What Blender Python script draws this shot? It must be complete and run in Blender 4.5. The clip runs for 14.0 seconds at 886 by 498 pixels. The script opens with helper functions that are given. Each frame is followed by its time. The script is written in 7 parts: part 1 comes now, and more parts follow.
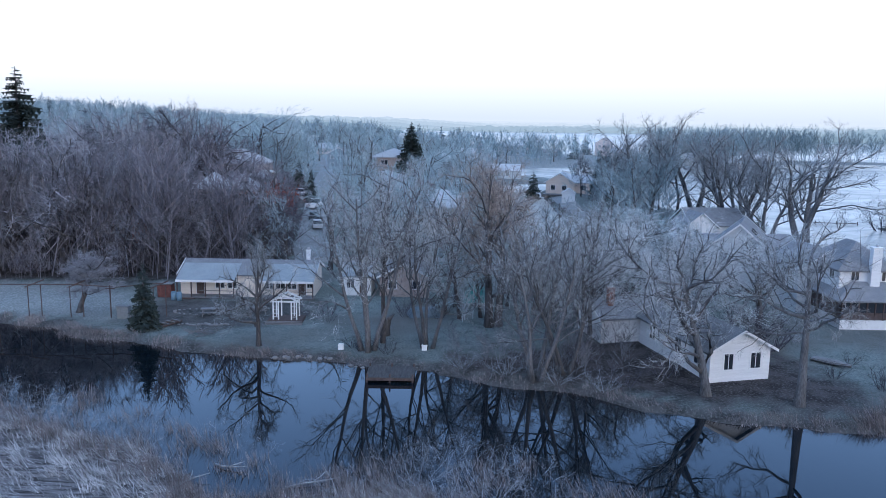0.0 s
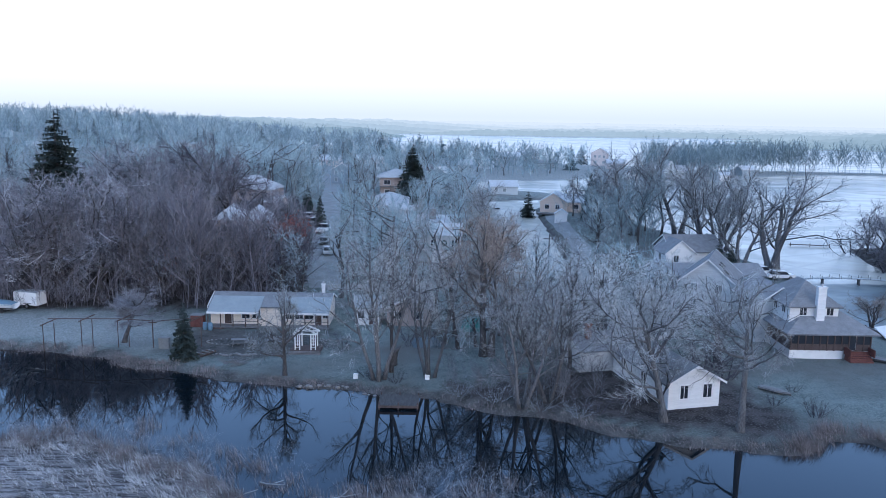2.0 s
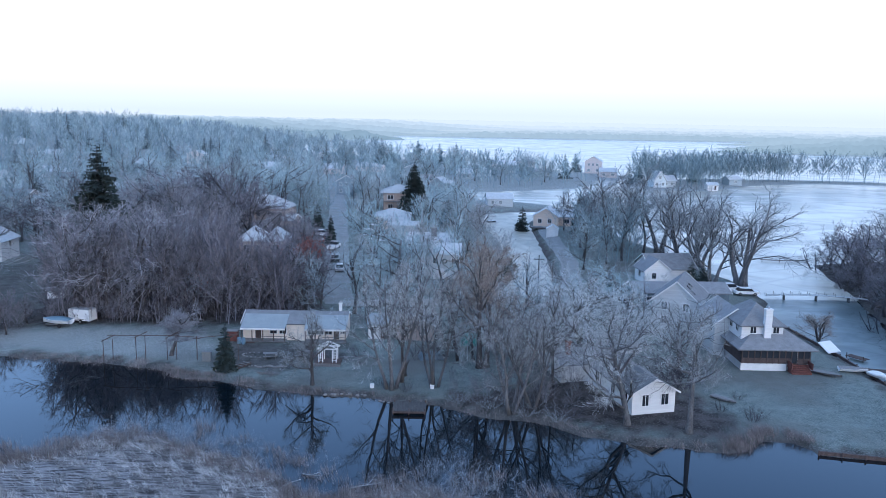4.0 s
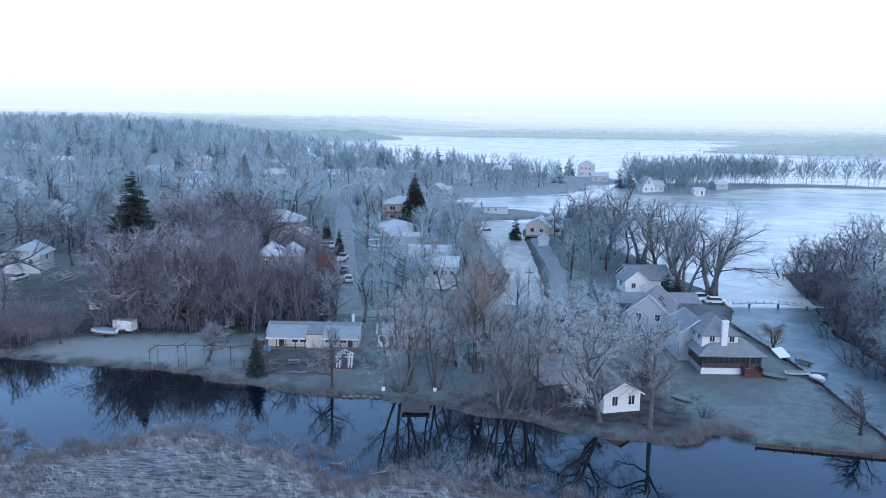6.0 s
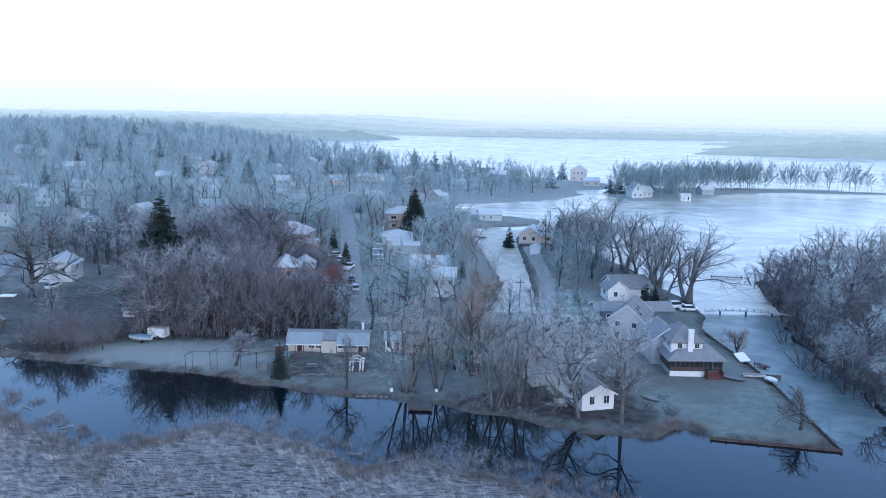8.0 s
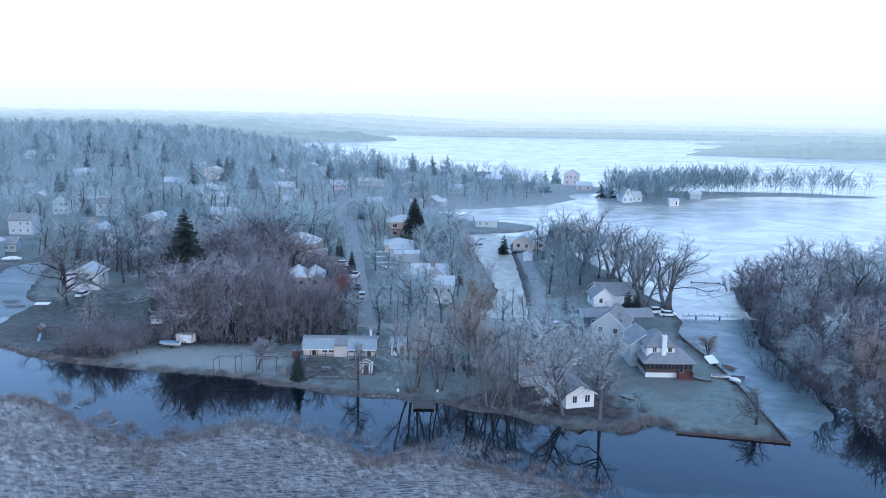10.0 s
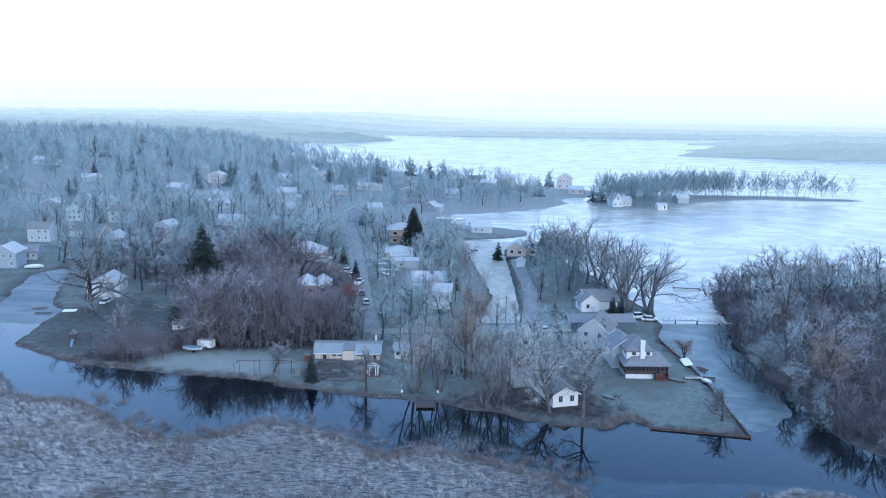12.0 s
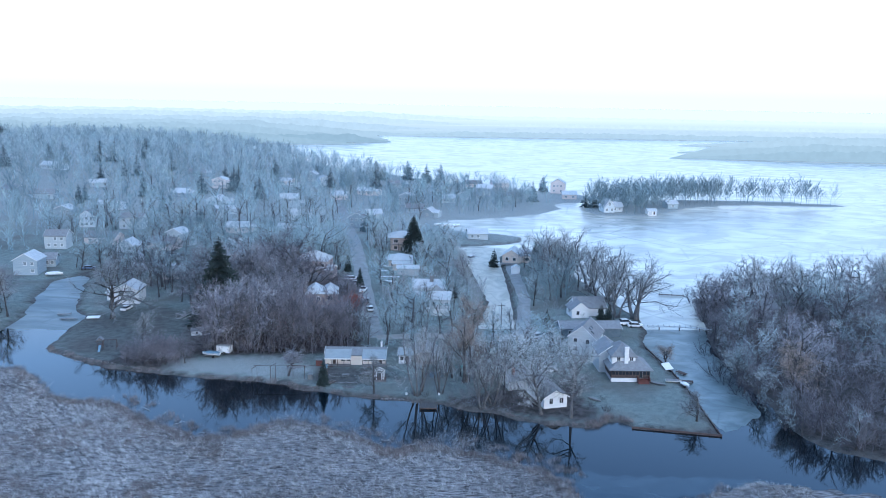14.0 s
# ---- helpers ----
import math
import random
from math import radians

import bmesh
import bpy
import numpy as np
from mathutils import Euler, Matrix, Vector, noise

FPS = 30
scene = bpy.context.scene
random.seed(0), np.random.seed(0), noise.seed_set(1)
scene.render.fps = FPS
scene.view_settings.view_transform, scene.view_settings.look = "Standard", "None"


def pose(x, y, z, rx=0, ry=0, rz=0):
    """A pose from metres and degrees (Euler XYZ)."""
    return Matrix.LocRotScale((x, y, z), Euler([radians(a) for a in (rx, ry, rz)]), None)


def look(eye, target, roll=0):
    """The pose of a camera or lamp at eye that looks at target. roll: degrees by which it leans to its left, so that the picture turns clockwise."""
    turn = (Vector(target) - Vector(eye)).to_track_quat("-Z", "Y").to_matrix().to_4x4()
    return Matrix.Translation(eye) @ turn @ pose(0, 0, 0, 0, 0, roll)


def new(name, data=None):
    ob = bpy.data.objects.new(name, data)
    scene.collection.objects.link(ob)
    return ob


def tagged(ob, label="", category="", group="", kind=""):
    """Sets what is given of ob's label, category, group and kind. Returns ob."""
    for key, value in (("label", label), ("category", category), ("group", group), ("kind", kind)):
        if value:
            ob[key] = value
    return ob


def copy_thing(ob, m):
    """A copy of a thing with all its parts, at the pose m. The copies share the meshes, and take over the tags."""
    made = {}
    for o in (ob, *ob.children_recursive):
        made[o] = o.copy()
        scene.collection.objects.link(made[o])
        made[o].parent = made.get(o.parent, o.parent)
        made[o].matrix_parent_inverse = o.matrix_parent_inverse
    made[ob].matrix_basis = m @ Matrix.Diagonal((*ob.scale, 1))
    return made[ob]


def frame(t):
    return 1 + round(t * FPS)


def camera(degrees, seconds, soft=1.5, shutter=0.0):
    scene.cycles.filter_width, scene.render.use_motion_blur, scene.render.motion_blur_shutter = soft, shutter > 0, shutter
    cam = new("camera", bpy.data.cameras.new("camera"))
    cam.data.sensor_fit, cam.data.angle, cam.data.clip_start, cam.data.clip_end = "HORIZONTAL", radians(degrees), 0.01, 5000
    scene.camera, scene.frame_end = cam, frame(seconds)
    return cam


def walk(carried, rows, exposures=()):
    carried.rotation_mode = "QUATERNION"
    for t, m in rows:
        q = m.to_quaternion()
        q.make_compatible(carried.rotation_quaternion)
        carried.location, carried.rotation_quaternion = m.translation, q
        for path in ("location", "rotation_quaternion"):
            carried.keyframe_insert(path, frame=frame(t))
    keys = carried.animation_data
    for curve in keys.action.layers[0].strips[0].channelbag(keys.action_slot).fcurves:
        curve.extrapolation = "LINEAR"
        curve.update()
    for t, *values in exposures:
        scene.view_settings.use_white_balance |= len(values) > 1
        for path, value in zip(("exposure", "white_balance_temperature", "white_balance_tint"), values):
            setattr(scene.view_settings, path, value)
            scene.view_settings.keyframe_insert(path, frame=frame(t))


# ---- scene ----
cam = camera(58.2, 14.0, soft=0.5)
PATH = [
    (0, (9.39, 30.942, 21.168), (9.383, 32.915, 20.84), 0.9),
    (1, (9.489, 26.124, 24.508), (9.48, 28.097, 24.179), 0.8),
    (3, (8.866, 12.63, 30.941), (8.865, 14.602, 30.611), 1.1),
    (5.5, (8.152, -7.151, 39.522), (8.158, -5.181, 39.178), 1.0),
    (8, (7.016, -27.587, 48.104), (7.035, -25.62, 47.747), 1.1),
    (10.5, (5.854, -47.882, 56.75), (5.884, -45.917, 56.381), 1.0),
    (12.5, (4.648, -63.259, 63.675), (4.69, -61.295, 63.297), 1.0),
    (14, (3.281, -74.413, 69.032), (3.332, -72.451, 68.649), 1.1),
]
walk(cam, [(t, look(eye, target, roll)) for t, eye, target, roll in PATH],
     [(0, -0.14, 5700, 12.5), (3, -0.06, 5650, 11.5), (8, 0.1, 5600, 9), (14, 0.24, 5550, 6.5)])

# ---------------------------------------------------------------- light
world = bpy.data.worlds.new("winter_sky")
scene.world = world
world.use_nodes = True
wn, wl = world.node_tree.nodes, world.node_tree.links
wn.clear()
w_out = wn.new("ShaderNodeOutputWorld")
w_bg = wn.new("ShaderNodeBackground")
w_add = wn.new("ShaderNodeAddShader")
w_fog = wn.new("ShaderNodeBackground")
w_sky = wn.new("ShaderNodeTexSky")
w_sky.sky_type = "NISHITA"
w_sky.sun_disc = False
w_sky.sun_elevation = radians(16)
w_sky.sun_rotation = radians(150)
w_sky.dust_density = 4.0
w_bg.inputs["Strength"].default_value = 0.05
w_tc = wn.new("ShaderNodeTexCoord")
w_sep = wn.new("ShaderNodeSeparateXYZ")
w_ramp = wn.new("ShaderNodeValToRGB")
w_ramp.color_ramp.elements[0].position = 0.0
w_ramp.color_ramp.elements[0].color = (0.88, 0.93, 0.97, 1)
w_ramp.color_ramp.elements[1].position = 1.0
w_ramp.color_ramp.elements[1].color = (0.62, 0.78, 1.0, 1)
for stop, tint in ((0.02, (1.0, 1.03, 1.06, 1)), (0.055, (1.22, 1.22, 1.22, 1)), (0.14, (1.15, 1.34, 1.6, 1)), (0.30, (0.66, 1.10, 1.85, 1)), (0.46, (0.36, 0.66, 1.25, 1)), (0.7, (0.48, 0.66, 0.95, 1))):
    e = w_ramp.color_ramp.elements.new(stop)
    e.color = tint
w_fog.inputs["Strength"].default_value = 1.0
wl.new(w_tc.outputs["Generated"], w_sep.inputs[0])
wl.new(w_sep.outputs["Z"], w_ramp.inputs[0])
wl.new(w_ramp.outputs[0], w_fog.inputs["Color"])
wl.new(w_sky.outputs[0], w_bg.inputs["Color"])
wl.new(w_bg.outputs[0], w_add.inputs[0])
wl.new(w_fog.outputs[0], w_add.inputs[1])
wl.new(w_add.outputs[0], w_out.inputs["Surface"])

sun = new("sun", bpy.data.lights.new("sun", "SUN"))
sun.data.energy = 0.4
sun.data.angle = radians(25)
sun.data.color = (1.0, 0.95, 0.9)
sun.matrix_world = look((60, -120, 90), (0, 100, 0))

# ---------------------------------------------------------------- materials
def mat(name, a, b, scale=4.0, rough=0.9, bump=0.0, fine=0.0, vary=0.0, island=0.0, metal=0.0, frost=0.0, spec=0.3, stretch=(1, 1, 1), world_space=False):
    """Two tones mixed by a large and a small noise; vary and island spread the value from object to object or piece to piece;
    frost whitens the faces that look up, where hoarfrost lies."""
    m = bpy.data.materials.new(name)
    m.use_nodes = True
    n, l = m.node_tree.nodes, m.node_tree.links
    p = n["Principled BSDF"]
    p.inputs["Roughness"].default_value = rough
    p.inputs["Metallic"].default_value = metal
    p.inputs["Specular IOR Level"].default_value = spec
    tc = n.new("ShaderNodeTexCoord")
    geo = n.new("ShaderNodeNewGeometry")
    mp = n.new("ShaderNodeMapping")
    mp.inputs["Scale"].default_value = stretch
    l.new(geo.outputs["Position"] if world_space else tc.outputs["Object"], mp.inputs[0])
    n1, n2 = n.new("ShaderNodeTexNoise"), n.new("ShaderNodeTexNoise")
    n1.inputs["Scale"].default_value, n1.inputs["Detail"].default_value = scale, 5
    n2.inputs["Scale"].default_value, n2.inputs["Detail"].default_value = scale * 9, 4
    l.new(mp.outputs[0], n1.inputs["Vector"])
    l.new(mp.outputs[0], n2.inputs["Vector"])
    mx = n.new("ShaderNodeMix")
    mx.data_type = "RGBA"
    mx.inputs["A"].default_value, mx.inputs["B"].default_value = (*a, 1), (*b, 1)
    av = n.new("ShaderNodeMath")
    av.operation = "MULTIPLY_ADD"
    av.inputs[1].default_value, av.inputs[2].default_value = 0.5, 0.0
    ad = n.new("ShaderNodeMath")
    ad.operation = "MULTIPLY_ADD"
    ad.inputs[1].default_value = 0.5
    l.new(n1.outputs[0], av.inputs[0])
    l.new(n2.outputs[0], ad.inputs[0])
    l.new(av.outputs[0], ad.inputs[2])
    rp = n.new("ShaderNodeMapRange")
    rp.inputs["From Min"].default_value, rp.inputs["From Max"].default_value = 0.36, 0.64
    l.new(ad.outputs[0], rp.inputs["Value"])
    l.new(rp.outputs[0], mx.inputs["Factor"])
    out = mx.outputs["Result"]
    for k, source in ((vary, "ShaderNodeObjectInfo"), (island, "")):
        if not k:
            continue
        hs = n.new("ShaderNodeHueSaturation")
        mr = n.new("ShaderNodeMapRange")
        mr.inputs["To Min"].default_value, mr.inputs["To Max"].default_value = 1 - k, 1 + k
        if source:
            oi = n.new(source)
            l.new(oi.outputs["Random"], mr.inputs["Value"])
        else:
            l.new(geo.outputs["Random Per Island"], mr.inputs["Value"])
        l.new(mr.outputs[0], hs.inputs["Value"])
        l.new(out, hs.inputs["Color"])
        out = hs.outputs[0]
    if frost:
        sx = n.new("ShaderNodeSeparateXYZ")
        l.new(geo.outputs["Normal"], sx.inputs[0])
        up = n.new("ShaderNodeMapRange")
        up.inputs["From Min"].default_value, up.inputs["From Max"].default_value = 0.1, 0.8
        up.inputs["To Max"].default_value = frost
        l.new(sx.outputs["Z"], up.inputs["Value"])
        fm = n.new("ShaderNodeMath")
        fm.operation = "MULTIPLY"
        l.new(up.outputs[0], fm.inputs[0])
        l.new(n2.outputs[0], fm.inputs[1])
        f2 = n.new("ShaderNodeMix")
        f2.data_type = "RGBA"
        f2.inputs["B"].default_value = (0.62, 0.66, 0.70, 1)
        l.new(fm.outputs[0], f2.inputs["Factor"])
        l.new(out, f2.inputs["A"])
        out = f2.outputs["Result"]
    l.new(out, p.inputs["Base Color"])
    if bump:
        bp = n.new("ShaderNodeBump")
        bp.inputs["Strength"].default_value = bump
        bp.inputs["Distance"].default_value = 0.05
        l.new(ad.outputs[0], bp.inputs["Height"])
        l.new(bp.outputs[0], p.inputs["Normal"])
    return m


M_BARK = mat("bark", (0.035, 0.033, 0.036), (0.115, 0.11, 0.112), 1.4, 0.95, 0.6, vary=0.25, stretch=(1, 1, 0.3), frost=0.2)
M_BARK_PALE = mat("grey_bark", (0.06, 0.06, 0.064), (0.17, 0.17, 0.178), 1.6, 0.95, 0.6, vary=0.25, stretch=(1, 1, 0.25), frost=0.2)
M_TWIG = mat("frosted_twigs", (0.265, 0.275, 0.285), (0.61, 0.625, 0.635), 0.4, 0.95, vary=0.2, island=0.3)
M_TWIG_GROVE = mat("grove_twigs", (0.14, 0.143, 0.165), (0.39, 0.395, 0.43), 0.25, 0.95, vary=0.35, island=0.3)
M_TWIG_LAKE = mat("dark_lakeside_twigs", (0.17, 0.19, 0.205), (0.38, 0.405, 0.42), 0.35, 0.95, vary=0.2, island=0.3)
# The next four frosted twig tones also paint distance haze, pale and teal.
M_TWIG_FAR = mat("distant_frost_haze_twigs", (0.255, 0.35, 0.38), (0.46, 0.575, 0.61), 0.05, 0.95, island=0.22, world_space=True)
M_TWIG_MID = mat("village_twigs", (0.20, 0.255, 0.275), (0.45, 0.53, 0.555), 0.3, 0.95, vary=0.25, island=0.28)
M_TWIG_FAR_DARK = mat("distant_dark_haze_twigs", (0.14, 0.20, 0.225), (0.30, 0.385, 0.415), 0.05, 0.95, island=0.22, world_space=True)
M_TWIG_HAZE = mat("hazed_distant_twigs", (0.29, 0.365, 0.40), (0.45, 0.535, 0.575), 0.04, 0.95, island=0.18, world_space=True)
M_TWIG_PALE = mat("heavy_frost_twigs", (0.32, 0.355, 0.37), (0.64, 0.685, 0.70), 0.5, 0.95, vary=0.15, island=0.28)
M_RIME = mat("bluish_rime_twigs", (0.15, 0.165, 0.19), (0.40, 0.43, 0.47), 0.6, 0.95, vary=0.2, island=0.35)
M_TWIG_DARK = mat("dark_twigs", (0.032, 0.031, 0.042), (0.10, 0.098, 0.12), 0.4, 0.95, vary=0.3, island=0.25)
M_TWIG_BROWN = mat("purplish_brush", (0.10, 0.094, 0.112), (0.275, 0.262, 0.29), 0.3, 0.95, island=0.3)
M_TWIG_WILLOW = mat("willow_twigs", (0.20, 0.16, 0.14), (0.42, 0.355, 0.315), 0.4, 0.95, vary=0.15, island=0.4)
M_OAKLEAF = mat("dead_oak_leaves", (0.17, 0.055, 0.045), (0.29, 0.11, 0.085), 0.8, 0.9, island=0.35)
M_NEEDLE = mat("conifer_needles", (0.018, 0.03, 0.028), (0.06, 0.08, 0.075), 0.9, 0.85, vary=0.3)
# Needles of far evergreens, lightened and blued to paint in the haze.
M_NEEDLE_HAZE = mat("hazed_needles", (0.085, 0.13, 0.15), (0.18, 0.24, 0.27), 0.9, 0.85, vary=0.25)
M_REED = mat("frosted_reeds", (0.21, 0.21, 0.22), (0.72, 0.72, 0.735), 0.6, 0.95, island=0.4)
M_REED_TAN = mat("tan_reeds", (0.085, 0.073, 0.073), (0.30, 0.27, 0.27), 0.6, 0.95, island=0.5)
M_ROOF = mat("grey_shingles", (0.12, 0.125, 0.137), (0.21, 0.215, 0.232), 1.2, 0.9, 0.3, vary=0.15, frost=0.2)
M_ROOF_PALE = mat("frosted_roof", (0.33, 0.36, 0.39), (0.49, 0.52, 0.55), 1.2, 0.9, 0.3, vary=0.12, frost=0.35)
M_ROOF_DARK = mat("dark_shingles", (0.085, 0.09, 0.10), (0.15, 0.155, 0.165), 1.2, 0.9, 0.3, vary=0.2, frost=0.3)
M_ROOF_METAL = mat("grey_blue_metal_roof", (0.19, 0.23, 0.25), (0.27, 0.31, 0.33), 0.8, 0.6, 0.1, frost=0.25)
M_WHITE = mat("white_siding", (0.66, 0.66, 0.66), (0.80, 0.80, 0.80), 0.7, 0.75, 0.1, stretch=(0.4, 0.4, 6))
M_CREAM = mat("cream_siding", (0.70, 0.62, 0.54), (0.82, 0.75, 0.67), 0.7, 0.75, 0.1, stretch=(0.4, 0.4, 6))
M_PEACH = mat("peach_siding", (0.66, 0.52, 0.43), (0.76, 0.63, 0.53), 0.7, 0.75, 0.1, stretch=(0.4, 0.4, 6))
M_GREYS = mat("pale_grey_siding", (0.42, 0.44, 0.46), (0.55, 0.57, 0.58), 0.7, 0.75, 0.1, stretch=(0.4, 0.4, 6))
M_TAN = mat("tan_brick", (0.30, 0.24, 0.22), (0.44, 0.37, 0.34), 2.5, 0.9, 0.3)
M_BLUES = mat("slate_blue_siding", (0.10, 0.14, 0.17), (0.16, 0.20, 0.23), 0.7, 0.75, 0.1)
# Siding for far homes, with distance haze painted in as muted pale tones.
M_HAZE_WALL = mat("hazed_pale_siding", (0.42, 0.47, 0.50), (0.58, 0.63, 0.66), 0.7, 0.8, 0.1, vary=0.2, stretch=(0.4, 0.4, 6))
M_HAZE_DULL = mat("hazed_grey_siding", (0.27, 0.33, 0.37), (0.38, 0.44, 0.48), 0.7, 0.8, 0.1, vary=0.2, stretch=(0.4, 0.4, 6))
M_HAZE_PINK = mat("hazed_pink_siding", (0.56, 0.49, 0.47), (0.68, 0.61, 0.59), 0.7, 0.8, 0.1, stretch=(0.4, 0.4, 6))
M_DOCK = mat("dark_weathered_planks", (0.05, 0.05, 0.052), (0.12, 0.118, 0.12), 3.0, 0.9, 0.3, stretch=(2, 0.3, 2))
M_TRIM = mat("white_trim", (0.70, 0.70, 0.70), (0.80, 0.80, 0.80), 2.0, 0.6)
M_DARKWOOD = mat("dark_brown_wood", (0.06, 0.045, 0.042), (0.12, 0.09, 0.085), 3.0, 0.85, 0.3, stretch=(1, 1, 0.2))
M_REDWOOD = mat("red_stained_wood", (0.10, 0.04, 0.036), (0.17, 0.072, 0.062), 3.0, 0.8, 0.2)
M_GREYWOOD = mat("weathered_grey_wood", (0.09, 0.088, 0.09), (0.18, 0.175, 0.18), 3.0, 0.9, 0.3, stretch=(0.3, 2, 2), frost=0.35)
M_PALEWOOD = mat("frosted_pale_wood", (0.26, 0.27, 0.275), (0.40, 0.415, 0.42), 3.0, 0.9, 0.3, stretch=(0.3, 2, 2), frost=0.5)
M_STONE = mat("field_stone", (0.12, 0.115, 0.115), (0.22, 0.215, 0.215), 2.0, 0.9, 0.5, vary=0.25, frost=0.25)
M_CONCRETE = mat("pale_concrete", (0.36, 0.36, 0.37), (0.48, 0.48, 0.49), 1.5, 0.9, 0.2)
M_PLASTIC_W = mat("white_gelcoat", (0.72, 0.73, 0.74), (0.80, 0.81, 0.82), 1.0, 0.35, spec=0.5)
M_BLUE = mat("blue_tarp", (0.13, 0.22, 0.30), (0.20, 0.31, 0.40), 1.5, 0.6, 0.3)
M_TEAL = mat("teal_tarp", (0.06, 0.26, 0.25), (0.10, 0.36, 0.33), 1.5, 0.6, 0.3)
M_RUBBER = mat("black_rubber", (0.02, 0.02, 0.022), (0.035, 0.035, 0.037), 4, 0.8)
M_METAL = mat("galvanised_metal", (0.22, 0.225, 0.23), (0.30, 0.305, 0.31), 4, 0.5, metal=0.6)
M_CLAY = mat("red_brick", (0.20, 0.10, 0.08), (0.30, 0.16, 0.13), 3.0, 0.9, 0.3)
M_PAINT = {}
for nm, c in (("silver", (0.5, 0.52, 0.54)), ("dark", (0.03, 0.035, 0.04)), ("white", (0.72, 0.72, 0.72)), ("red", (0.25, 0.03, 0.03)), ("blue", (0.05, 0.1, 0.2))):
    M_PAINT[nm] = mat(nm + "_car_paint", c, tuple(v * 1.15 for v in c), 1.5, 0.35, spec=0.5, frost=0.7)

M_GLASS = bpy.data.materials.new("window_glass")
M_GLASS.use_nodes = True
gp = M_GLASS.node_tree.nodes["Principled BSDF"]
gp.inputs["Base Color"].default_value = (0.03, 0.035, 0.045, 1)
gp.inputs["Roughness"].default_value = 0.08
gp.inputs["Specular IOR Level"].default_value = 0.5
# Window glass of far homes, its colour lightened to stand for haze.
M_GLASS_HAZE = mat("hazed_window_glass", (0.14, 0.17, 0.19), (0.24, 0.28, 0.30), 1.5, 0.4, spec=0.5)


def ground_material():
    """Frosted turf with bare leaf litter under the woods, straw in the marsh and worn paths: tones by noise, zones by a
    vertex mask of land use; the path tone also paints haze on far ground.
    """
    m = bpy.data.materials.new("winter_ground")
    m.use_nodes = True
    n, l = m.node_tree.nodes, m.node_tree.links
    p = n["Principled BSDF"]
    p.inputs["Roughness"].default_value = 0.95
    p.inputs["Specular IOR Level"].default_value = 0.15
    geo = n.new("ShaderNodeNewGeometry")

    def noise_of(scale, detail=6, vec=None):
        t = n.new("ShaderNodeTexNoise")
        t.inputs["Scale"].default_value, t.inputs["Detail"].default_value = scale, detail
        l.new(vec or geo.outputs["Position"], t.inputs["Vector"])
        return t.outputs[0]

    def ramp(value, lo, hi):
        r = n.new("ShaderNodeMapRange")
        r.inputs["From Min"].default_value, r.inputs["From Max"].default_value = lo, hi
        l.new(value, r.inputs["Value"])
        return r.outputs[0]

    def blend(f, a, b):
        x = n.new("ShaderNodeMix")
        x.data_type = "RGBA"
        l.new(f, x.inputs["Factor"])
        for key, v in (("A", a), ("B", b)):
            if isinstance(v, tuple):
                x.inputs[key].default_value = (*v, 1)
            else:
                l.new(v, x.inputs[key])
        return x.outputs["Result"]

    big, mid, small = noise_of(0.07), noise_of(0.6), noise_of(5.0)
    fine = noise_of(16.0, 5)
    turf = blend(ramp(mid, 0.35, 0.65), (0.075, 0.102, 0.098), (0.155, 0.195, 0.188))
    turf = blend(ramp(small, 0.42, 0.72), turf, (0.24, 0.28, 0.275))
    turf = blend(ramp(fine, 0.52, 0.66), turf, (0.27, 0.31, 0.305))
    turf = blend(ramp(big, 0.45, 0.7), turf, (0.13, 0.13, 0.125))
    litter = blend(ramp(mid, 0.38, 0.62), (0.03, 0.027, 0.028), (0.08, 0.072, 0.072))
    litter = blend(ramp(small, 0.5, 0.7), litter, (0.13, 0.125, 0.125))
    wave = n.new("ShaderNodeMapping")
    wave.inputs["Scale"].default_value = (0.35, 2.6, 1)
    wave.inputs["Rotation"].default_value = (0, 0, 0.35)
    l.new(geo.outputs["Position"], wave.inputs[0])
    strands = noise_of(1.3, 7, wave.outputs[0])
    straw = blend(ramp(strands, 0.42, 0.58), (0.045, 0.043, 0.046), (0.30, 0.295, 0.305))
    straw = blend(ramp(big, 0.4, 0.75), straw, (0.085, 0.08, 0.083))
    dirt_and_haze = blend(ramp(small, 0.4, 0.65), (0.22, 0.24, 0.24), (0.42, 0.445, 0.445))
    use = n.new("ShaderNodeVertexColor")
    use.layer_name = "land_use_and_haze"
    sp = n.new("ShaderNodeSeparateColor")
    l.new(use.outputs["Color"], sp.inputs[0])
    c = blend(sp.outputs[0], turf, litter)
    c = blend(sp.outputs[1], c, straw)
    c = blend(sp.outputs[2], c, dirt_and_haze)
    l.new(c, p.inputs["Base Color"])
    bp = n.new("ShaderNodeBump")
    bp.inputs["Strength"].default_value, bp.inputs["Distance"].default_value = 0.7, 0.08
    l.new(fine, bp.inputs["Height"])
    l.new(bp.outputs[0], p.inputs["Normal"])
    return m


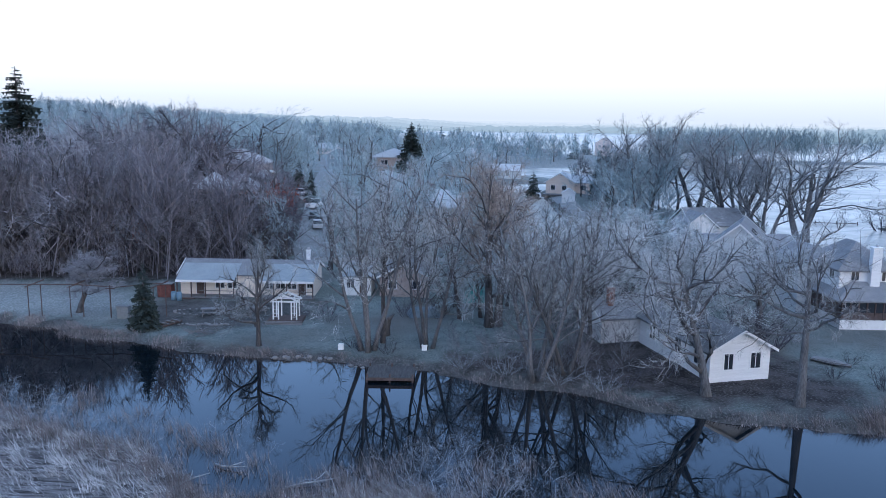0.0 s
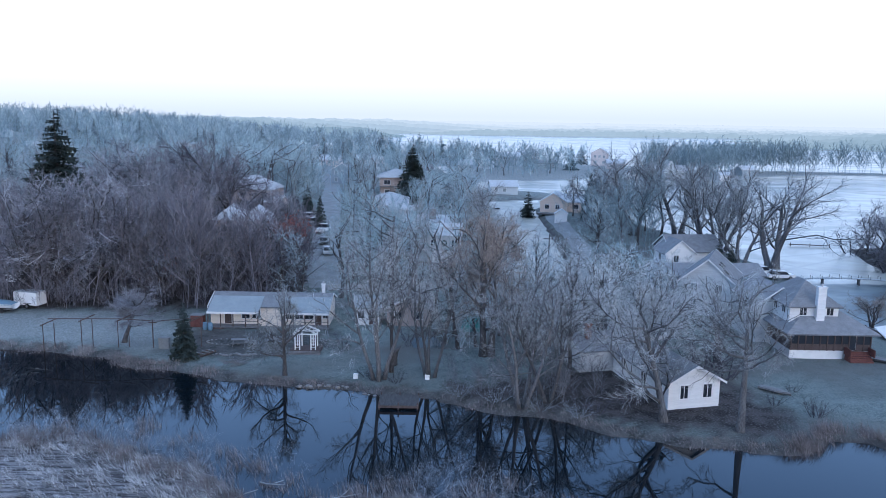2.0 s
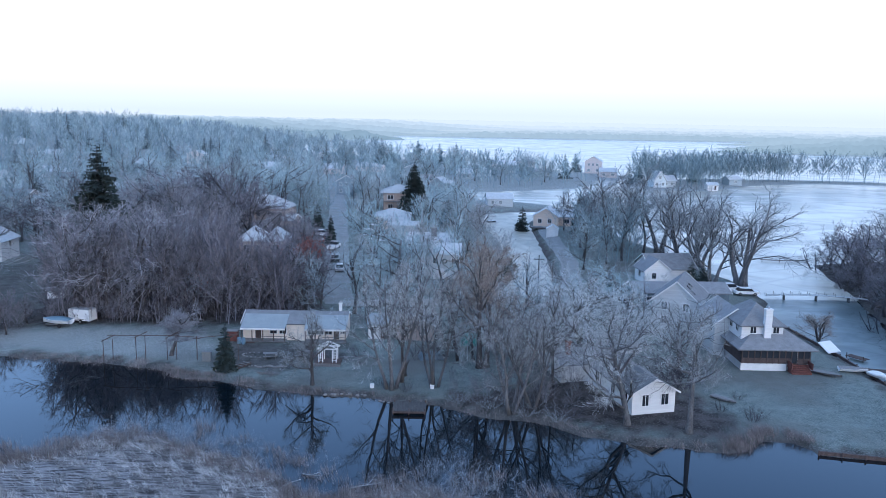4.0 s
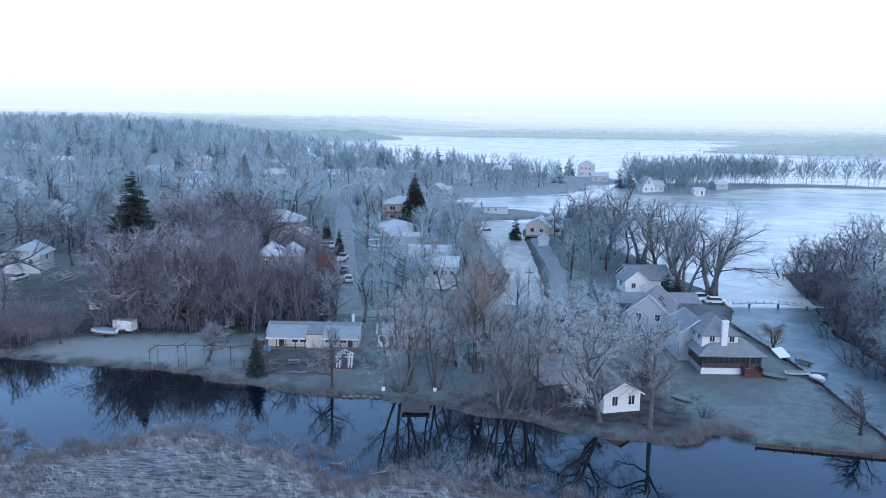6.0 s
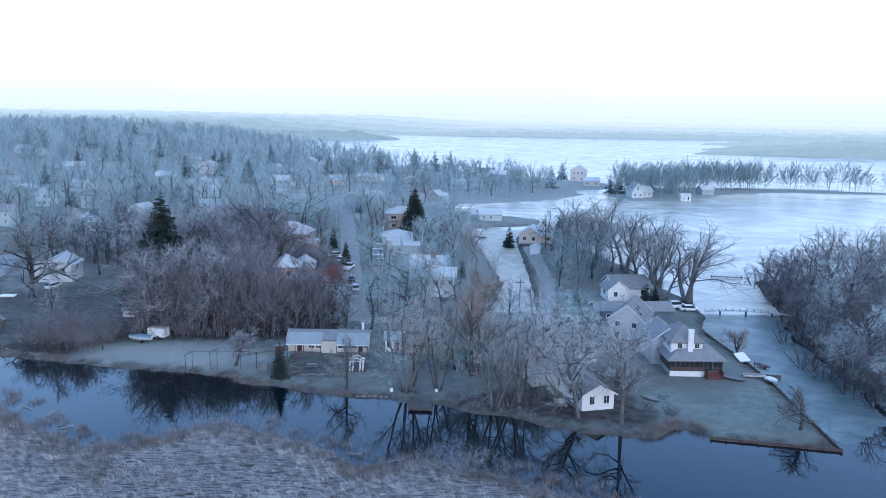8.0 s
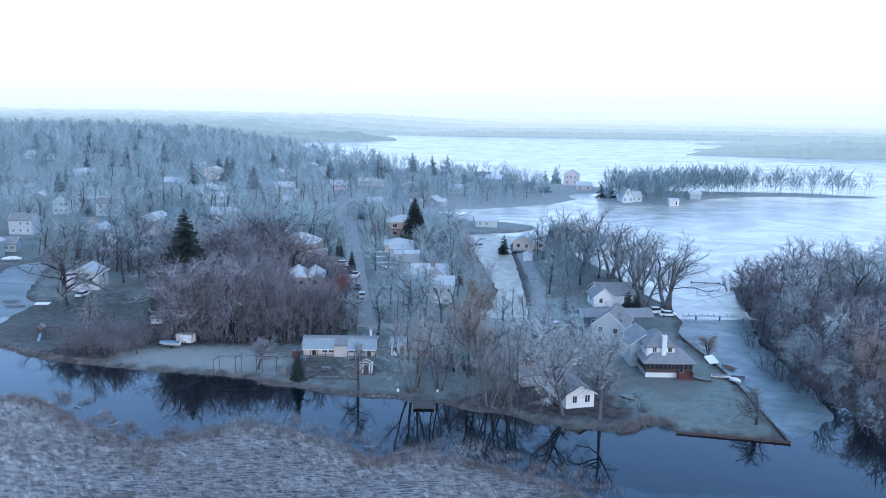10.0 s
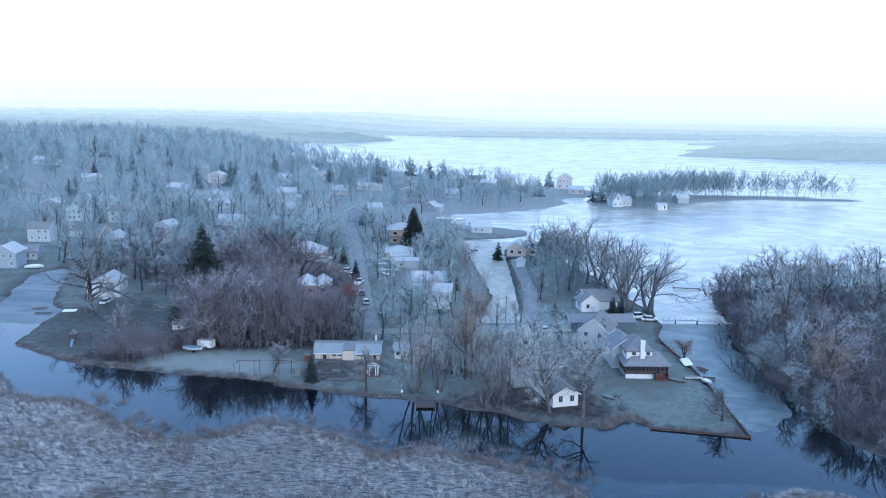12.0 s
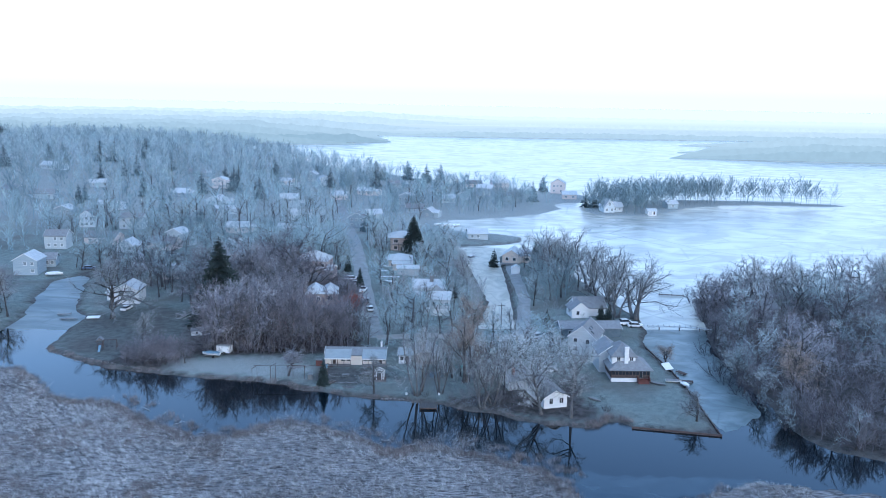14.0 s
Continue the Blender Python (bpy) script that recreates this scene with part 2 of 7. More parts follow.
def water_material():
    m = bpy.data.materials.new("still_dark_water")
    m.use_nodes = True
    n, l = m.node_tree.nodes, m.node_tree.links
    p = n["Principled BSDF"]
    p.inputs["Base Color"].default_value = (0.004, 0.008, 0.012, 1)
    p.inputs["IOR"].default_value = 1.45
    p.inputs["Specular IOR Level"].default_value = 0.5
    geo = n.new("ShaderNodeNewGeometry")
    t = n.new("ShaderNodeTexNoise")
    t.inputs["Scale"].default_value, t.inputs["Detail"].default_value = 0.09, 4
    l.new(geo.outputs["Position"], t.inputs["Vector"])
    r = n.new("ShaderNodeMapRange")
    r.inputs["From Min"].default_value, r.inputs["From Max"].default_value = 0.45, 0.7
    r.inputs["To Min"].default_value, r.inputs["To Max"].default_value = 0.0, 0.05
    l.new(t.outputs[0], r.inputs["Value"])
    l.new(r.outputs[0], p.inputs["Roughness"])
    w = n.new("ShaderNodeTexNoise")
    w.inputs["Scale"].default_value, w.inputs["Detail"].default_value = 1.2, 2
    l.new(geo.outputs["Position"], w.inputs["Vector"])
    bp = n.new("ShaderNodeBump")
    bp.inputs["Strength"].default_value, bp.inputs["Distance"].default_value = 0.05, 0.02
    l.new(w.outputs[0], bp.inputs["Height"])
    l.new(bp.outputs[0], p.inputs["Normal"])
    return m


def ice_material(name, a, b, rough, stretch, spec=0.5):
    """Lake ice: pale snow-dusted skin with long darker leads and cracks."""
    m = bpy.data.materials.new(name)
    m.use_nodes = True
    n, l = m.node_tree.nodes, m.node_tree.links
    p = n["Principled BSDF"]
    p.inputs["Roughness"].default_value = rough
    p.inputs["Specular IOR Level"].default_value = spec
    geo = n.new("ShaderNodeNewGeometry")
    mp = n.new("ShaderNodeMapping")
    mp.inputs["Scale"].default_value = stretch
    l.new(geo.outputs["Position"], mp.inputs[0])
    t = n.new("ShaderNodeTexNoise")
    t.inputs["Scale"].default_value, t.inputs["Detail"].default_value, t.inputs["Distortion"].default_value = 1.0, 7, 1.2
    l.new(mp.outputs[0], t.inputs["Vector"])
    v = n.new("ShaderNodeTexVoronoi")
    v.feature = "DISTANCE_TO_EDGE"
    v.inputs["Scale"].default_value = 0.9
    l.new(mp.outputs[0], v.inputs["Vector"])
    r = n.new("ShaderNodeMapRange")
    r.inputs["From Min"].default_value, r.inputs["From Max"].default_value = 0.36, 0.62
    l.new(t.outputs[0], r.inputs["Value"])
    x = n.new("ShaderNodeMix")
    x.data_type = "RGBA"
    x.inputs["A"].default_value, x.inputs["B"].default_value = (*a, 1), (*b, 1)
    l.new(r.outputs[0], x.inputs["Factor"])
    k = n.new("ShaderNodeMapRange")
    k.inputs["From Max"].default_value = 0.03
    k.inputs["To Min"].default_value = 0.55
    k.inputs["To Max"].default_value = 0.0
    l.new(v.outputs["Distance"], k.inputs["Value"])
    y = n.new("ShaderNodeMix")
    y.data_type = "RGBA"
    y.inputs["B"].default_value = (a[0] * 0.8, a[1] * 0.85, a[2] * 0.9, 1)
    l.new(k.outputs[0], y.inputs["Factor"])
    l.new(x.outputs["Result"], y.inputs["A"])
    l.new(y.outputs["Result"], p.inputs["Base Color"])
    return m


M_GROUND = ground_material()
M_WATER = water_material()
M_LAKE_ICE = ice_material("lake_ice", (0.345, 0.35, 0.32), (0.60, 0.59, 0.535), 0.26, (0.035, 0.05, 1))
M_CANAL_ICE = ice_material("frosted_canal_ice", (0.31, 0.315, 0.28), (0.47, 0.46, 0.41), 0.45, (0.15, 0.08, 1), 0.3)
M_THIN_ICE = ice_material("thin_grey_ice", (0.010, 0.018, 0.025), (0.028, 0.042, 0.052), 0.02, (0.12, 0.25, 1))
M_CHANNEL_ICE = ice_material("grey_channel_ice", (0.055, 0.085, 0.095), (0.15, 0.19, 0.20), 0.35, (0.10, 0.14, 1))
M_COVE_ICE = ice_material("dull_cove_ice", (0.07, 0.10, 0.115), (0.17, 0.205, 0.22), 0.45, (0.05, 0.12, 1))
M_ASPHALT = mat("frosted_asphalt", (0.19, 0.205, 0.215), (0.31, 0.325, 0.335), 0.4, 0.95, 0.2, world_space=True)
M_DRIVE = mat("pale_gravel_drive", (0.24, 0.235, 0.23), (0.38, 0.37, 0.36), 0.8, 0.95, 0.2, world_space=True)
M_SNOW = mat("old_snow_patch", (0.66, 0.70, 0.74), (0.80, 0.83, 0.86), 0.8, 0.9, 0.2)

# ---------------------------------------------------------------- helpers for meshes
class Geo:
    """Collects vertices and faces for one mesh."""

    def __init__(self):
        self.v, self.f = [], []

    def add(self, verts, faces):
        k = len(self.v)
        self.v.extend(verts)
        self.f.extend([tuple(i + k for i in f) for f in faces])

    def box(self, x0, y0, z0, x1, y1, z1, m=None):
        vs = [(x0, y0, z0), (x1, y0, z0), (x1, y1, z0), (x0, y1, z0), (x0, y0, z1), (x1, y0, z1), (x1, y1, z1), (x0, y1, z1)]
        if m:
            vs = [tuple(m @ Vector(p)) for p in vs]
        self.add(vs, [(0, 3, 2, 1), (4, 5, 6, 7), (0, 1, 5, 4), (1, 2, 6, 5), (2, 3, 7, 6), (3, 0, 4, 7)])
        return self

    def prism(self, outline, y0, y1, m=None):
        """An outline in x and z, drawn out along y."""
        n = len(outline)
        vs = [(a, y0, b) for a, b in outline] + [(a, y1, b) for a, b in outline]
        if m:
            vs = [tuple(m @ Vector(p)) for p in vs]
        self.add(vs, [tuple(range(n)), tuple(range(2 * n - 1, n - 1, -1))] + [(i, i + n, (i + 1) % n + n, (i + 1) % n) for i in range(n)])
        return self

    def slab(self, pts, thick):
        """A flat or warped plate under the given loop of points."""
        n = len(pts)
        vs = [tuple(p) for p in pts] + [(p[0], p[1], p[2] - thick) for p in pts]
        self.add(vs, [tuple(range(n)), tuple(range(2 * n - 1, n - 1, -1))] + [(i, i + n, (i + 1) % n + n, (i + 1) % n) for i in range(n)])
        return self

    def tube(self, pts, radii, sides):
        k = len(self.v)
        n = len(pts)
        for i in range(n):
            d = (pts[min(i + 1, n - 1)] - pts[max(i - 1, 0)]).normalized()
            a = d.orthogonal().normalized()
            b = d.cross(a)
            for s in range(sides):
                w = 2 * math.pi * s / sides
                self.v.append(tuple(pts[i] + (a * math.cos(w) + b * math.sin(w)) * radii[i]))
        for i in range(n - 1):
            for s in range(sides):
                t = (s + 1) % sides
                self.f.append((k + i * sides + s, k + i * sides + t, k + (i + 1) * sides + t, k + (i + 1) * sides + s))
        self.f.append(tuple(k + s for s in reversed(range(sides))))
        self.f.append(tuple(k + (n - 1) * sides + s for s in range(sides)))
        return self

    def cyl(self, x, y, z0, z1, r, sides=8, r2=None):
        return self.tube([Vector((x, y, z0)), Vector((x, y, z1))], [r, r if r2 is None else r2], sides)

    def mesh(self, name, material, smooth=False):
        me = bpy.data.meshes.new(name)
        me.from_pydata(self.v, [], self.f)
        me.materials.append(material)
        if smooth:
            me.shade_smooth()
        return me


def empty(name, m, label, category, group="", kind=""):
    ob = new(name)
    ob.empty_display_size = 0.3
    ob.matrix_basis = m
    return tagged(ob, label, category, group, kind)


def part(name, geo, material, parent, label="", smooth=False, m=None):
    ob = new(name, geo.mesh(name, material, smooth))
    ob.parent = parent
    if m:
        ob.matrix_basis = m
    return tagged(ob, label) if label else ob


def thing(name, geo, material, m, label, category, group="", kind="", smooth=False):
    ob = new(name, geo.mesh(name, material, smooth))
    ob.matrix_basis = m
    return tagged(ob, label, category, group, kind)


def smoothstep(a, b, x):
    t = np.clip((x - a) / (b - a), 0, 1)
    return t * t * (3 - 2 * t)


# ---------------------------------------------------------------- the land: shorelines, heights
WATER_Z = -0.25
VILLAGE_SHORE = [(-97.7, 132.7), (-88.7, 126.1), (-80.7, 121), (-74.7, 117.7), (-66.4, 115.7), (-59.2, 113.8), (-51.2, 111.9), (-43.5, 110.5),
                 (-36, 109.7), (-29.3, 107.8), (-25.1, 104.4), (-19.6, 103.6), (-14.9, 101), (-11.2, 100), (-6, 99.2), (1.1, 98), (8.4, 96),
                 (13.4, 92.9), (20.9, 90.9), (24.7, 87.6), (31, 85.3), (35.1, 85), (39.3, 83.5), (42.1, 85.6), (43.8, 87.2), (47, 86.9)]
POINT_SHORE = [(48.3, 85), (48.5, 83.9), (66, 80.2), (66.6, 90.6), (67.6, 106.9), (67.6, 119.1), (66.5, 134.4), (66.2, 141), (71, 155),
               (72, 168), (69, 185), (66, 210), (59, 240), (53, 268), (41, 276), (36.5, 262), (34, 197), (31.5, 155.7), (20, 155.2),
               (26, 186.6), (23.1, 226.7), (21, 262), (18.5, 285.7), (42, 293.3)]
FAR_SHORE = [(50, 300), (52.1, 312.5), (40, 321), (24, 327), (11.8, 343.6), (9, 357), (20, 363), (47, 375.5), (71.4, 391.5), (90.7, 418),
             (86, 430), (95, 444), (104.8, 447), (126, 462), (120, 486), (90, 505), (60, 530), (20, 560), (-40, 620), (-110, 720), (-180, 860),
             (-400, 900), (-3000, 900)]
COVE_SHORE = [(-3000, 120), (-160, 130), (-121, 137), (-117, 146), (-118, 161.5), (-126.2, 189), (-130, 211), (-122, 222), (-117, 205), (-111, 186), (-106, 171), (-99.1, 163.2), (-99.5, 153.4), (-98, 140.1)]
MARSH = [(-3000, 119), (-101.9, 117.4), (-95.6, 116.2), (-88.8, 109.7), (-81.7, 100), (-74.2, 96.7), (-66.2, 95.8), (-59.7, 91.5), (-54, 85), (-46.8, 81.7),
         (-41.6, 77.1), (-35.7, 78.2), (-29.4, 81.1), (-27.6, 84), (-22, 85.2), (-16, 82.3), (-8.7, 78.7), (-4.6, 74.3), (-1, 70.5), (1.5, 72.7), (7.9, 74.5),
         (12.4, 72), (16.8, 70.4), (20.9, 67.2), (25, 65.7), (28.2, 62.6), (30.9, 57.5), (33, 48), (42, 45), (54, 54), (61, 58.7), (67, 60), (80, 57), (140, 42), (3000, 20),
         (3000, -1500), (-3000, -1500)]
EAST_WOOD = [(84.3, 101), (83.6, 90), (83.4, 80), (85, 76.6), (87, 73), (95, 69), (130, 58), (3000, 40), (3000, 210), (400, 214), (172, 210), (120, 201), (99, 195), (95, 180), (92.5, 165), (88.5, 152), (85.5, 138), (83.8, 120), (81.8, 112)]
ISLAND = [(106, 393), (137, 391.5), (155, 410), (173, 430), (216, 449), (250, 447), (277.7, 445), (283, 450), (270, 462), (225, 471), (180, 470), (150, 465), (125, 450), (108, 430), (103, 410)]
LANDS = [VILLAGE_SHORE + POINT_SHORE + FAR_SHORE + COVE_SHORE, MARSH, EAST_WOOD, ISLAND]


def inside(poly, x, y):
    r = np.zeros(x.shape, bool)
    for (ax, ay), (bx, by) in zip(poly, poly[1:] + poly[:1]):
        if ay != by:
            r ^= ((ay > y) != (by > y)) & (x < (bx - ax) * (y - ay) / (by - ay) + ax)
    return r


def shore_distance(poly, x, y):
    """Metres to the outline, positive inside."""
    d = np.full(x.shape, 1e9)
    for (ax, ay), (bx, by) in zip(poly, poly[1:] + poly[:1]):
        ex, ey = bx - ax, by - ay
        t = np.clip(((x - ax) * ex + (y - ay) * ey) / (ex * ex + ey * ey), 0, 1)
        d = np.minimum(d, np.hypot(x - ax - t * ex, y - ay - t * ey))
    return np.where(inside(poly, x, y), d, -d)


def heights(x, y):
    """Height of the ground at arrays of places."""
    x, y = np.asarray(x, float), np.asarray(y, float)
    wob = 0.5 * np.sin(x * 0.9 + 1.3 * np.sin(y * 0.7)) + 0.35 * np.sin(y * 1.7 + x * 0.6)
    sd = np.maximum.reduce([shore_distance(p, x, y) for p in LANDS])
    marsh = shore_distance(MARSH, x, y) > -2
    soft = sd + 0.45 * wob * smoothstep(0, 30, np.abs(x - 57) + np.abs(y - 82) * 2)
    z = WATER_Z - 0.8 + 0.8 * smoothstep(-2.5, 0, soft) + 0.42 * smoothstep(-0.1, 0.9, soft)
    hill = 5.0 * np.exp(-((x + 38) / 28) ** 2 - ((y - 203) / 42) ** 2) + 3.9 * np.exp(-((x + 8) / 30) ** 2 - ((y - 266) / 40) ** 2) + 0.3 * smoothstep(130, 170, y)
    hill = hill + 1.0 * smoothstep(200, 240, y) * np.exp(-((x - 40) / 9) ** 2) * (1 - smoothstep(255, 275, y))
    hill = hill + 1.8 * smoothstep(210, 300, y) * (1 - smoothstep(700, 860, y)) * smoothstep(10, -70, x)
    hill = hill + 9.0 * smoothstep(330, 640, y - 0.25 * x) * smoothstep(-60, -300, x) + 5.0 * smoothstep(230, 330, y) * smoothstep(-150, -330, x)
    hill = np.minimum(hill, np.maximum(sd - 0.5, 0) * 0.16)
    z = z + np.where(marsh, 0.0, hill) + np.where(marsh & (sd > 0), -0.22 + 0.05 * wob, 0)
    return z + np.where(sd > 0.8, 0.05 * np.sin(x * 0.31 + y * 0.17) + 0.04 * np.sin(y * 0.53 - x * 0.22), 0)


def ground_z(x, y):
    return float(heights(np.array([x]), np.array([y]))[0])


def axis_steps(spans):
    out = [spans[0][0]]
    for a, b, step in spans:
        n = max(1, round((b - a) / step))
        out += [a + (b - a) * (i + 1) / n for i in range(n)]
    return np.array(out)


WOODS = [[(-58, 126), (-22, 129), (-13, 134), (-13, 150), (-22, 200), (-40, 215), (-66, 190), (-66, 150)],
         [(83.8, 101), (83.2, 79), (94, 69), (130, 58.5), (400, 48), (400, 212), (172, 208), (120, 199), (97, 192), (86.5, 145), (83, 118)],
         [(-80, 120), (-66, 117), (-57, 118), (-56, 128), (-76, 128)], [(10, 96), (20, 91.5), (40, 85.5), (43, 88), (42, 96), (37.5, 104), (30, 112), (20, 103), (10, 99)]]
DIRT = [[(-62, 116), (-26, 110), (-24, 118), (-34, 127), (-60, 124)]]
gx = axis_steps([(-3000, -600, 300), (-600, -200, 40), (-200, -112, 4), (-112, 100, 1.1), (100, 200, 4), (200, 600, 25), (600, 3000, 300)])
gy = axis_steps([(-1500, -100, 200), (-100, 40, 20), (40, 52, 2), (52, 142, 1.1), (142, 330, 2.8), (330, 520, 8), (520, 1300, 26), (1300, 4800, 350)])
X, Y = np.meshgrid(gx, gy)
Z = heights(X.ravel(), Y.ravel())
ny, nx = X.shape
idx = np.arange(nx * ny).reshape(ny, nx)
quads = np.stack([idx[:-1, :-1].ravel(), idx[:-1, 1:].ravel(), idx[1:, 1:].ravel(), idx[1:, :-1].ravel()], 1)
ground_mesh = bpy.data.meshes.new("ground")
ground_mesh.from_pydata(np.stack([X.ravel(), Y.ravel(), Z], 1).tolist(), [], quads.tolist())
ground_mesh.shade_smooth()
use = np.zeros((nx * ny, 4), np.float32)
fx, fy = X.ravel(), Y.ravel()
jit = 1.2 * np.sin(fx * 0.8) * np.sin(fy * 0.9) + 0.8 * np.sin(fx * 2.1 + fy)
use[:, 0] = np.maximum.reduce([smoothstep(-2, 2, shore_distance(p, fx, fy) + jit) for p in WOODS])
use[:, 1] = smoothstep(-1.5, 0.5, shore_distance(MARSH, fx, fy))
use[:, 2] = 0.8 * np.maximum.reduce([smoothstep(-2, 2.5, shore_distance(p, fx, fy) + jit) for p in DIRT])
# Beyond the village the pale path tone is laid on as painted haze.
use[:, 2] = np.maximum(use[:, 2], 0.85 * smoothstep(250, 370, fy + 6 * jit))
YARD = [(-23, 108.5), (-15, 106), (-9.5, 107.5), (-5, 113), (-4, 119), (-22, 119.5)]
use[:, 0] = np.maximum(use[:, 0], 0.8 * smoothstep(-1.5, 1.5, shore_distance(YARD, fx, fy) + 0.8 * jit))
WEST_LAWN = [(-99, 134), (-74, 117), (-57, 114), (-55, 134), (-62, 160), (-80, 176), (-100, 165)]
use[:, 0] = np.maximum(use[:, 0], 0.62 * smoothstep(-3, 4, shore_distance(WEST_LAWN, fx, fy) + jit))
near_shore = shore_distance(LANDS[0], fx, fy)
# Litter along the shore, fading far off where haze is painted.
use[:, 0] = np.maximum(use[:, 0], 0.85 * smoothstep(2.4, 0.3, near_shore + 0.5 * jit)) * (1 - 0.8 * smoothstep(300, 380, fy))
use[:, 3] = 1
layer = ground_mesh.color_attributes.new("land_use_and_haze", "FLOAT_COLOR", "POINT")
layer.data.foreach_set("color", use.ravel())
ground_mesh.materials.append(M_GROUND)
ground = tagged(new("ground", ground_mesh), "frosted winter lawns, leaf litter and flattened marsh straw", "ground", kind="structure")


def sheet(name, pts, z, material, label, category, step=0):
    me = bpy.data.meshes.new(name)
    me.from_pydata([(a, b, z) for a, b in pts], [], [tuple(range(len(pts)))])
    me.materials.append(material)
    return tagged(new(name, me), label, category, kind="structure")


sheet("water", [(-3000, -1500), (3000, -1500), (3000, 4800), (-3000, 4800)], WATER_Z, M_WATER, "still dark canal water mirroring bare trees", "water")
sheet("lake_ice", [(5, 157), (3000, 157), (3000, 4800), (-3000, 4800), (-3000, 560), (5, 400)], WATER_Z + 0.03, M_LAKE_ICE, "pale frozen lake with cracks and drifts", "ice")
sheet("canal_ice", [(14, 150), (36, 150), (42, 200), (41, 284), (14, 284)], WATER_Z + 0.05, M_CANAL_ICE, "frost-white ice on the dead-end canal", "ice")


def ragged(pts, seed, amp=0.8):
    """An outline with an uneven, melted edge."""
    rnd = random.Random(seed)
    out = []
    for (ax, ay), (bx, by) in zip(pts, pts[1:] + pts[:1]):
        n = max(2, int(math.hypot(bx - ax, by - ay) / 1.5))
        for i in range(n):
            t = i / n
            out.append((ax + (bx - ax) * t + rnd.uniform(-amp, amp), ay + (by - ay) * t + rnd.uniform(-amp, amp)))
    return out


for k, pts in enumerate(([(-130, 150), (-96, 150), (-96, 165), (-108, 190), (-116, 226), (-134, 222), (-128, 180)],
                         [(30, 58), (34, 50), (58, 57), (66, 61), (54, 62), (40, 62), (30, 65)],
                         [(67, 83), (70, 83), (80, 92), (82, 108), (83, 120), (84, 138), (91, 158), (68, 158), (66.5, 141), (67.6, 119), (66.8, 95)])):
    sheet("thin_ice", ragged(pts, k), WATER_Z + 0.012 + 0.004 * k, (M_COVE_ICE, M_THIN_ICE, M_CHANNEL_ICE)[k], "thin grey skin of new ice on the canal", "ice")


def strip(name, pts, width, material, label, category, lift=0.03, kind="structure"):
    """A road or path laid on the ground along a line of points."""
    line = []
    for (ax, ay), (bx, by) in zip(pts, pts[1:]):
        n = max(1, int(math.hypot(bx - ax, by - ay) / 2))
        line += [(ax + (bx - ax) * i / n, ay + (by - ay) * i / n) for i in range(n)]
    line.append(pts[-1])
    g = Geo()
    cols = 5
    for i, (px, py) in enumerate(line):
        qx, qy = line[min(i + 1, len(line) - 1)]
        ox, oy = line[max(i - 1, 0)]
        dx, dy = qx - ox, qy - oy
        d = math.hypot(dx, dy) or 1
        for c in range(cols):
            s = (c / (cols - 1) - 0.5) * (width + 0.3 * math.sin(i * 0.7 + c))
            g.v.append((px - dy / d * s, py + dx / d * s, 0))
    zs = heights([p[0] for p in g.v], [p[1] for p in g.v])
    g.v = [(p[0], p[1], float(z) + lift) for p, z in zip(g.v, zs)]
    for i in range(len(line) - 1):
        for c in range(cols - 1):
            k = i * cols + c
            g.f.append((k, k + 1, k + cols + 1, k + cols))
    return thing(name, g, material, Matrix(), label, category, kind=kind, smooth=True)


strip("road", [(-9.5, 143), (-11, 150), (-16, 187), (-23, 243), (-30, 295), (-40, 360), (-52, 430)], 5.5, M_ASPHALT, "narrow frosted asphalt street between houses", "road", 0.08)
strip("road", [(30, 146), (33.5, 153), (36.5, 175), (38.5, 190), (38.8, 215), (39, 240), (41, 262)], 4.2, M_ASPHALT, "frosted lane beside the frozen canal", "road", 0.08)
strip("road", [(-9.5, 143.5), (2, 146), (16, 147), (30, 146.5), (44, 141), (52, 138)], 4.5, M_DRIVE, "gravel lane joining the two streets", "road", 0.11)

# ---------------------------------------------------------------- trees
def bend(rng, d, amount):
    return (d + Vector((rng.gauss(0, amount), rng.gauss(0, amount), rng.gauss(0, amount)))).normalized()


def sprout(rng, d, angle):
    a = d.orthogonal().normalized()
    a.rotate(Matrix.Rotation(rng.uniform(0, 2 * math.pi), 3, d))
    return (d * math.cos(angle) + a * math.sin(angle)).normalized()


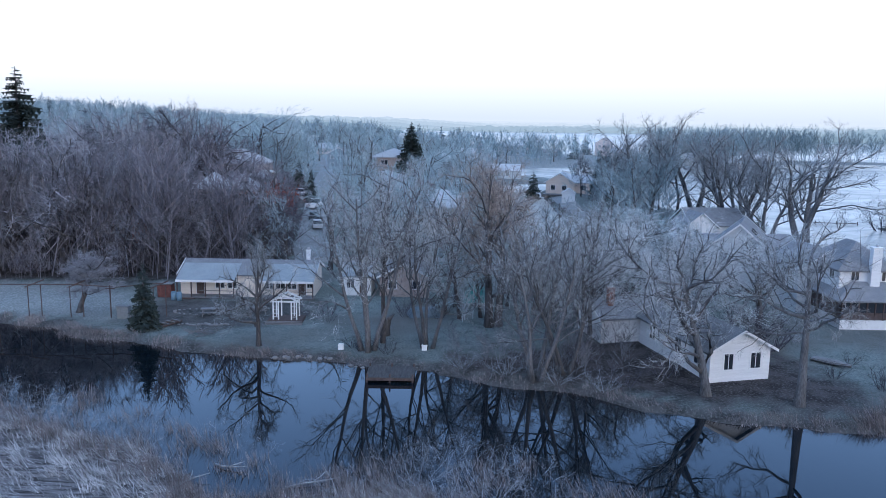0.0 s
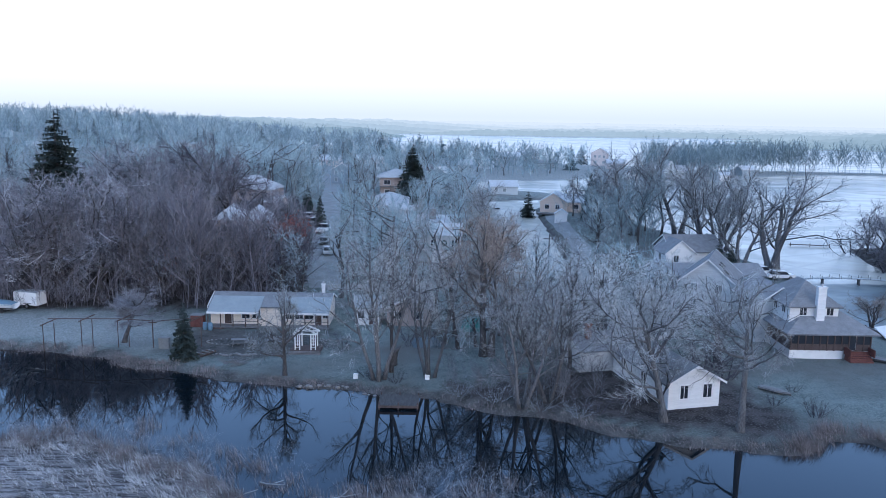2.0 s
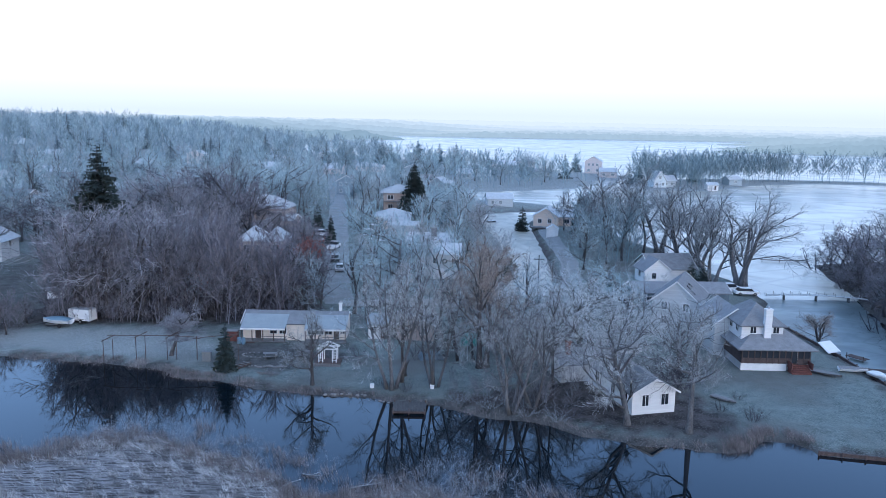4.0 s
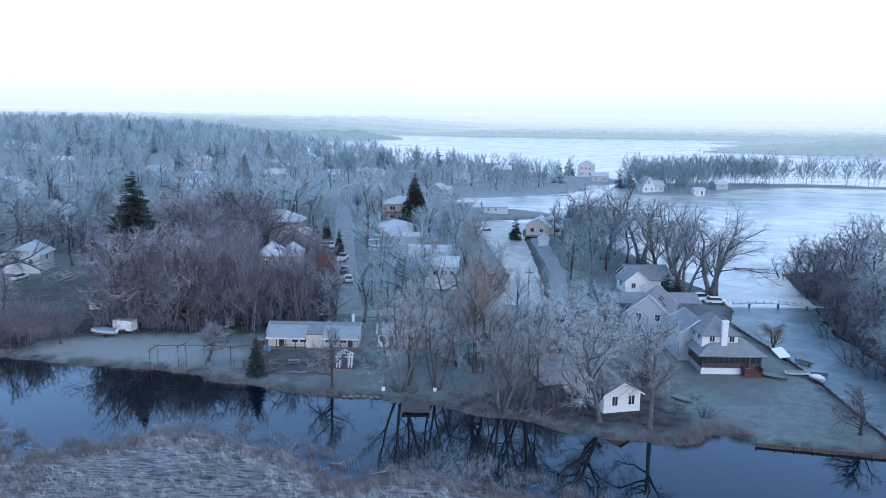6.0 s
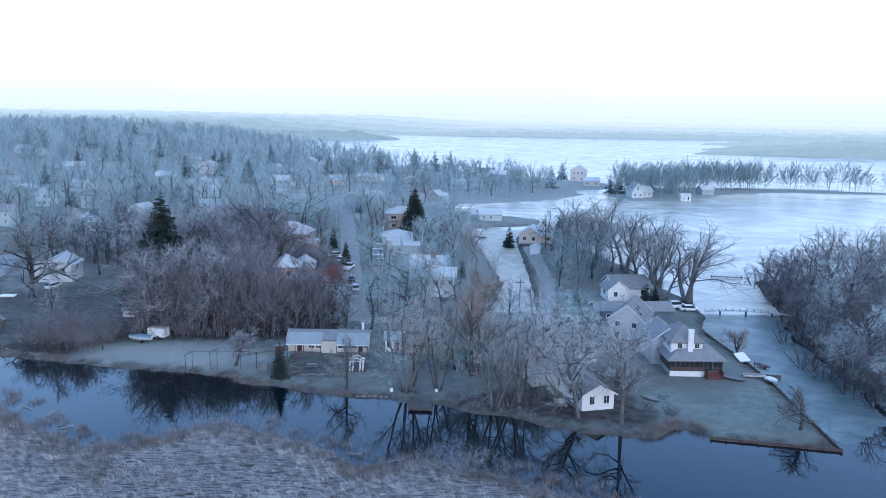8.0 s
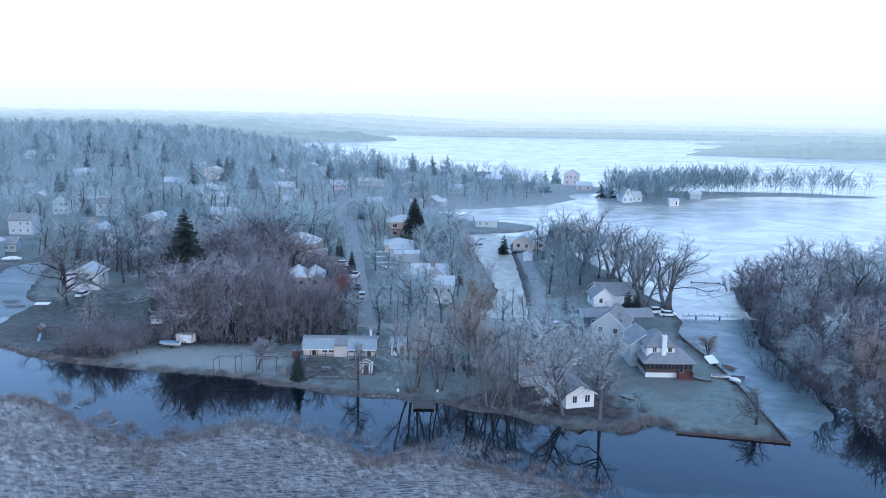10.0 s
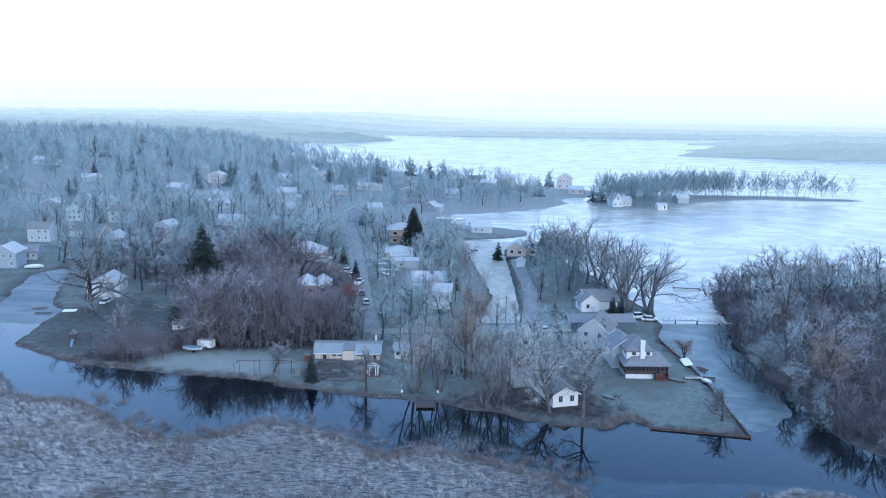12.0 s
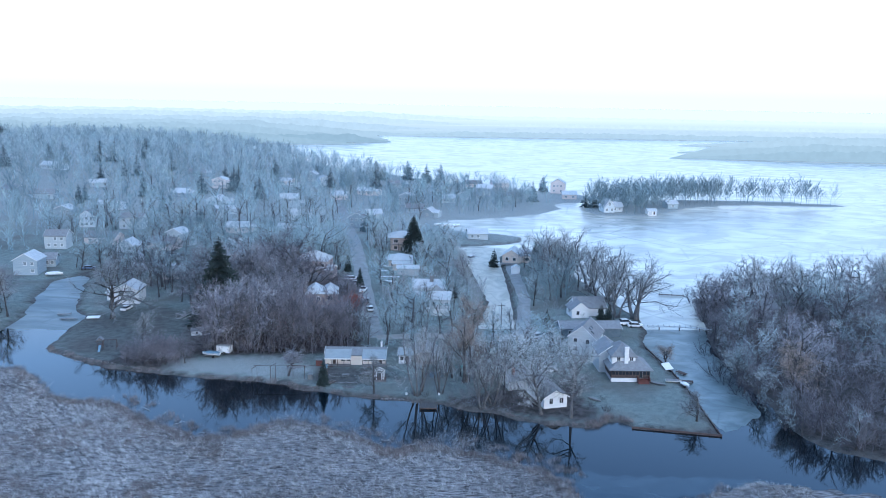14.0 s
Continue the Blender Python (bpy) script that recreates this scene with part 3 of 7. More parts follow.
def branch(wood, twig, p, d, length, r, level, spec, rng):
    """One limb and all that grows from it. Thick wood goes into wood, thin wood into twig."""
    top = spec["levels"]
    segs = spec.get("segs", (7, 5, 4, 2, 2))[level]
    pts, dirs = [p.copy()], [d.copy()]
    for i in range(segs):
        d = bend(rng, d, spec["wander"] * (1.0 if level else 0.35))
        pull = spec["up"][min(level, len(spec["up"]) - 1)]
        d = (d + Vector((0, 0, pull)) * 0.25).normalized()
        pts.append(pts[-1] + d * (length / segs))
        dirs.append(d)
    if level == top:
        w = r
        side = dirs[0].cross(Vector((rng.gauss(0, 1), rng.gauss(0, 1), rng.gauss(0, 1)))).normalized() * w
        k = len(twig.v)
        twig.v.extend([tuple(pts[0] - side), tuple(pts[0] + side), tuple(pts[-1])])
        twig.f.append((k, k + 1, k + 2))
        return
    taper = 0.25 if level else spec.get("taper", 0.3)
    radii = [r * (1 - (1 - taper) * i / segs) for i in range(segs + 1)]
    if level == 0:
        radii[0] *= 1.35
    if level >= spec.get("ribbon", 3):
        side = dirs[0].cross(Vector((rng.gauss(0, 1), rng.gauss(0, 1), rng.gauss(0, 1)))).normalized()
        k = len(twig.v)
        for q, w in zip(pts, radii):
            twig.v.extend([tuple(q - side * w), tuple(q + side * w)])
        twig.f.extend([(k + 2 * i, k + 2 * i + 1, k + 2 * i + 3, k + 2 * i + 2) for i in range(segs)])
    else:
        (wood if level <= spec.get("wood", 1) else twig).tube(pts, radii, (6, 4, 3, 3)[level])
    n = spec["kids"][level]
    lo = spec["start"][min(level, len(spec["start"]) - 1)]
    for i in range(n):
        t = lo + (1 - lo) * ((i + rng.random()) / n)
        s = min(int(t * segs), segs - 1)
        u = t * segs - s
        q = pts[s].lerp(pts[s + 1], u)
        ang = radians(rng.uniform(*spec["angle"][min(level, len(spec["angle"]) - 1)]))
        shrink = spec["ratio"][min(level, len(spec["ratio"]) - 1)] * rng.uniform(0.7, 1.15) * (1.0 - spec.get("cone", 0.45) * (t - lo) / (1 - lo + 1e-6))
        branch(wood, twig, q, sprout(rng, dirs[s + 1], ang), length * shrink, min(radii[s] * 0.75, spec["thick"][min(level, len(spec["thick"]) - 1)] * rng.uniform(0.7, 1.1)), level + 1, spec, rng)


def tree_proto(name, seed, spec, twig_mat, label, category="tree", bark=None):
    rng = random.Random(seed)
    wood, twig = Geo(), Geo()
    for k in range(spec.get("stems", 1)):
        a = 2 * math.pi * (k + rng.random() * 0.5) / spec.get("stems", 1)
        lean = spec.get("lean", 0.05)
        d = Vector((math.cos(a) * lean, math.sin(a) * lean, 1)).normalized()
        off = Vector((math.cos(a), math.sin(a), 0)) * (0.35 if spec.get("stems", 1) > 1 else 0) + Vector((0, 0, -0.25))
        branch(wood, twig, off, d, spec["trunk"] * rng.uniform(0.85, 1.05), spec["radius"], 0, spec, rng)
    for g in (wood, twig):
        for i, p in enumerate(g.v):
            if p[2] < -0.3:
                g.v[i] = (p[0], p[1], -0.3)
    root = empty(name, pose(0, 0, -500), label, category)
    if spec.get("ribbon") == 1:
        twig.add(wood.v, wood.f)
    else:
        part("trunk", wood, bark or M_BARK, root, smooth=True)
    part("crown", twig, twig_mat, root)
    zs = sorted(p[2] for p in twig.v)
    root["tall"] = zs[int(len(zs) * 0.997)]
    return root


SPREAD = dict(levels=4, wood=2, trunk=7.0, radius=0.30, wander=0.25, up=(0.2, 0.42, 0.18, 0.0, -0.1), kids=(15, 10, 10, 9), start=(0.2, 0.2, 0.12, 0.1), angle=((38, 78), (28, 65), (28, 70), (25, 75)),
              ratio=(0.9, 0.5, 0.48, 0.55), thick=(0.15, 0.045, 0.014, 0.0085), cone=0.3)
SLIM = dict(levels=4, wood=2, trunk=12.0, radius=0.23, wander=0.17, up=(0.3, 0.45, 0.2, 0.02, 0.0), kids=(17, 9, 9, 8), start=(0.3, 0.2, 0.12, 0.1), angle=((32, 66), (28, 60), (25, 65), (25, 70)),
            ratio=(0.5, 0.5, 0.5, 0.58), thick=(0.075, 0.027, 0.012, 0.008), cone=0.45)
CLUMP = dict(SLIM, stems=4, lean=0.3, trunk=11.0, radius=0.17, wander=0.2, kids=(10, 8, 7, 8), start=(0.3, 0.15, 0.1, 0.1), angle=((30, 64), (25, 62), (25, 65), (25, 70)), ratio=(0.52, 0.5, 0.5, 0.58), up=(0.2, 0.3, 0.12, 0.0, -0.1), thick=(0.065, 0.025, 0.012, 0.008))
VASE = dict(levels=4, wood=2, stems=3, lean=0.22, trunk=10.0, radius=0.30, wander=0.19, up=(0.15, 0.35, 0.2, 0.1, 0.0), kids=(8, 8, 8, 7), start=(0.28, 0.2, 0.12, 0.1), angle=((25, 58), (25, 60), (25, 65), (25, 70)), ratio=(0.68, 0.5, 0.5, 0.58), thick=(0.13, 0.04, 0.015, 0.0095), cone=0.3)
WILLOW = dict(levels=4, wood=2, trunk=7.5, radius=0.36, stems=2, lean=0.16, wander=0.18, up=(0.2, 0.4, 0.1, -0.5, -0.7), kids=(10, 9, 9, 10), start=(0.25, 0.2, 0.15, 0.05), angle=((25, 60), (28, 58), (30, 65), (20, 50)),
              ratio=(0.82, 0.5, 0.55, 0.72), thick=(0.13, 0.04, 0.015, 0.009), cone=0.3)
THICKET = dict(levels=3, ribbon=1, trunk=3.2, radius=0.04, stems=8, lean=0.7, wander=0.26, up=(0.2, 0.1, 0.0), kids=(6, 5, 5), start=(0.12, 0.1, 0.1), angle=((25, 70), (25, 70), (25, 75)), ratio=(0.5, 0.5, 0.55), thick=(0.018, 0.011, 0.009), cone=0.3)
RIME = dict(THICKET, stems=9, lean=0.9, radius=0.022, kids=(7, 5, 6), thick=(0.012, 0.008, 0.007))
ROUND = dict(levels=4, wood=1, trunk=3.4, radius=0.15, wander=0.16, up=(0.3, 0.25, 0.05, 0.0), kids=(22, 11, 9, 9), start=(0.45, 0.2, 0.1, 0.1), angle=((25, 78), (30, 68), (30, 70), (30, 70)), ratio=(0.55, 0.5, 0.5, 0.6), thick=(0.05, 0.02, 0.011, 0.009), cone=0.2)
MID = dict(SPREAD, levels=4, wood=1, segs=(6, 4, 3, 1, 1), ribbon=2, trunk=7.5, radius=0.22, wander=0.24, kids=(11, 7, 5, 6), thick=(0.085, 0.03, 0.02, 0.0155), ratio=(0.78, 0.5, 0.5, 0.6))
MID_SLIM = dict(SLIM, levels=4, wood=1, segs=(6, 4, 3, 1, 1), ribbon=2, radius=0.18, kids=(13, 6, 5, 6), thick=(0.06, 0.027, 0.019, 0.015), ratio=(0.5, 0.52, 0.52, 0.62))

PROTO = {}
for kind, seeds, spec, twigs, label in (
        ("oak", (3, 11), SPREAD, M_TWIG, "spreading bare deciduous tree with lightly frosted branches"),
        ("slim", (5, 8), SLIM, M_TWIG, "tall slender bare tree with upright frosted branches"),
        ("clump", (21, 22), CLUMP, M_TWIG, "bare tree with several stems leaning out from one base"),
        ("vase", (24, 25), VASE, M_TWIG_LAKE, "tall dark bare tree with a wide vase-shaped crown"),
        ("willow", (31, 33), WILLOW, M_TWIG_WILLOW, "leafless willow with drooping brownish twigs"),
        ("talloak", (13,), dict(SPREAD, trunk=9.5, radius=0.42, start=(0.5, 0.2, 0.12, 0.1), kids=(13, 10, 9, 9), ratio=(0.72, 0.5, 0.48, 0.55), angle=((45, 88), (28, 65), (28, 70), (25, 75))), M_TWIG, "tall old tree with a bare trunk and crooked frosted limbs"),
        ("darkoak", (12,), SPREAD, M_TWIG_LAKE, "wide bare oak with dark crooked limbs"),
        ("pale", (41, 43), SPREAD, M_TWIG_PALE, "bare tree thickly coated in pale hoarfrost"),
        ("round", (51,), ROUND, M_TWIG_GROVE, "small round-headed tree greyed with hoarfrost"),
        ("thicket", (61, 62), THICKET, M_TWIG_DARK, "dense dark leafless thicket of thin stems"),
        ("frostbush", (65, 66), RIME, M_RIME, "low shrub covered in pale hoarfrost"),
        ("maroon", (67, 68), dict(MID, trunk=5.0, start=(0.06, 0.15, 0.1), kids=(15, 8, 5, 6), radius=0.16), M_TWIG_BROWN, "dense low-branched bare tree with purplish twigs"),
        ("grove", (71, 74, 79), MID, M_TWIG_GROVE, "bare deciduous tree in a dense grove"),
        ("mid", (72, 73), MID, M_TWIG_MID, "bare deciduous tree with greyish frosted twigs"),
        ("midslim", (81, 82), MID_SLIM, M_TWIG_MID, "slender bare tree with greyish frosted twigs"),
        ("middark", (75, 76), MID, M_TWIG_DARK, "dark bare tree with fine leafless twigs"),
        ("midpale", (77, 78), MID, M_TWIG_FAR, "bare tree whitened by hoarfrost and painted haze")):
    nm = {"slim": "slender_tree", "midslim": "slender_tree", "pale": "frosted_tree", "midpale": "frosted_tree", "willow": "willow_tree", "thicket": "thicket", "frostbush": "frosted_shrub"}.get(kind, "bare_tree")
    PROTO[kind] = [tree_proto(nm, s, spec, twigs, label, "shrub" if "THICK" in kind.upper() or kind == "frostbush" else "tree", M_BARK_PALE if kind in ("oak", "clump", "pale", "talloak", "vase") else None) for s in seeds]


def conifer_proto(seed, tall, wide, twigs, label, whorls=22, per=9, bare=0.06):
    """A spruce: whorls of drooping boughs, each a ragged fan of needle sprays with others hanging under it."""
    rng = random.Random(seed)
    wood, leaf = Geo(), Geo()
    wood.tube([Vector((0, 0, -0.3)), Vector((0, 0, tall * 0.5)), Vector((0, 0, tall))], [tall * 0.018, tall * 0.012, 0.02], 6)
    for w in range(whorls):
        t = bare + (1 - bare) * (w + rng.random() * 0.8) / whorls
        reach = wide * 0.5 * (1 - t) ** 0.8 + 0.15
        for b in range(max(5, int(per * (1 - 0.45 * t)))):
            a = rng.uniform(0, 2 * math.pi)
            out = Vector((math.cos(a), math.sin(a), 0))
            side = Vector((-out.y, out.x, 0))
            ln = reach * rng.uniform(0.55, 1.15)
            droop = rng.uniform(0.1, 0.5) * (1 - 0.7 * t)
            base = Vector((0, 0, t * tall + rng.uniform(-0.15, 0.15)))
            pr = base
            steps = 4
            for i in range(steps):
                u = (i + 1) / steps
                q = base + out * (ln * u) + Vector((0, 0, -droop * ln * u * u + 0.16 * ln * max(0, u - 0.7)))
                for sgn in (-1, 1):
                    tip = q + side * sgn * ln * 0.5 * (1.25 - u) * rng.uniform(0.6, 1.3) + out * ln * 0.12 + Vector((0, 0, -0.10 * ln * rng.random()))
                    k = len(leaf.v)
                    leaf.v.extend([tuple(pr), tuple(q), tuple(tip)])
                    leaf.f.append((k, k + 1, k + 2))
                k = len(leaf.v)
                hang = (pr + q) / 2 + Vector((rng.gauss(0, 0.05), rng.gauss(0, 0.05), -ln * rng.uniform(0.2, 0.42)))
                leaf.v.extend([tuple(pr), tuple(q), tuple(hang)])
                leaf.f.append((k, k + 1, k + 2))
                pr = q
    root = empty("conifer_tree", pose(0, 0, -500), label, "tree")
    part("trunk", wood, M_BARK, root, smooth=True)
    part("crown", leaf, twigs, root)
    root["tall"] = tall
    return root


PROTO["spruce"] = [conifer_proto(101, 14, 7.2, M_NEEDLE, "tall dark green spruce with drooping tiers", 36, 13), conifer_proto(102, 12, 5.4, M_NEEDLE, "dark evergreen spruce with dense pointed crown", 30, 11)]
PROTO["bigspruce"] = [conifer_proto(106, 25, 12, M_NEEDLE, "very tall old spruce with dark drooping tiers", 58, 17)]
PROTO["smallspruce"] = [conifer_proto(103, 6, 2.8, M_NEEDLE, "small dark spruce dusted with frost", 30, 14)]
PROTO["farspruce"] = [conifer_proto(104, 12, 6.4, M_NEEDLE_HAZE, "blue-green evergreen standing among bare trees", 24, 10), conifer_proto(105, 12, 5.2, M_NEEDLE_HAZE, "blue-green evergreen pale with frost and painted haze among bare trees", 22, 10)]
USED = set()


def plant(kind, x, y, tall, rot=0.0, variant=0, wide=1.0, label="", group="", z=None):
    """Plants one tree of a kind, scaled to its height."""
    root = PROTO[kind][variant % len(PROTO[kind])]
    s = tall / root["tall"]
    m = pose(x, y, ground_z(x, y) if z is None else z, 0, 0, rot) @ Matrix.Diagonal((s * wide, s * wide, s, 1))
    if root in USED:
        ob = copy_thing(root, m)
        ob.matrix_basis = m
    else:
        USED.add(root)
        ob = root
        ob.matrix_basis = m
    if "tall" in ob and ob is not root:
        del ob["tall"]
    return tagged(ob, label, "", group)

# ---------------------------------------------------------------- buildings
def window(parent, face_m, u, z, w, h, frame_mat=None, bars=1, glass=None):
    """A framed window on a wall face: face_m takes (along, out, up) to the house."""
    fr = frame_mat or M_TRIM
    g = Geo()
    t = 0.09
    for a, b, c, d in ((-w / 2 - t, 0, -w / 2, h), (w / 2, 0, w / 2 + t, h), (-w / 2 - t, h, w / 2 + t, h + t), (-w / 2 - t - 0.04, -t, w / 2 + t + 0.04, 0)):
        g.box(u + a, -0.07, z + b, u + c, 0.02, z + d)
    for i in range(bars):
        q = u - w / 2 + w * (i + 1) / (bars + 1)
        g.box(q - 0.025, -0.05, z, q + 0.025, 0.0, z + h)
    win = part("window", g, fr, parent, m=face_m)
    part("pane", Geo().box(u - w / 2, -0.02, z, u + w / 2, 0.015, z + h), glass or M_GLASS, win)
    return win


def panel_door(parent, face_m, u, z, w, h, material, name="door", rows=0):
    g = Geo().box(u - w / 2 - 0.08, -0.05, z, u - w / 2, 0.02, z + h + 0.08).box(u + w / 2, -0.05, z, u + w / 2 + 0.08, 0.02, z + h + 0.08).box(u - w / 2, -0.05, z + h, u + w / 2, 0.02, z + h + 0.08)
    fr = part("door_frame", g, M_TRIM, parent, m=face_m)
    leaf = Geo()
    n = max(rows, 1)
    for i in range(n):
        leaf.box(u - w / 2, -0.03, z + h * i / n + 0.01, u + w / 2, 0.02, z + h * (i + 1) / n - 0.01)
    part(name, leaf, material, fr)
    return fr


def block(parent, cx, cy, L, D, z0, H, rise, axis, wall, roof, over=0.4, hip=False, wins=(), doors=(), shed=0.0, foot=0.6, courses=0):
    """A walled box with its roof under parent. wins: (face, along, sill, width, height[, bars]); faces f, b, l, r; axis: the way the ridge runs."""
    x0, x1, y0, y1 = cx - L / 2, cx + L / 2, cy - D / 2, cy + D / 2
    g = Geo()
    zt = z0 + H
    if shed:
        g.add([(x0, y0, z0 - foot), (x1, y0, z0 - foot), (x1, y1, z0 - foot), (x0, y1, z0 - foot), (x0, y0, zt), (x1, y0, zt), (x1, y1, zt + shed), (x0, y1, zt + shed)],
              [(0, 3, 2, 1), (4, 5, 6, 7), (0, 1, 5, 4), (1, 2, 6, 5), (2, 3, 7, 6), (3, 0, 4, 7)])
    elif hip or rise == 0:
        g.box(x0, y0, z0 - foot, x1, y1, zt)
    elif axis == "x":
        g.prism([(y0, z0 - foot), (y1, z0 - foot), (y1, zt), (cy, zt + rise), (y0, zt)], -x1, -x0, Matrix(((0, -1, 0, 0), (1, 0, 0, 0), (0, 0, 1, 0), (0, 0, 0, 1))))
    else:
        g.prism([(x0, z0 - foot), (x1, z0 - foot), (x1, zt), (cx, zt + rise), (x0, zt)], y0, y1)
    part("wall", g, wall, parent)
    r = Geo()
    th = 0.16
    if shed:
        k = over * shed / D
        r.slab([(x0 - over, y0 - over, zt - k + th), (x1 + over, y0 - over, zt - k + th), (x1 + over, y1 + over, zt + shed + k + th), (x0 - over, y1 + over, zt + shed + k + th)], th)
    elif hip:
        run = min(L, D) / 2
        k = rise / run * over
        e = zt - k + th
        X0, X1, Y0, Y1 = x0 - over, x1 + over, y0 - over, y1 + over
        if axis == "x":
            a, b = (x0 + run, cy, zt + rise + th), (x1 - run, cy, zt + rise + th)
        else:
            a, b = (cx, y0 + run, zt + rise + th), (cx, y1 - run, zt + rise + th)
        c = [(X0, Y0, e), (X1, Y0, e), (X1, Y1, e), (X0, Y1, e)]
        low = [(p[0], p[1], e - th) for p in c]
        vs = c + [a, b] + low
        fs = [(0, 1, 5, 4), (1, 2, 5), (2, 3, 4, 5), (3, 0, 4)] if axis == "x" else [(0, 1, 4), (1, 2, 5, 4), (2, 3, 5), (3, 0, 4, 5)]
        r.add(vs, fs + [(0, 6, 7, 1), (1, 7, 8, 2), (2, 8, 9, 3), (3, 9, 6, 0), (6, 9, 8, 7)])
    elif rise == 0:
        r.box(x0 - over, y0 - over, zt, x1 + over, y1 + over, zt + th)
    else:
        n = 2
        if axis == "x":
            k = rise / (D / 2) * over
            for s in (-1, 1):
                ye = cy + s * (D / 2 + over)
                pts = [(x0 - over, ye, zt - k + th), (x1 + over, ye, zt - k + th), (x1 + over, cy, zt + rise + th), (x0 - over, cy, zt + rise + th)]
                r.slab(pts if s < 0 else pts[::-1], th)
        else:
            k = rise / (L / 2) * over
            for s in (-1, 1):
                xe = cx + s * (L / 2 + over)
                pts = [(xe, y0 - over, zt - k + th), (xe, y1 + over, zt - k + th), (cx, y1 + over, zt + rise + th), (cx, y0 - over, zt + rise + th)]
                r.slab(pts if s > 0 else pts[::-1], th)
    roof_ob = part("roof", r, roof, parent)
    if not shed and not hip and rise:
        # barge boards along the gables
        run, k = (D / 2, rise / (D / 2) * over) if axis == "x" else (L / 2, rise / (L / 2) * over)
        ends = (x0 - over - 0.03, x1 + over - 0.02) if axis == "x" else (y0 - over - 0.03, y1 + over - 0.02)
        for e in ends:
            for s in (-1, 1):
                prof = [(s * (run + over), zt - k - 0.03), (0, zt + rise - 0.03), (0, zt + rise + 0.2), (s * (run + over), zt - k + 0.2)]
                vs = [(e + d, cy + q, w) if axis == "x" else (cx + q, e + d, w) for d in (0, 0.05) for q, w in prof]
                f = Geo()
                f.add(vs, [(0, 1, 2, 3), (7, 6, 5, 4), (0, 4, 5, 1), (1, 5, 6, 2), (2, 6, 7, 3), (3, 7, 4, 0)])
                part("barge_board", f, M_TRIM, roof_ob)
    faces = {"f": pose(cx, y0, 0), "b": pose(cx, y1, 0, 0, 0, 180), "l": pose(x0, cy, 0, 0, 0, -90), "r": pose(x1, cy, 0, 0, 0, 90)}
    for face, u, sill, w, h, *bars in wins:
        window(parent, faces[face], u, z0 + sill, w, h, bars=bars[0] if bars else 1, glass=M_GLASS_HAZE if wall in (M_HAZE_WALL, M_HAZE_DULL, M_HAZE_PINK) else M_GLASS)
    for face, u, sill, w, h, material, *rows in doors:
        panel_door(parent, faces[face], u, z0 + sill, w, h, material, "garage_door" if w > 2 else "door", rows[0] if rows else 0)
    return faces


def chimney(parent, x, y, z0, z1, w=0.7, d=0.7, material=None):
    c = part("chimney", Geo().box(x - w / 2, y - d / 2, z0, x + w / 2, y + d / 2, z1).box(x - w / 2 - 0.07, y - d / 2 - 0.07, z1, x + w / 2 + 0.07, y + d / 2 + 0.07, z1 + 0.14), material or M_CLAY, parent)
    part("flue", Geo().cyl(x, y, z1 + 0.1, z1 + 0.45, 0.14, 8), M_CONCRETE, c)


def house(x, y, rot, label, category="house", z=None, name="house", group=""):
    return empty(name, pose(x, y, ground_z(x, y) if z is None else z, 0, 0, rot), label, category, group)


GLASS_ROW = lambda face, us, sill, w, h: [(face, u, sill, w, h) for u in us]

# --- the long ranch house by the canal
ranch = house(-13.6, 121.0, 0, "long low cream ranch house with grey-blue metal porch roofs", z=0.1)
block(ranch, 0.0, 3.3, 15.4, 6.2, 0.35, 2.3, 1.15, "x", M_CREAM, M_ROOF_DARK, 0.3, wins=[("f", -3.1, 0.75, 1.0, 1.35), ("f", -1.7, 0.75, 1.0, 1.35), ("f", 2.6, 0.75, 1.0, 1.4), ("f", 3.9, 0.75, 1.0, 1.4), ("f", 5.2, 0.75, 1.0, 1.4), ("f", 7.3, 0.9, 0.6, 1.1)],
      doors=[("f", -5.4, 0.0, 0.9, 2.0, M_DARKWOOD), ("f", 6.4, 0.0, 0.85, 2.0, M_DARKWOOD)], foot=0.8)
for cx, L in ((-4.4, 6.7), (4.9, 6.2)):
    r = Geo().slab([(cx - L / 2, -1.45, 2.3), (cx + L / 2, -1.45, 2.3), (cx + L / 2, 2.2, 3.62), (cx - L / 2, 2.2, 3.62)], 0.12)
    porch_roof = part("porch_roof", r, M_ROOF_METAL, ranch, "grey-blue metal porch roof")
    part("fascia", Geo().box(cx - L / 2, -1.50, 2.05, cx + L / 2, -1.455, 2.31), M_TRIM, porch_roof)
    for i in range(5):
        xx = cx - L / 2 + 0.12 + (L - 0.24) * i / 4
        part("porch_post", Geo().box(xx - 0.06, -1.34, 0.3, xx + 0.06, -1.22, 2.12), M_DARKWOOD, ranch)
    for i in range(12):
        part("deck_board", Geo().box(cx - L / 2, -1.5 + 0.145 * i, 0.2, cx + L / 2, -1.37 + 0.145 * i, 0.32), M_GREYWOOD, ranch)
    for u in (0, 1):
        part("deck_rail", Geo().box(cx - L / 2 + 2.6, -1.33, 0.62 + 0.4 * u, cx + L / 2 - 0.15, -1.27, 0.68 + 0.4 * u), M_GREYWOOD, ranch)
    for i in range(3):
        part("step", Geo().box(cx - L / 2 + 0.5, -1.8 - 0.28 * i, -0.1, cx - L / 2 + 2.2, -1.53 - 0.28 * i, 0.24 - 0.11 * i), M_DARKWOOD, ranch)
chimney(ranch, 6.5, 4.2, 2.5, 4.9, 0.45, 0.45, M_WHITE)

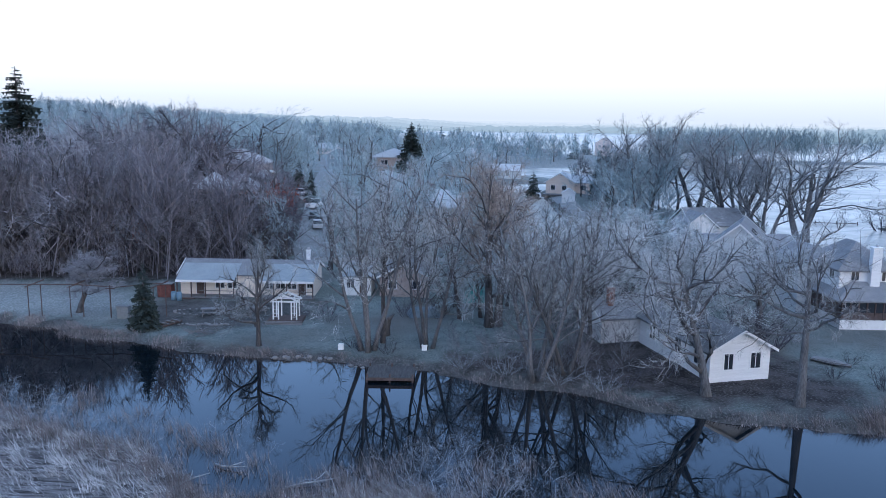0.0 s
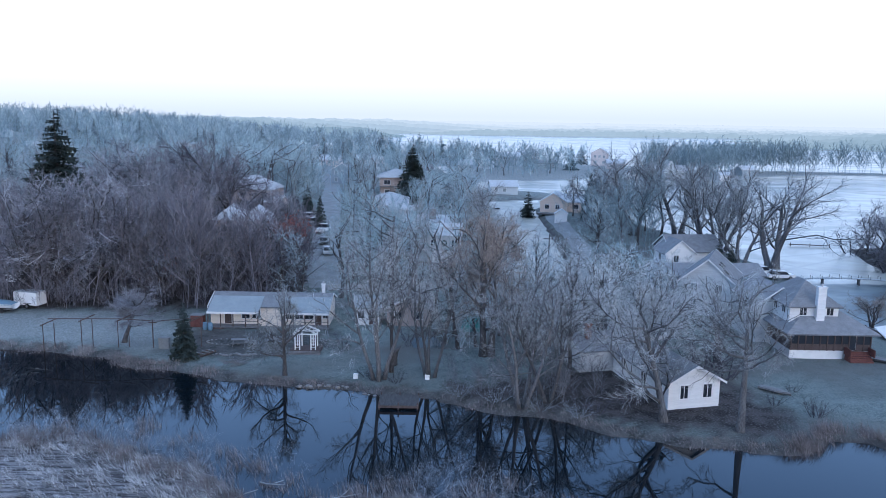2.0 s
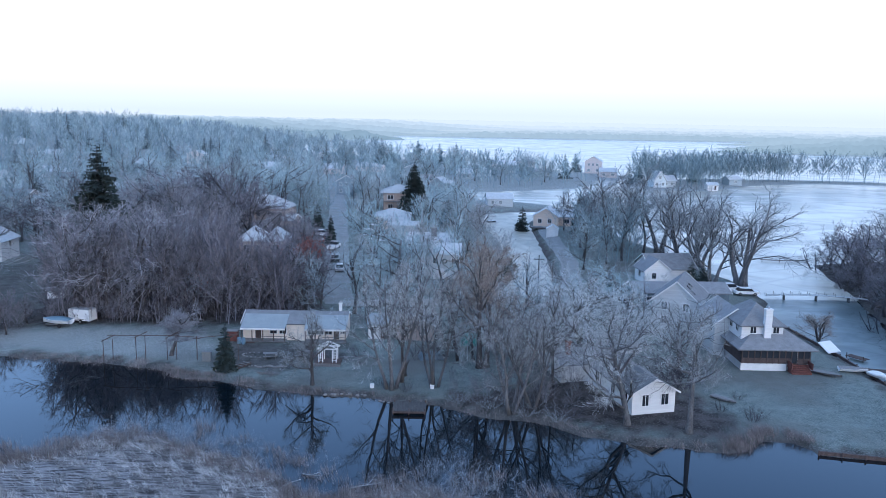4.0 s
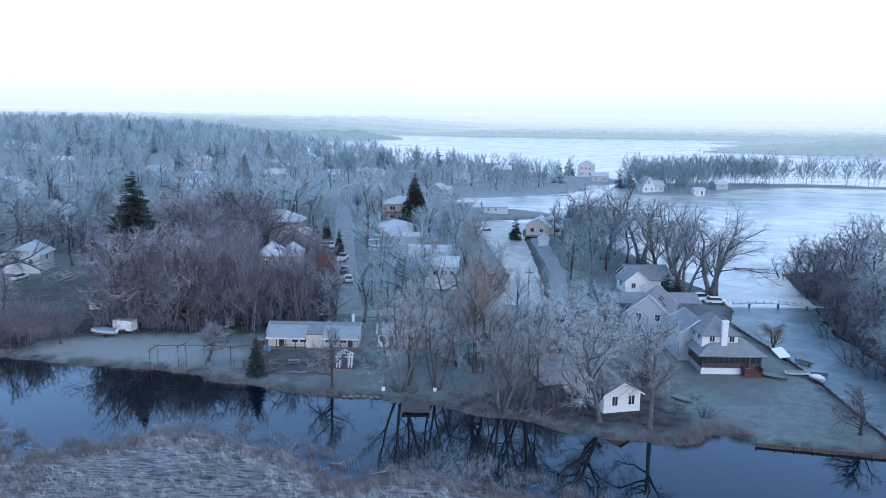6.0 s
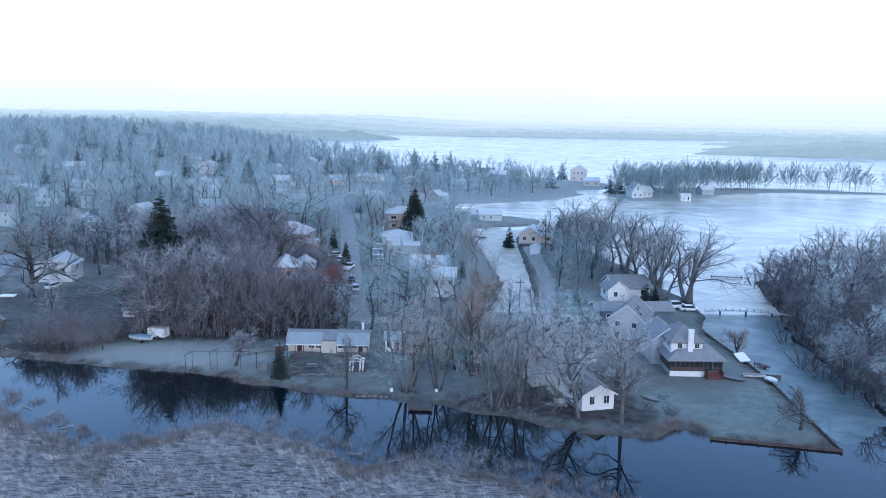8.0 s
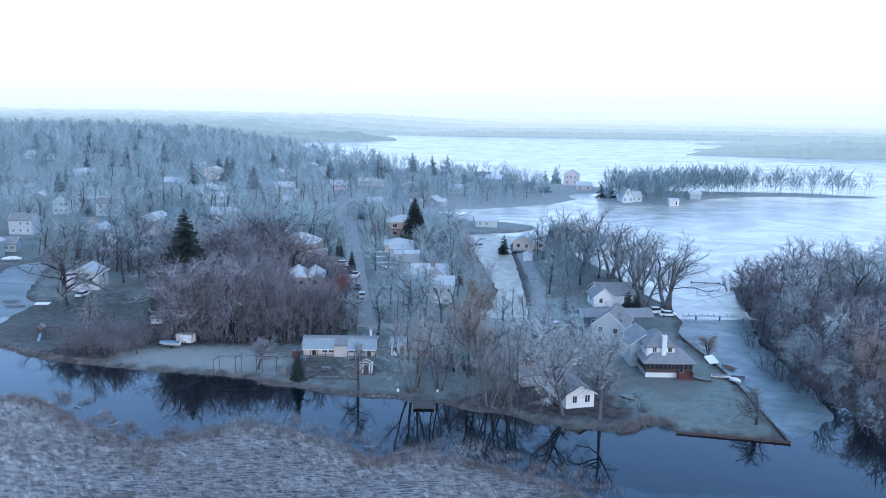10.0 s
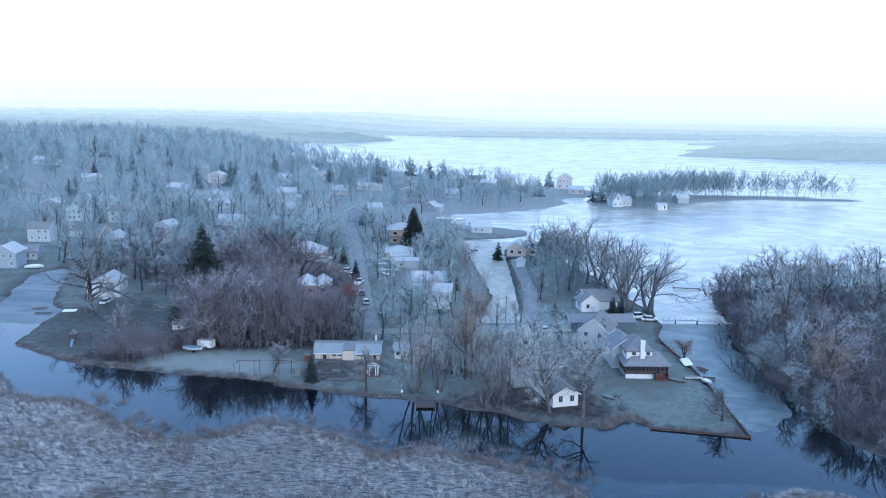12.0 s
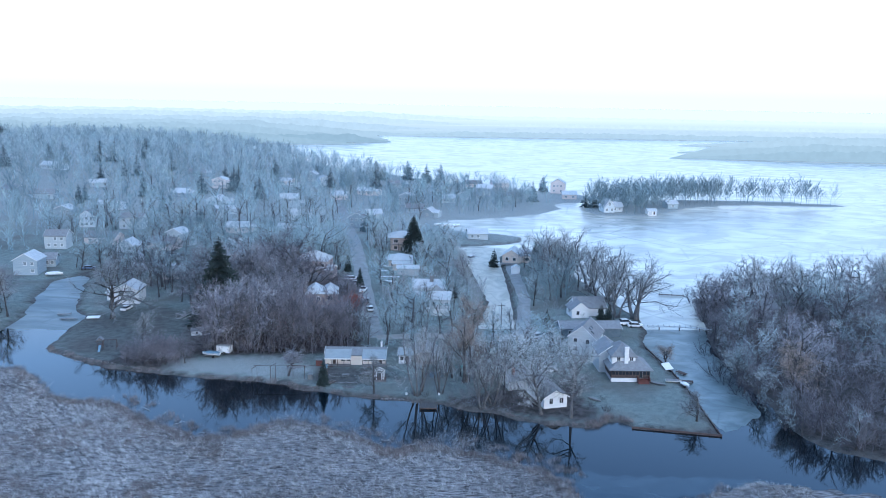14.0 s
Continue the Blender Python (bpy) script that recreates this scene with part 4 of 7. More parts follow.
# --- low house with a pale gabled garage beside it
side = house(0.0, 124.0, 0, "low grey-roofed house with a tan gabled end", z=0.1)
block(side, -0.9, 0.8, 3.2, 5.0, 0.2, 2.3, 1.0, "x", M_WHITE, M_ROOF_METAL, 0.3, wins=[("f", -0.8, 0.9, 0.8, 1.0)], doors=[("f", 0.7, 0, 0.9, 2.0, M_DARKWOOD)])
block(side, 4.6, 2.0, 5.8, 7.5, 0.2, 2.3, 1.5, "y", M_TAN, M_ROOF, 0.35, wins=[("f", -1.4, 0.9, 0.9, 0.9), ("f", 1.4, 0.9, 0.9, 0.9)])

# --- white cottage on the bank
cottage = house(32.15, 99.57, 14, "white clapboard cottage with a dark shingled gable roof", z=0.15)
block(cottage, 0, 0, 5.5, 12.0, 0.25, 2.45, 1.5, "y", M_WHITE, M_ROOF_DARK, 0.45, wins=[("f", -1.1, 0.8, 0.8, 1.3), ("f", 1.4, 0.8, 0.9, 1.3), ("l", 1.0, 0.8, 1.0, 1.3), ("l", 4.2, 0.8, 1.1, 1.5), ("l", -3.5, 0.8, 1.0, 1.3)], foot=0.5)
block(cottage, -3.6, 9.0, 6.0, 5.5, 0.2, 2.3, 1.2, "x", M_WHITE, M_ROOF, 0.4)
chimney(cottage, -5.0, 8.0, 2.0, 4.9, 0.6, 0.6, M_CLAY)

# --- lodge on the point: wide hipped porch roof, dormer with a white chimney
lodge = house(54.9, 115.2, 0, "lodge with a broad hipped porch roof and tall white chimney", z=0.2)
block(lodge, 0, 0, 9.6, 8.5, 1.0, 2.35, 2.6, "x", M_DARKWOOD, M_ROOF, 0.7, hip=True, foot=0.0)
part("foundation", Geo().box(-4.7, -4.1, -0.5, 4.7, 4.2, 0.98), M_CONCRETE, lodge)
block(lodge, -1.4, 1.6, 5.8, 8.0, 4.0, 2.0, 2.3, "y", M_WHITE, M_ROOF, 0.4, hip=True, wins=[("f", -1.3, 0.75, 0.8, 0.9), ("f", 1.9, 0.75, 0.8, 0.9), ("l", -2.4, 0.7, 1.0, 1.0), ("l", 0, 0.7, 1.0, 1.0), ("l", 2.4, 0.7, 1.0, 1.0)])
block(lodge, -3.4, 6.4, 6.0, 8.0, 0.4, 4.4, 2.2, "y", M_GREYS, M_ROOF, 0.4, wins=[("l", 0, 3.0, 1.2, 1.2), ("l", 2.5, 3.0, 1.2, 1.2), ("l", -2.5, 3.0, 1.2, 1.2)])
chimney(lodge, -0.9, -2.75, 3.4, 8.2, 0.95, 0.7, M_WHITE)
part("skirting", Geo().box(-4.8, -4.36, -0.2, 1.5, -4.29, 0.95), M_TRIM, lodge, "white boarded porch skirting")
for i in range(12):
    xx = -4.7 + 9.4 * i / 11
    part("porch_post", Geo().box(xx - 0.06, -4.42, 0.95, xx + 0.06, -4.30, 3.3), M_DARKWOOD, lodge)
for i in range(11):
    a, b = -4.7 + 9.4 * i / 11 + 0.07, -4.7 + 9.4 * (i + 1) / 11 - 0.07
    if i != 8:
        part("screen", Geo().box(a, -4.33, 1.75, b, -4.30, 3.2), M_GLASS, lodge)
        part("rail_panel", Geo().box(a, -4.36, 1.0, b, -4.32, 1.7), M_DARKWOOD, lodge)
panel_door(lodge, pose(0, -4.32, 0), 2.56, 1.05, 0.7, 2.0, M_GLASS)
for i in range(5):
    part("step", Geo().box(1.7, -4.75 - 0.3 * i, -0.3, 4.4, -4.46 - 0.3 * i, 0.95 - 0.19 * i), M_REDWOOD, lodge, "red-stained porch step")
for sx in (1.65, 4.45):
    part("hand_rail", Geo().box(sx - 0.05, -5.95, 0.6, sx + 0.05, -4.45, 1.5), M_REDWOOD, lodge)

# --- pale house with skylights behind the lodge
pale = house(48.6, 135.5, -24, "pale grey house with a steep gable and roof skylights", z=0.3)
block(pale, 0, 0, 7.5, 9.5, 0.3, 4.4, 3.2, "y", M_GREYS, M_ROOF, 0.4, wins=[("f", -1.8, 2.9, 0.9, 1.2), ("f", 1.6, 2.9, 0.9, 1.2), ("f", -1.8, 0.6, 0.9, 1.2), ("l", 1, 2.8, 0.9, 1.2), ("l", -2, 0.7, 0.9, 1.2)])
for k, (sx, sy) in enumerate(((1.6, -2.2), (1.6, -0.4), (2.4, -3.0))):
    zz = 4.7 + 3.2 * (1 - sx / 3.75) + 0.22
    part("skylight", Geo().slab([(sx - 0.35, sy - 0.5, zz + 0.3), (sx + 0.35, sy - 0.5, zz - 0.3), (sx + 0.35, sy + 0.5, zz - 0.3), (sx - 0.35, sy + 0.5, zz + 0.3)], 0.08), M_GLASS, pale)
garage = house(52.3, 150, 3, "long low slate-blue garage with a grey roof", "garage", z=0.3, name="garage")
block(garage, 0, 0, 17.5, 6.5, 0.1, 2.6, 1.3, "x", M_BLUES, M_ROOF, 0.4, wins=[("f", -6, 0.9, 1.0, 1.0)], doors=[("f", -3.5, 0, 2.4, 2.1, M_WHITE, 4)])

# --- house by the lake with a grey roof
grey = house(55.0, 173.0, 6, "single-storey white house with a broad grey gabled roof", z=0.5)
block(grey, 1.5, 0, 9.5, 9, 0.2, 2.6, 2.4, "x", M_WHITE, M_ROOF, 0.5, wins=[("f", 3, 0.9, 1.2, 1.2)])
block(grey, -2.6, -3.6, 5.5, 6, 0.2, 2.6, 2.2, "y", M_WHITE, M_ROOF, 0.4, wins=[("f", -0.8, 0.9, 0.9, 1.2), ("l", 0, 0.9, 1.2, 1.2)], doors=[("f", 1.3, 0, 0.9, 2.0, M_WHITE)])

# --- garage house with the wreath
wreath_house = house(6.6, 171.0, -3, "two-storey pale house with a white double garage door", z=0.4)
block(wreath_house, 2.6, 0, 6.0, 8, 0.1, 5.3, 1.6, "x", M_GREYS, M_ROOF_PALE, 0.4, wins=[("f", -1.9, 3.3, 1.0, 1.1), ("f", 2.0, 3.3, 1.0, 1.1)], doors=[("f", 0.2, 0.0, 4.7, 2.2, M_WHITE, 4)])
block(wreath_house, -3.0, 0.8, 5.0, 7, 0.1, 4.9, 1.5, "x", M_GREYS, M_ROOF_PALE, 0.4, wins=[("f", -1.4, 2.9, 1.3, 1.1), ("f", -1.2, 0.7, 1.2, 1.1)], doors=[("f", 1.5, 2.5, 0.9, 2.0, M_GLASS)])
part("deck", Geo().box(-1.9, -4.2, 2.3, -0.45, -2.75, 2.45), M_TRIM, wreath_house)
ring = Geo()
pts = [Vector((2.7 + 0.42 * math.cos(a), -4.1, 3.95 + 0.42 * math.sin(a))) for a in [2 * math.pi * i / 18 for i in range(19)]]
ring.tube(pts, [0.13] * 19, 6)
thing("wreath", ring, M_NEEDLE, wreath_house.matrix_basis.copy(), "round dark evergreen wreath hung on the siding", "wreath", smooth=True)
back_house = house(5.5, 191.5, 0, "pale-roofed house with a stone chimney", z=0.6)
block(back_house, 0, 0, 10.5, 8, 0.1, 3.6, 2.2, "x", M_GREYS, M_ROOF_PALE, 0.4, wins=GLASS_ROW("f", (-3, 0, 3), 1.0, 1.0, 1.1))
block(back_house, 2.5, -3.5, 4, 4, 0.1, 3.6, 1.8, "y", M_GREYS, M_ROOF_PALE, 0.35, wins=[("f", 0, 1.4, 1.2, 1.2)])
chimney(back_house, 1.0, -1.0, 3.0, 7.2, 1.3, 0.9, M_STONE)

# --- white house on the western shore
west = house(-92.3, 180.0, 4, "white two-storey gabled house on the western lawn", z=0.2)
block(west, 0, 0, 8.4, 8.5, 0.2, 4.6, 2.2, "y", M_WHITE, M_ROOF_PALE, 0.4, wins=[("f", -1.2, 3.0, 1.1, 1.2), ("f", 2.2, 2.6, 0.9, 1.1), ("r", 0, 3.0, 1.0, 1.2)])
block(west, -4.5, 4.5, 6, 6, 0.2, 2.6, 1.3, "x", M_WHITE, M_ROOF_PALE, 0.4)

# --- peach lakeside house
peach = house(42.8, 249.0, -14, "peach-coloured gabled house with a pale frosted roof", z=1.1)
block(peach, -2.0, 0, 7.5, 9, 0.2, 3.0, 2.3, "y", M_PEACH, M_ROOF_PALE, 0.5, wins=[("f", -1.8, 0.9, 1.1, 1.2), ("f", 1.2, 0.9, 1.1, 1.2)])
block(peach, 4.2, 1.0, 7, 7, 0.2, 2.9, 1.8, "x", M_PEACH, M_ROOF_PALE, 0.4, wins=[("f", 0, 0.9, 1.4, 1.2)])
part("deck", Geo().box(-6.2, -7.5, -0.2, 1.0, -4.6, 0.1), M_GREYWOOD, peach)
garden_shed = house(39.6, 228, -10, "small white garden shed with double doors", "shed", z=None, name="shed")
block(garden_shed, 0, 0, 3.2, 3.2, 0.1, 2.1, 1.0, "y", M_WHITE, M_ROOF_PALE, 0.25, doors=[("f", 0, 0, 1.4, 1.8, M_TRIM)])

# --- houses up the western street
hip1 = house(-5.6, 256.5, 3, "two-storey house with a frosted hipped roof and balconies", z=4.1)
block(hip1, 0, 0, 9.6, 9, 0.2, 5.9, 1.8, "x", M_TAN, M_ROOF_PALE, 1.0, hip=True, wins=GLASS_ROW("f", (-2.6, 2.6), 3.5, 1.8, 1.3) + GLASS_ROW("f", (-2.6, 2.6), 0.7, 1.4, 1.3))
part("balcony", Geo().box(-4.8, -6.0, 3.1, 4.8, -4.52, 3.25), M_GREYWOOD, hip1)
for i in range(4):
    part("balcony_post", Geo().box(-4.7 + 3.1 * i, -5.95, 0.1, -4.55 + 3.1 * i, -5.8, 4.1), M_DARKWOOD, hip1)
hip2 = house(-5.6, 230.0, 2, "low house with a broad frosted hipped roof", z=2.4)
block(hip2, 0, 0, 9.2, 8.5, 0.2, 3.4, 1.6, "x", M_PEACH, M_ROOF_PALE, 0.6, hip=True, wins=GLASS_ROW("f", (-2.6, 2.6), 1.0, 1.4, 1.2))
block(hip2, 1.0, -6.5, 7.5, 5.0, 0.0, 2.9, 0.7, "x", M_PEACH, M_ROOF_PALE, 0.3, wins=[("f", 0, 1.0, 1.6, 1.0)])
block(hip2, 3.0, -11.5, 8.0, 5.5, -0.4, 2.7, 0.8, "x", M_GREYS, M_ROOF_PALE, 0.3, wins=[("f", -2, 1.0, 1.2, 1.0)])
brick = house(-35.3, 203.5, -8, "two-storey tan brick house with a frosted gable roof", z=5.0)
block(brick, 0, 0, 11.5, 9, 0.1, 5.8, 2.6, "x", M_TAN, M_ROOF_PALE, 0.4, hip=True, wins=GLASS_ROW("f", (-4, -1, 2, 4.4), 3.7, 1.0, 1.2) + GLASS_ROW("f", (-3, 1.5), 0.9, 1.2, 1.2))
block(brick, 5.0, -3.0, 6.5, 6, 0.1, 3.0, 1.2, "x", M_TAN, M_ROOF_PALE, 0.3)
sun_house = house(-33.0, 186.5, 4, "low tan house with a row of dark windows", z=4.4)
block(sun_house, 0, 0, 8.0, 6.5, 0.1, 3.0, 1.9, "x", M_TAN, M_ROOF, 0.4, hip=True, wins=GLASS_ROW("f", (-3, -2, -1, 1, 2, 3), 1.0, 0.7, 1.1))
tan_house = house(-27.5, 163.5, 6, "tall tan house with two pale frosted roof hips", z=3.0)
block(tan_house, -1.9, 0, 5.0, 8, 0.1, 6.2, 2.0, "y", M_TAN, M_ROOF_PALE, 0.4, hip=True, wins=[("f", -1, 3.8, 1.0, 1.3), ("f", 1, 3.8, 1.0, 1.3), ("f", 0, 1.0, 1.4, 1.3)])
block(tan_house, 2.6, 0.5, 4.6, 8, 0.1, 6.0, 1.9, "y", M_TAN, M_ROOF_PALE, 0.4, hip=True, wins=[("f", 0, 3.8, 1.2, 1.3), ("f", 0, 1.0, 1.4, 1.3)])
wood_house = house(-52.0, 161.0, 14, "small tan gabled house half hidden among trees", z=None)
block(wood_house, 0, 0, 8, 7, 0.1, 3.8, 2.4, "y", M_PEACH, M_ROOF, 0.4, wins=[("f", 0, 1.0, 1.4, 1.4), ("f", 0, 3.6, 0.7, 0.8), ("l", 0, 1.0, 1.0, 1.2)])
block(wood_house, 5.0, 2.5, 5, 5.5, 0.1, 3.0, 1.6, "x", M_PEACH, M_ROOF_PALE, 0.4)

# --- homes farther off, each with its windows; haze is painted into wall colours
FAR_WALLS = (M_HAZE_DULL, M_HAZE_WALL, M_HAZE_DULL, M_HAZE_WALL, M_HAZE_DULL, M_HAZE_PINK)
FAR_WORDS = {M_HAZE_DULL: "hazed grey", M_HAZE_WALL: "hazed pale", M_HAZE_PINK: "hazed pink"}
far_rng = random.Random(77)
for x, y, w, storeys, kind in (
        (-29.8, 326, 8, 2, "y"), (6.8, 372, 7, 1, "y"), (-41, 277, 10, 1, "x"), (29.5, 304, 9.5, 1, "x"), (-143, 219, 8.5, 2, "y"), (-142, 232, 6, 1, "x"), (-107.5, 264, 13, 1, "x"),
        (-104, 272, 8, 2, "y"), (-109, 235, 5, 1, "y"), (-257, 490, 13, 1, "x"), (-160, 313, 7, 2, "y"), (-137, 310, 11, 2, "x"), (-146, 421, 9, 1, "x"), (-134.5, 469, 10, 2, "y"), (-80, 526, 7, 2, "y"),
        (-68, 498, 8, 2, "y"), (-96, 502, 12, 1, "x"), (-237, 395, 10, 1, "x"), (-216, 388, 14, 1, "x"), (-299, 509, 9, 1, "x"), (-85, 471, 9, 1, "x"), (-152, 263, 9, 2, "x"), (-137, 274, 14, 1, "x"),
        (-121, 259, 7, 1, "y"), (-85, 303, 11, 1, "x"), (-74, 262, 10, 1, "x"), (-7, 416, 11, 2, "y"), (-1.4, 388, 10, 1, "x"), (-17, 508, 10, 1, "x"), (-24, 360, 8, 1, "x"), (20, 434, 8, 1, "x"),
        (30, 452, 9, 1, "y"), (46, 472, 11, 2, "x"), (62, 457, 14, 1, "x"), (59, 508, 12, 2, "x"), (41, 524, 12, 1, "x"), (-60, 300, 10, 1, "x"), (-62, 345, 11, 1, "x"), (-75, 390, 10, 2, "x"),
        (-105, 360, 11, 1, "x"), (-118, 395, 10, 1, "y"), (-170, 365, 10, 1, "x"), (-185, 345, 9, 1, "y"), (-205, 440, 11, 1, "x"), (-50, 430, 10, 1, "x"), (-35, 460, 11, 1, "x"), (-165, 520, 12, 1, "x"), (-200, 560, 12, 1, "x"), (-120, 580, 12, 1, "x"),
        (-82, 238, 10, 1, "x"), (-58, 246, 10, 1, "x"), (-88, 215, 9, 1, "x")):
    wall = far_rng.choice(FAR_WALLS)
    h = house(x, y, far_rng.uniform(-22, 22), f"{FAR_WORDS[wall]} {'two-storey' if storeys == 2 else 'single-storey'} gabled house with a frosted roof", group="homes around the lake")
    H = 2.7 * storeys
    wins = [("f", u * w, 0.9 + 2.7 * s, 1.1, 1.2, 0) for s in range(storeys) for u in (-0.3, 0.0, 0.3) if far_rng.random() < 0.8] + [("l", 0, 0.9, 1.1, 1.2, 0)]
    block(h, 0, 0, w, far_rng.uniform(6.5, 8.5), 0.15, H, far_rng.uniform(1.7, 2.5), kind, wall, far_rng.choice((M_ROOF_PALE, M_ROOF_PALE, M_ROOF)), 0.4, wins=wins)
    if far_rng.random() < 0.35:
        block(h, w * 0.6, 1.0, w * 0.5, 5.5, 0.1, 2.5, 1.3, "x", wall, M_ROOF_PALE, 0.3)
pink = house(100, 494, -15, "tall pink gabled house on the lake point")
block(pink, 0, 0, 10, 9, 0.2, 7.0, 3.0, "y", M_HAZE_PINK, M_ROOF_PALE, 0.4, wins=GLASS_ROW("f", (-2.5, 0, 2.5), 4.4, 1.2, 1.4) + GLASS_ROW("f", (-2.5, 2.5), 1.0, 1.4, 1.4))
pink_low = house(102.5, 463, -6, "low pink lakeside house with a pale roof")
block(pink_low, 0, 0, 9.5, 8, 0.2, 3.0, 2.0, "x", M_HAZE_PINK, M_ROOF_PALE, 0.4, wins=GLASS_ROW("f", (-2.5, 2.5), 0.9, 1.6, 1.2))
isle_house = house(117, 404, 10, "white gabled house with steep roof on the island")
block(isle_house, -2, 0, 6.5, 8, 0.2, 3.4, 4.4, "y", M_HAZE_WALL, M_ROOF_PALE, 0.5, wins=[("f", 0, 4.0, 1.2, 1.6), ("f", -1.6, 0.8, 1.2, 1.4), ("f", 1.6, 0.8, 1.2, 1.4)])
block(isle_house, 4, 1.5, 7, 6.5, 0.2, 3.0, 2.4, "x", M_HAZE_WALL, M_ROOF_PALE, 0.4, wins=GLASS_ROW("f", (-1.5, 1.5), 0.9, 1.2, 1.2))
boat_house = house(140, 396, 4, "small white boathouse at the island shore", "boathouse", name="boathouse", z=0.2)
block(boat_house, 0, 0, 5.4, 4.5, 0.1, 2.3, 1.1, "x", M_WHITE, M_ROOF_PALE, 0.3, doors=[("f", -1.2, 0, 1.8, 1.9, M_GREYS), ("f", 1.2, 0, 0.9, 1.9, M_DARKWOOD)])
brown_house = house(160, 424, 20, "small dark house among the island trees")
block(brown_house, 0, 0, 8, 6, 0.2, 2.8, 1.8, "x", M_HAZE_DULL, M_ROOF_PALE, 0.4, wins=[("f", 0, 0.9, 1.6, 1.2)])
mini = house(-60.4, 144.6, 4, "small white garden shed with one window", "shed", z=0.1, name="shed")
block(mini, 0, 0, 2.9, 2.6, 0.1, 1.75, 0.35, "x", M_WHITE, M_ROOF, 0.2, wins=[("f", 0.2, 0.9, 0.6, 0.6)])
wood_home = house(112, 172, 15, "grey house hidden behind bare eastern woods")
block(wood_home, 0, 0, 9, 8, 0.2, 3.0, 2.0, "x", M_GREYS, M_ROOF, 0.4, wins=GLASS_ROW("f", (-2.5, 2.5), 0.9, 1.1, 1.2))

# ---------------------------------------------------------------- trees that stand apart
plant("darkoak", -7.6, 101.4, 9.6, 20, 0, 0.85, "leaning bare tree at the water's edge")
plant("clump", 2.5, 100.6, 17.5, 0, 0, 0.95)
plant("slim", 3.6, 103.2, 16.5, 50, 0, 1.0)
plant("clump", 7.9, 101.2, 14.0, 70, 1, 0.85)
plant("willow", 14.3, 110.1, 17.5, 0, 0, 0.85)
plant("slim", 11.0, 112.5, 13, 120, 1, 1.1)
plant("clump", 16.9, 93.4, 14.5, 140, 0, 1.05)
plant("clump", 19.5, 95.0, 12.5, 210, 1, 1.1)
plant("slim", 23.1, 104.3, 13.5, 30, 0, 1.1)
plant("oak", 29.8, 90.2, 13.5, 30, 0, 1.0)
plant("talloak", 36.0, 87.9, 14.5, 150, 0, 0.8)
plant("pale", 28.0, 112.0, 12.5, 200, 1, 1.4)
plant("pale", 24.0, 109.0, 11.0, 20, 0, 1.4)
plant("pale", 33.0, 111.0, 10.5, 100, 0, 1.4)
plant("pale", 37.0, 119.0, 10.5, 80, 0, 1.4)
plant("pale", 41.0, 108.5, 10.5, 150, 1, 1.3)
plant("pale", 19.5, 117.0, 10.5, 300, 1, 1.4)
plant("slim", 30.5, 121.5, 11.0, 40, 1, 1.1)
plant("slim", 24.0, 147.0, 9.5, 40, 0, 1.1)
plant("slim", 29.5, 147.5, 8.5, 140, 1, 1.1)
plant("smallspruce", -20.0, 106.6, 6.6, 0, 0)
plant("round", -29.3, 112.6, 6.8, 0, 0, 1.55)
plant("bigspruce", -55.7, 152.7, 26.5, 0, 0, 1.4)
plant("spruce", -51.5, 156.5, 16, 120, 1)
plant("bigspruce", -0.6, 252.0, 16, 40, 1, 1.45, label="dense dark spruce beside the hipped houses")
plant("darkoak", -90.1, 159.9, 19.0, 210, 0, 1.35)
plant("darkoak", -74.0, 196.0, 15.0, 20, 0, 1.3)
plant("slim", -69.8, 126.1, 12.5, 0, 1, 0.9)
plant("slim", -122.0, 161.0, 14.5, 0, 0, 1.2)
for k, (x, y, h) in enumerate(((-124, 150, 11), (-126, 156, 13), (-128, 168, 14), (-131, 174, 13), (-125, 143, 9), (-131, 148, 14), (-134, 160, 15), (-136, 182, 14))):
    plant("grove", x, y, h, 70 * k, k, 1.1, "bare tree on the western bank of the cove", "trees on the cove bank")
plant("spruce", -128.0, 164.0, 12.0, 70, 1)
plant("vase", 54.0, 207.0, 22.0, 0, 0, 1.25)
plant("vase", 63.0, 202.0, 22.5, 100, 1, 1.3)
plant("vase", 70.5, 166.0, 21.0, 230, 1, 1.45)
plant("vase", 65.0, 168.0, 17.0, 80, 0, 1.2)
plant("vase", 61.0, 178.0, 20.0, 310, 0, 1.25)
plant("vase", 69.0, 190.0, 19.0, 30, 0, 1.2)
plant("vase", 50.0, 222.0, 19.0, 200, 1, 1.2)
plant("willow", 68.8, 127.5, 5.5, 190, 1, 1.5, "small tree leaning low over the channel ice")
plant("darkoak", 63.4, 87.0, 7.0, 60, 0, 1.25, "small spreading bare tree on the lawn point")
plant("willow", 91.0, 102.0, 14.0, 0, 1, 1.05, "leafless weeping willow with rusty brown twigs")
plant("pale", 85.0, 118.0, 8.0, 30, 0, 1.2)
plant("pale", 84.5, 104.0, 6.5, 30, 1, 1.2)
plant("willow", 17.0, 145.0, 13.0, 60, 1, 1.0, "leafless willow with warm tan twigs")
plant("oak", 20.0, 208.0, 13.0, 60, 0, 1.0)
plant("oak", 3.6, 164.5, 12.5, 10, 1, 0.9)
plant("slim", -4.9, 160.0, 14.0, 10, 1, 1.1)
plant("slim", -1.5, 156.0, 12.5, 90, 0, 1.2)
plant("smallspruce", -23.9, 210.0, 6.5)
plant("smallspruce", -18.0, 191.5, 7.0, 30)
plant("smallspruce", 41.9, 161.5, 4.2, 80)
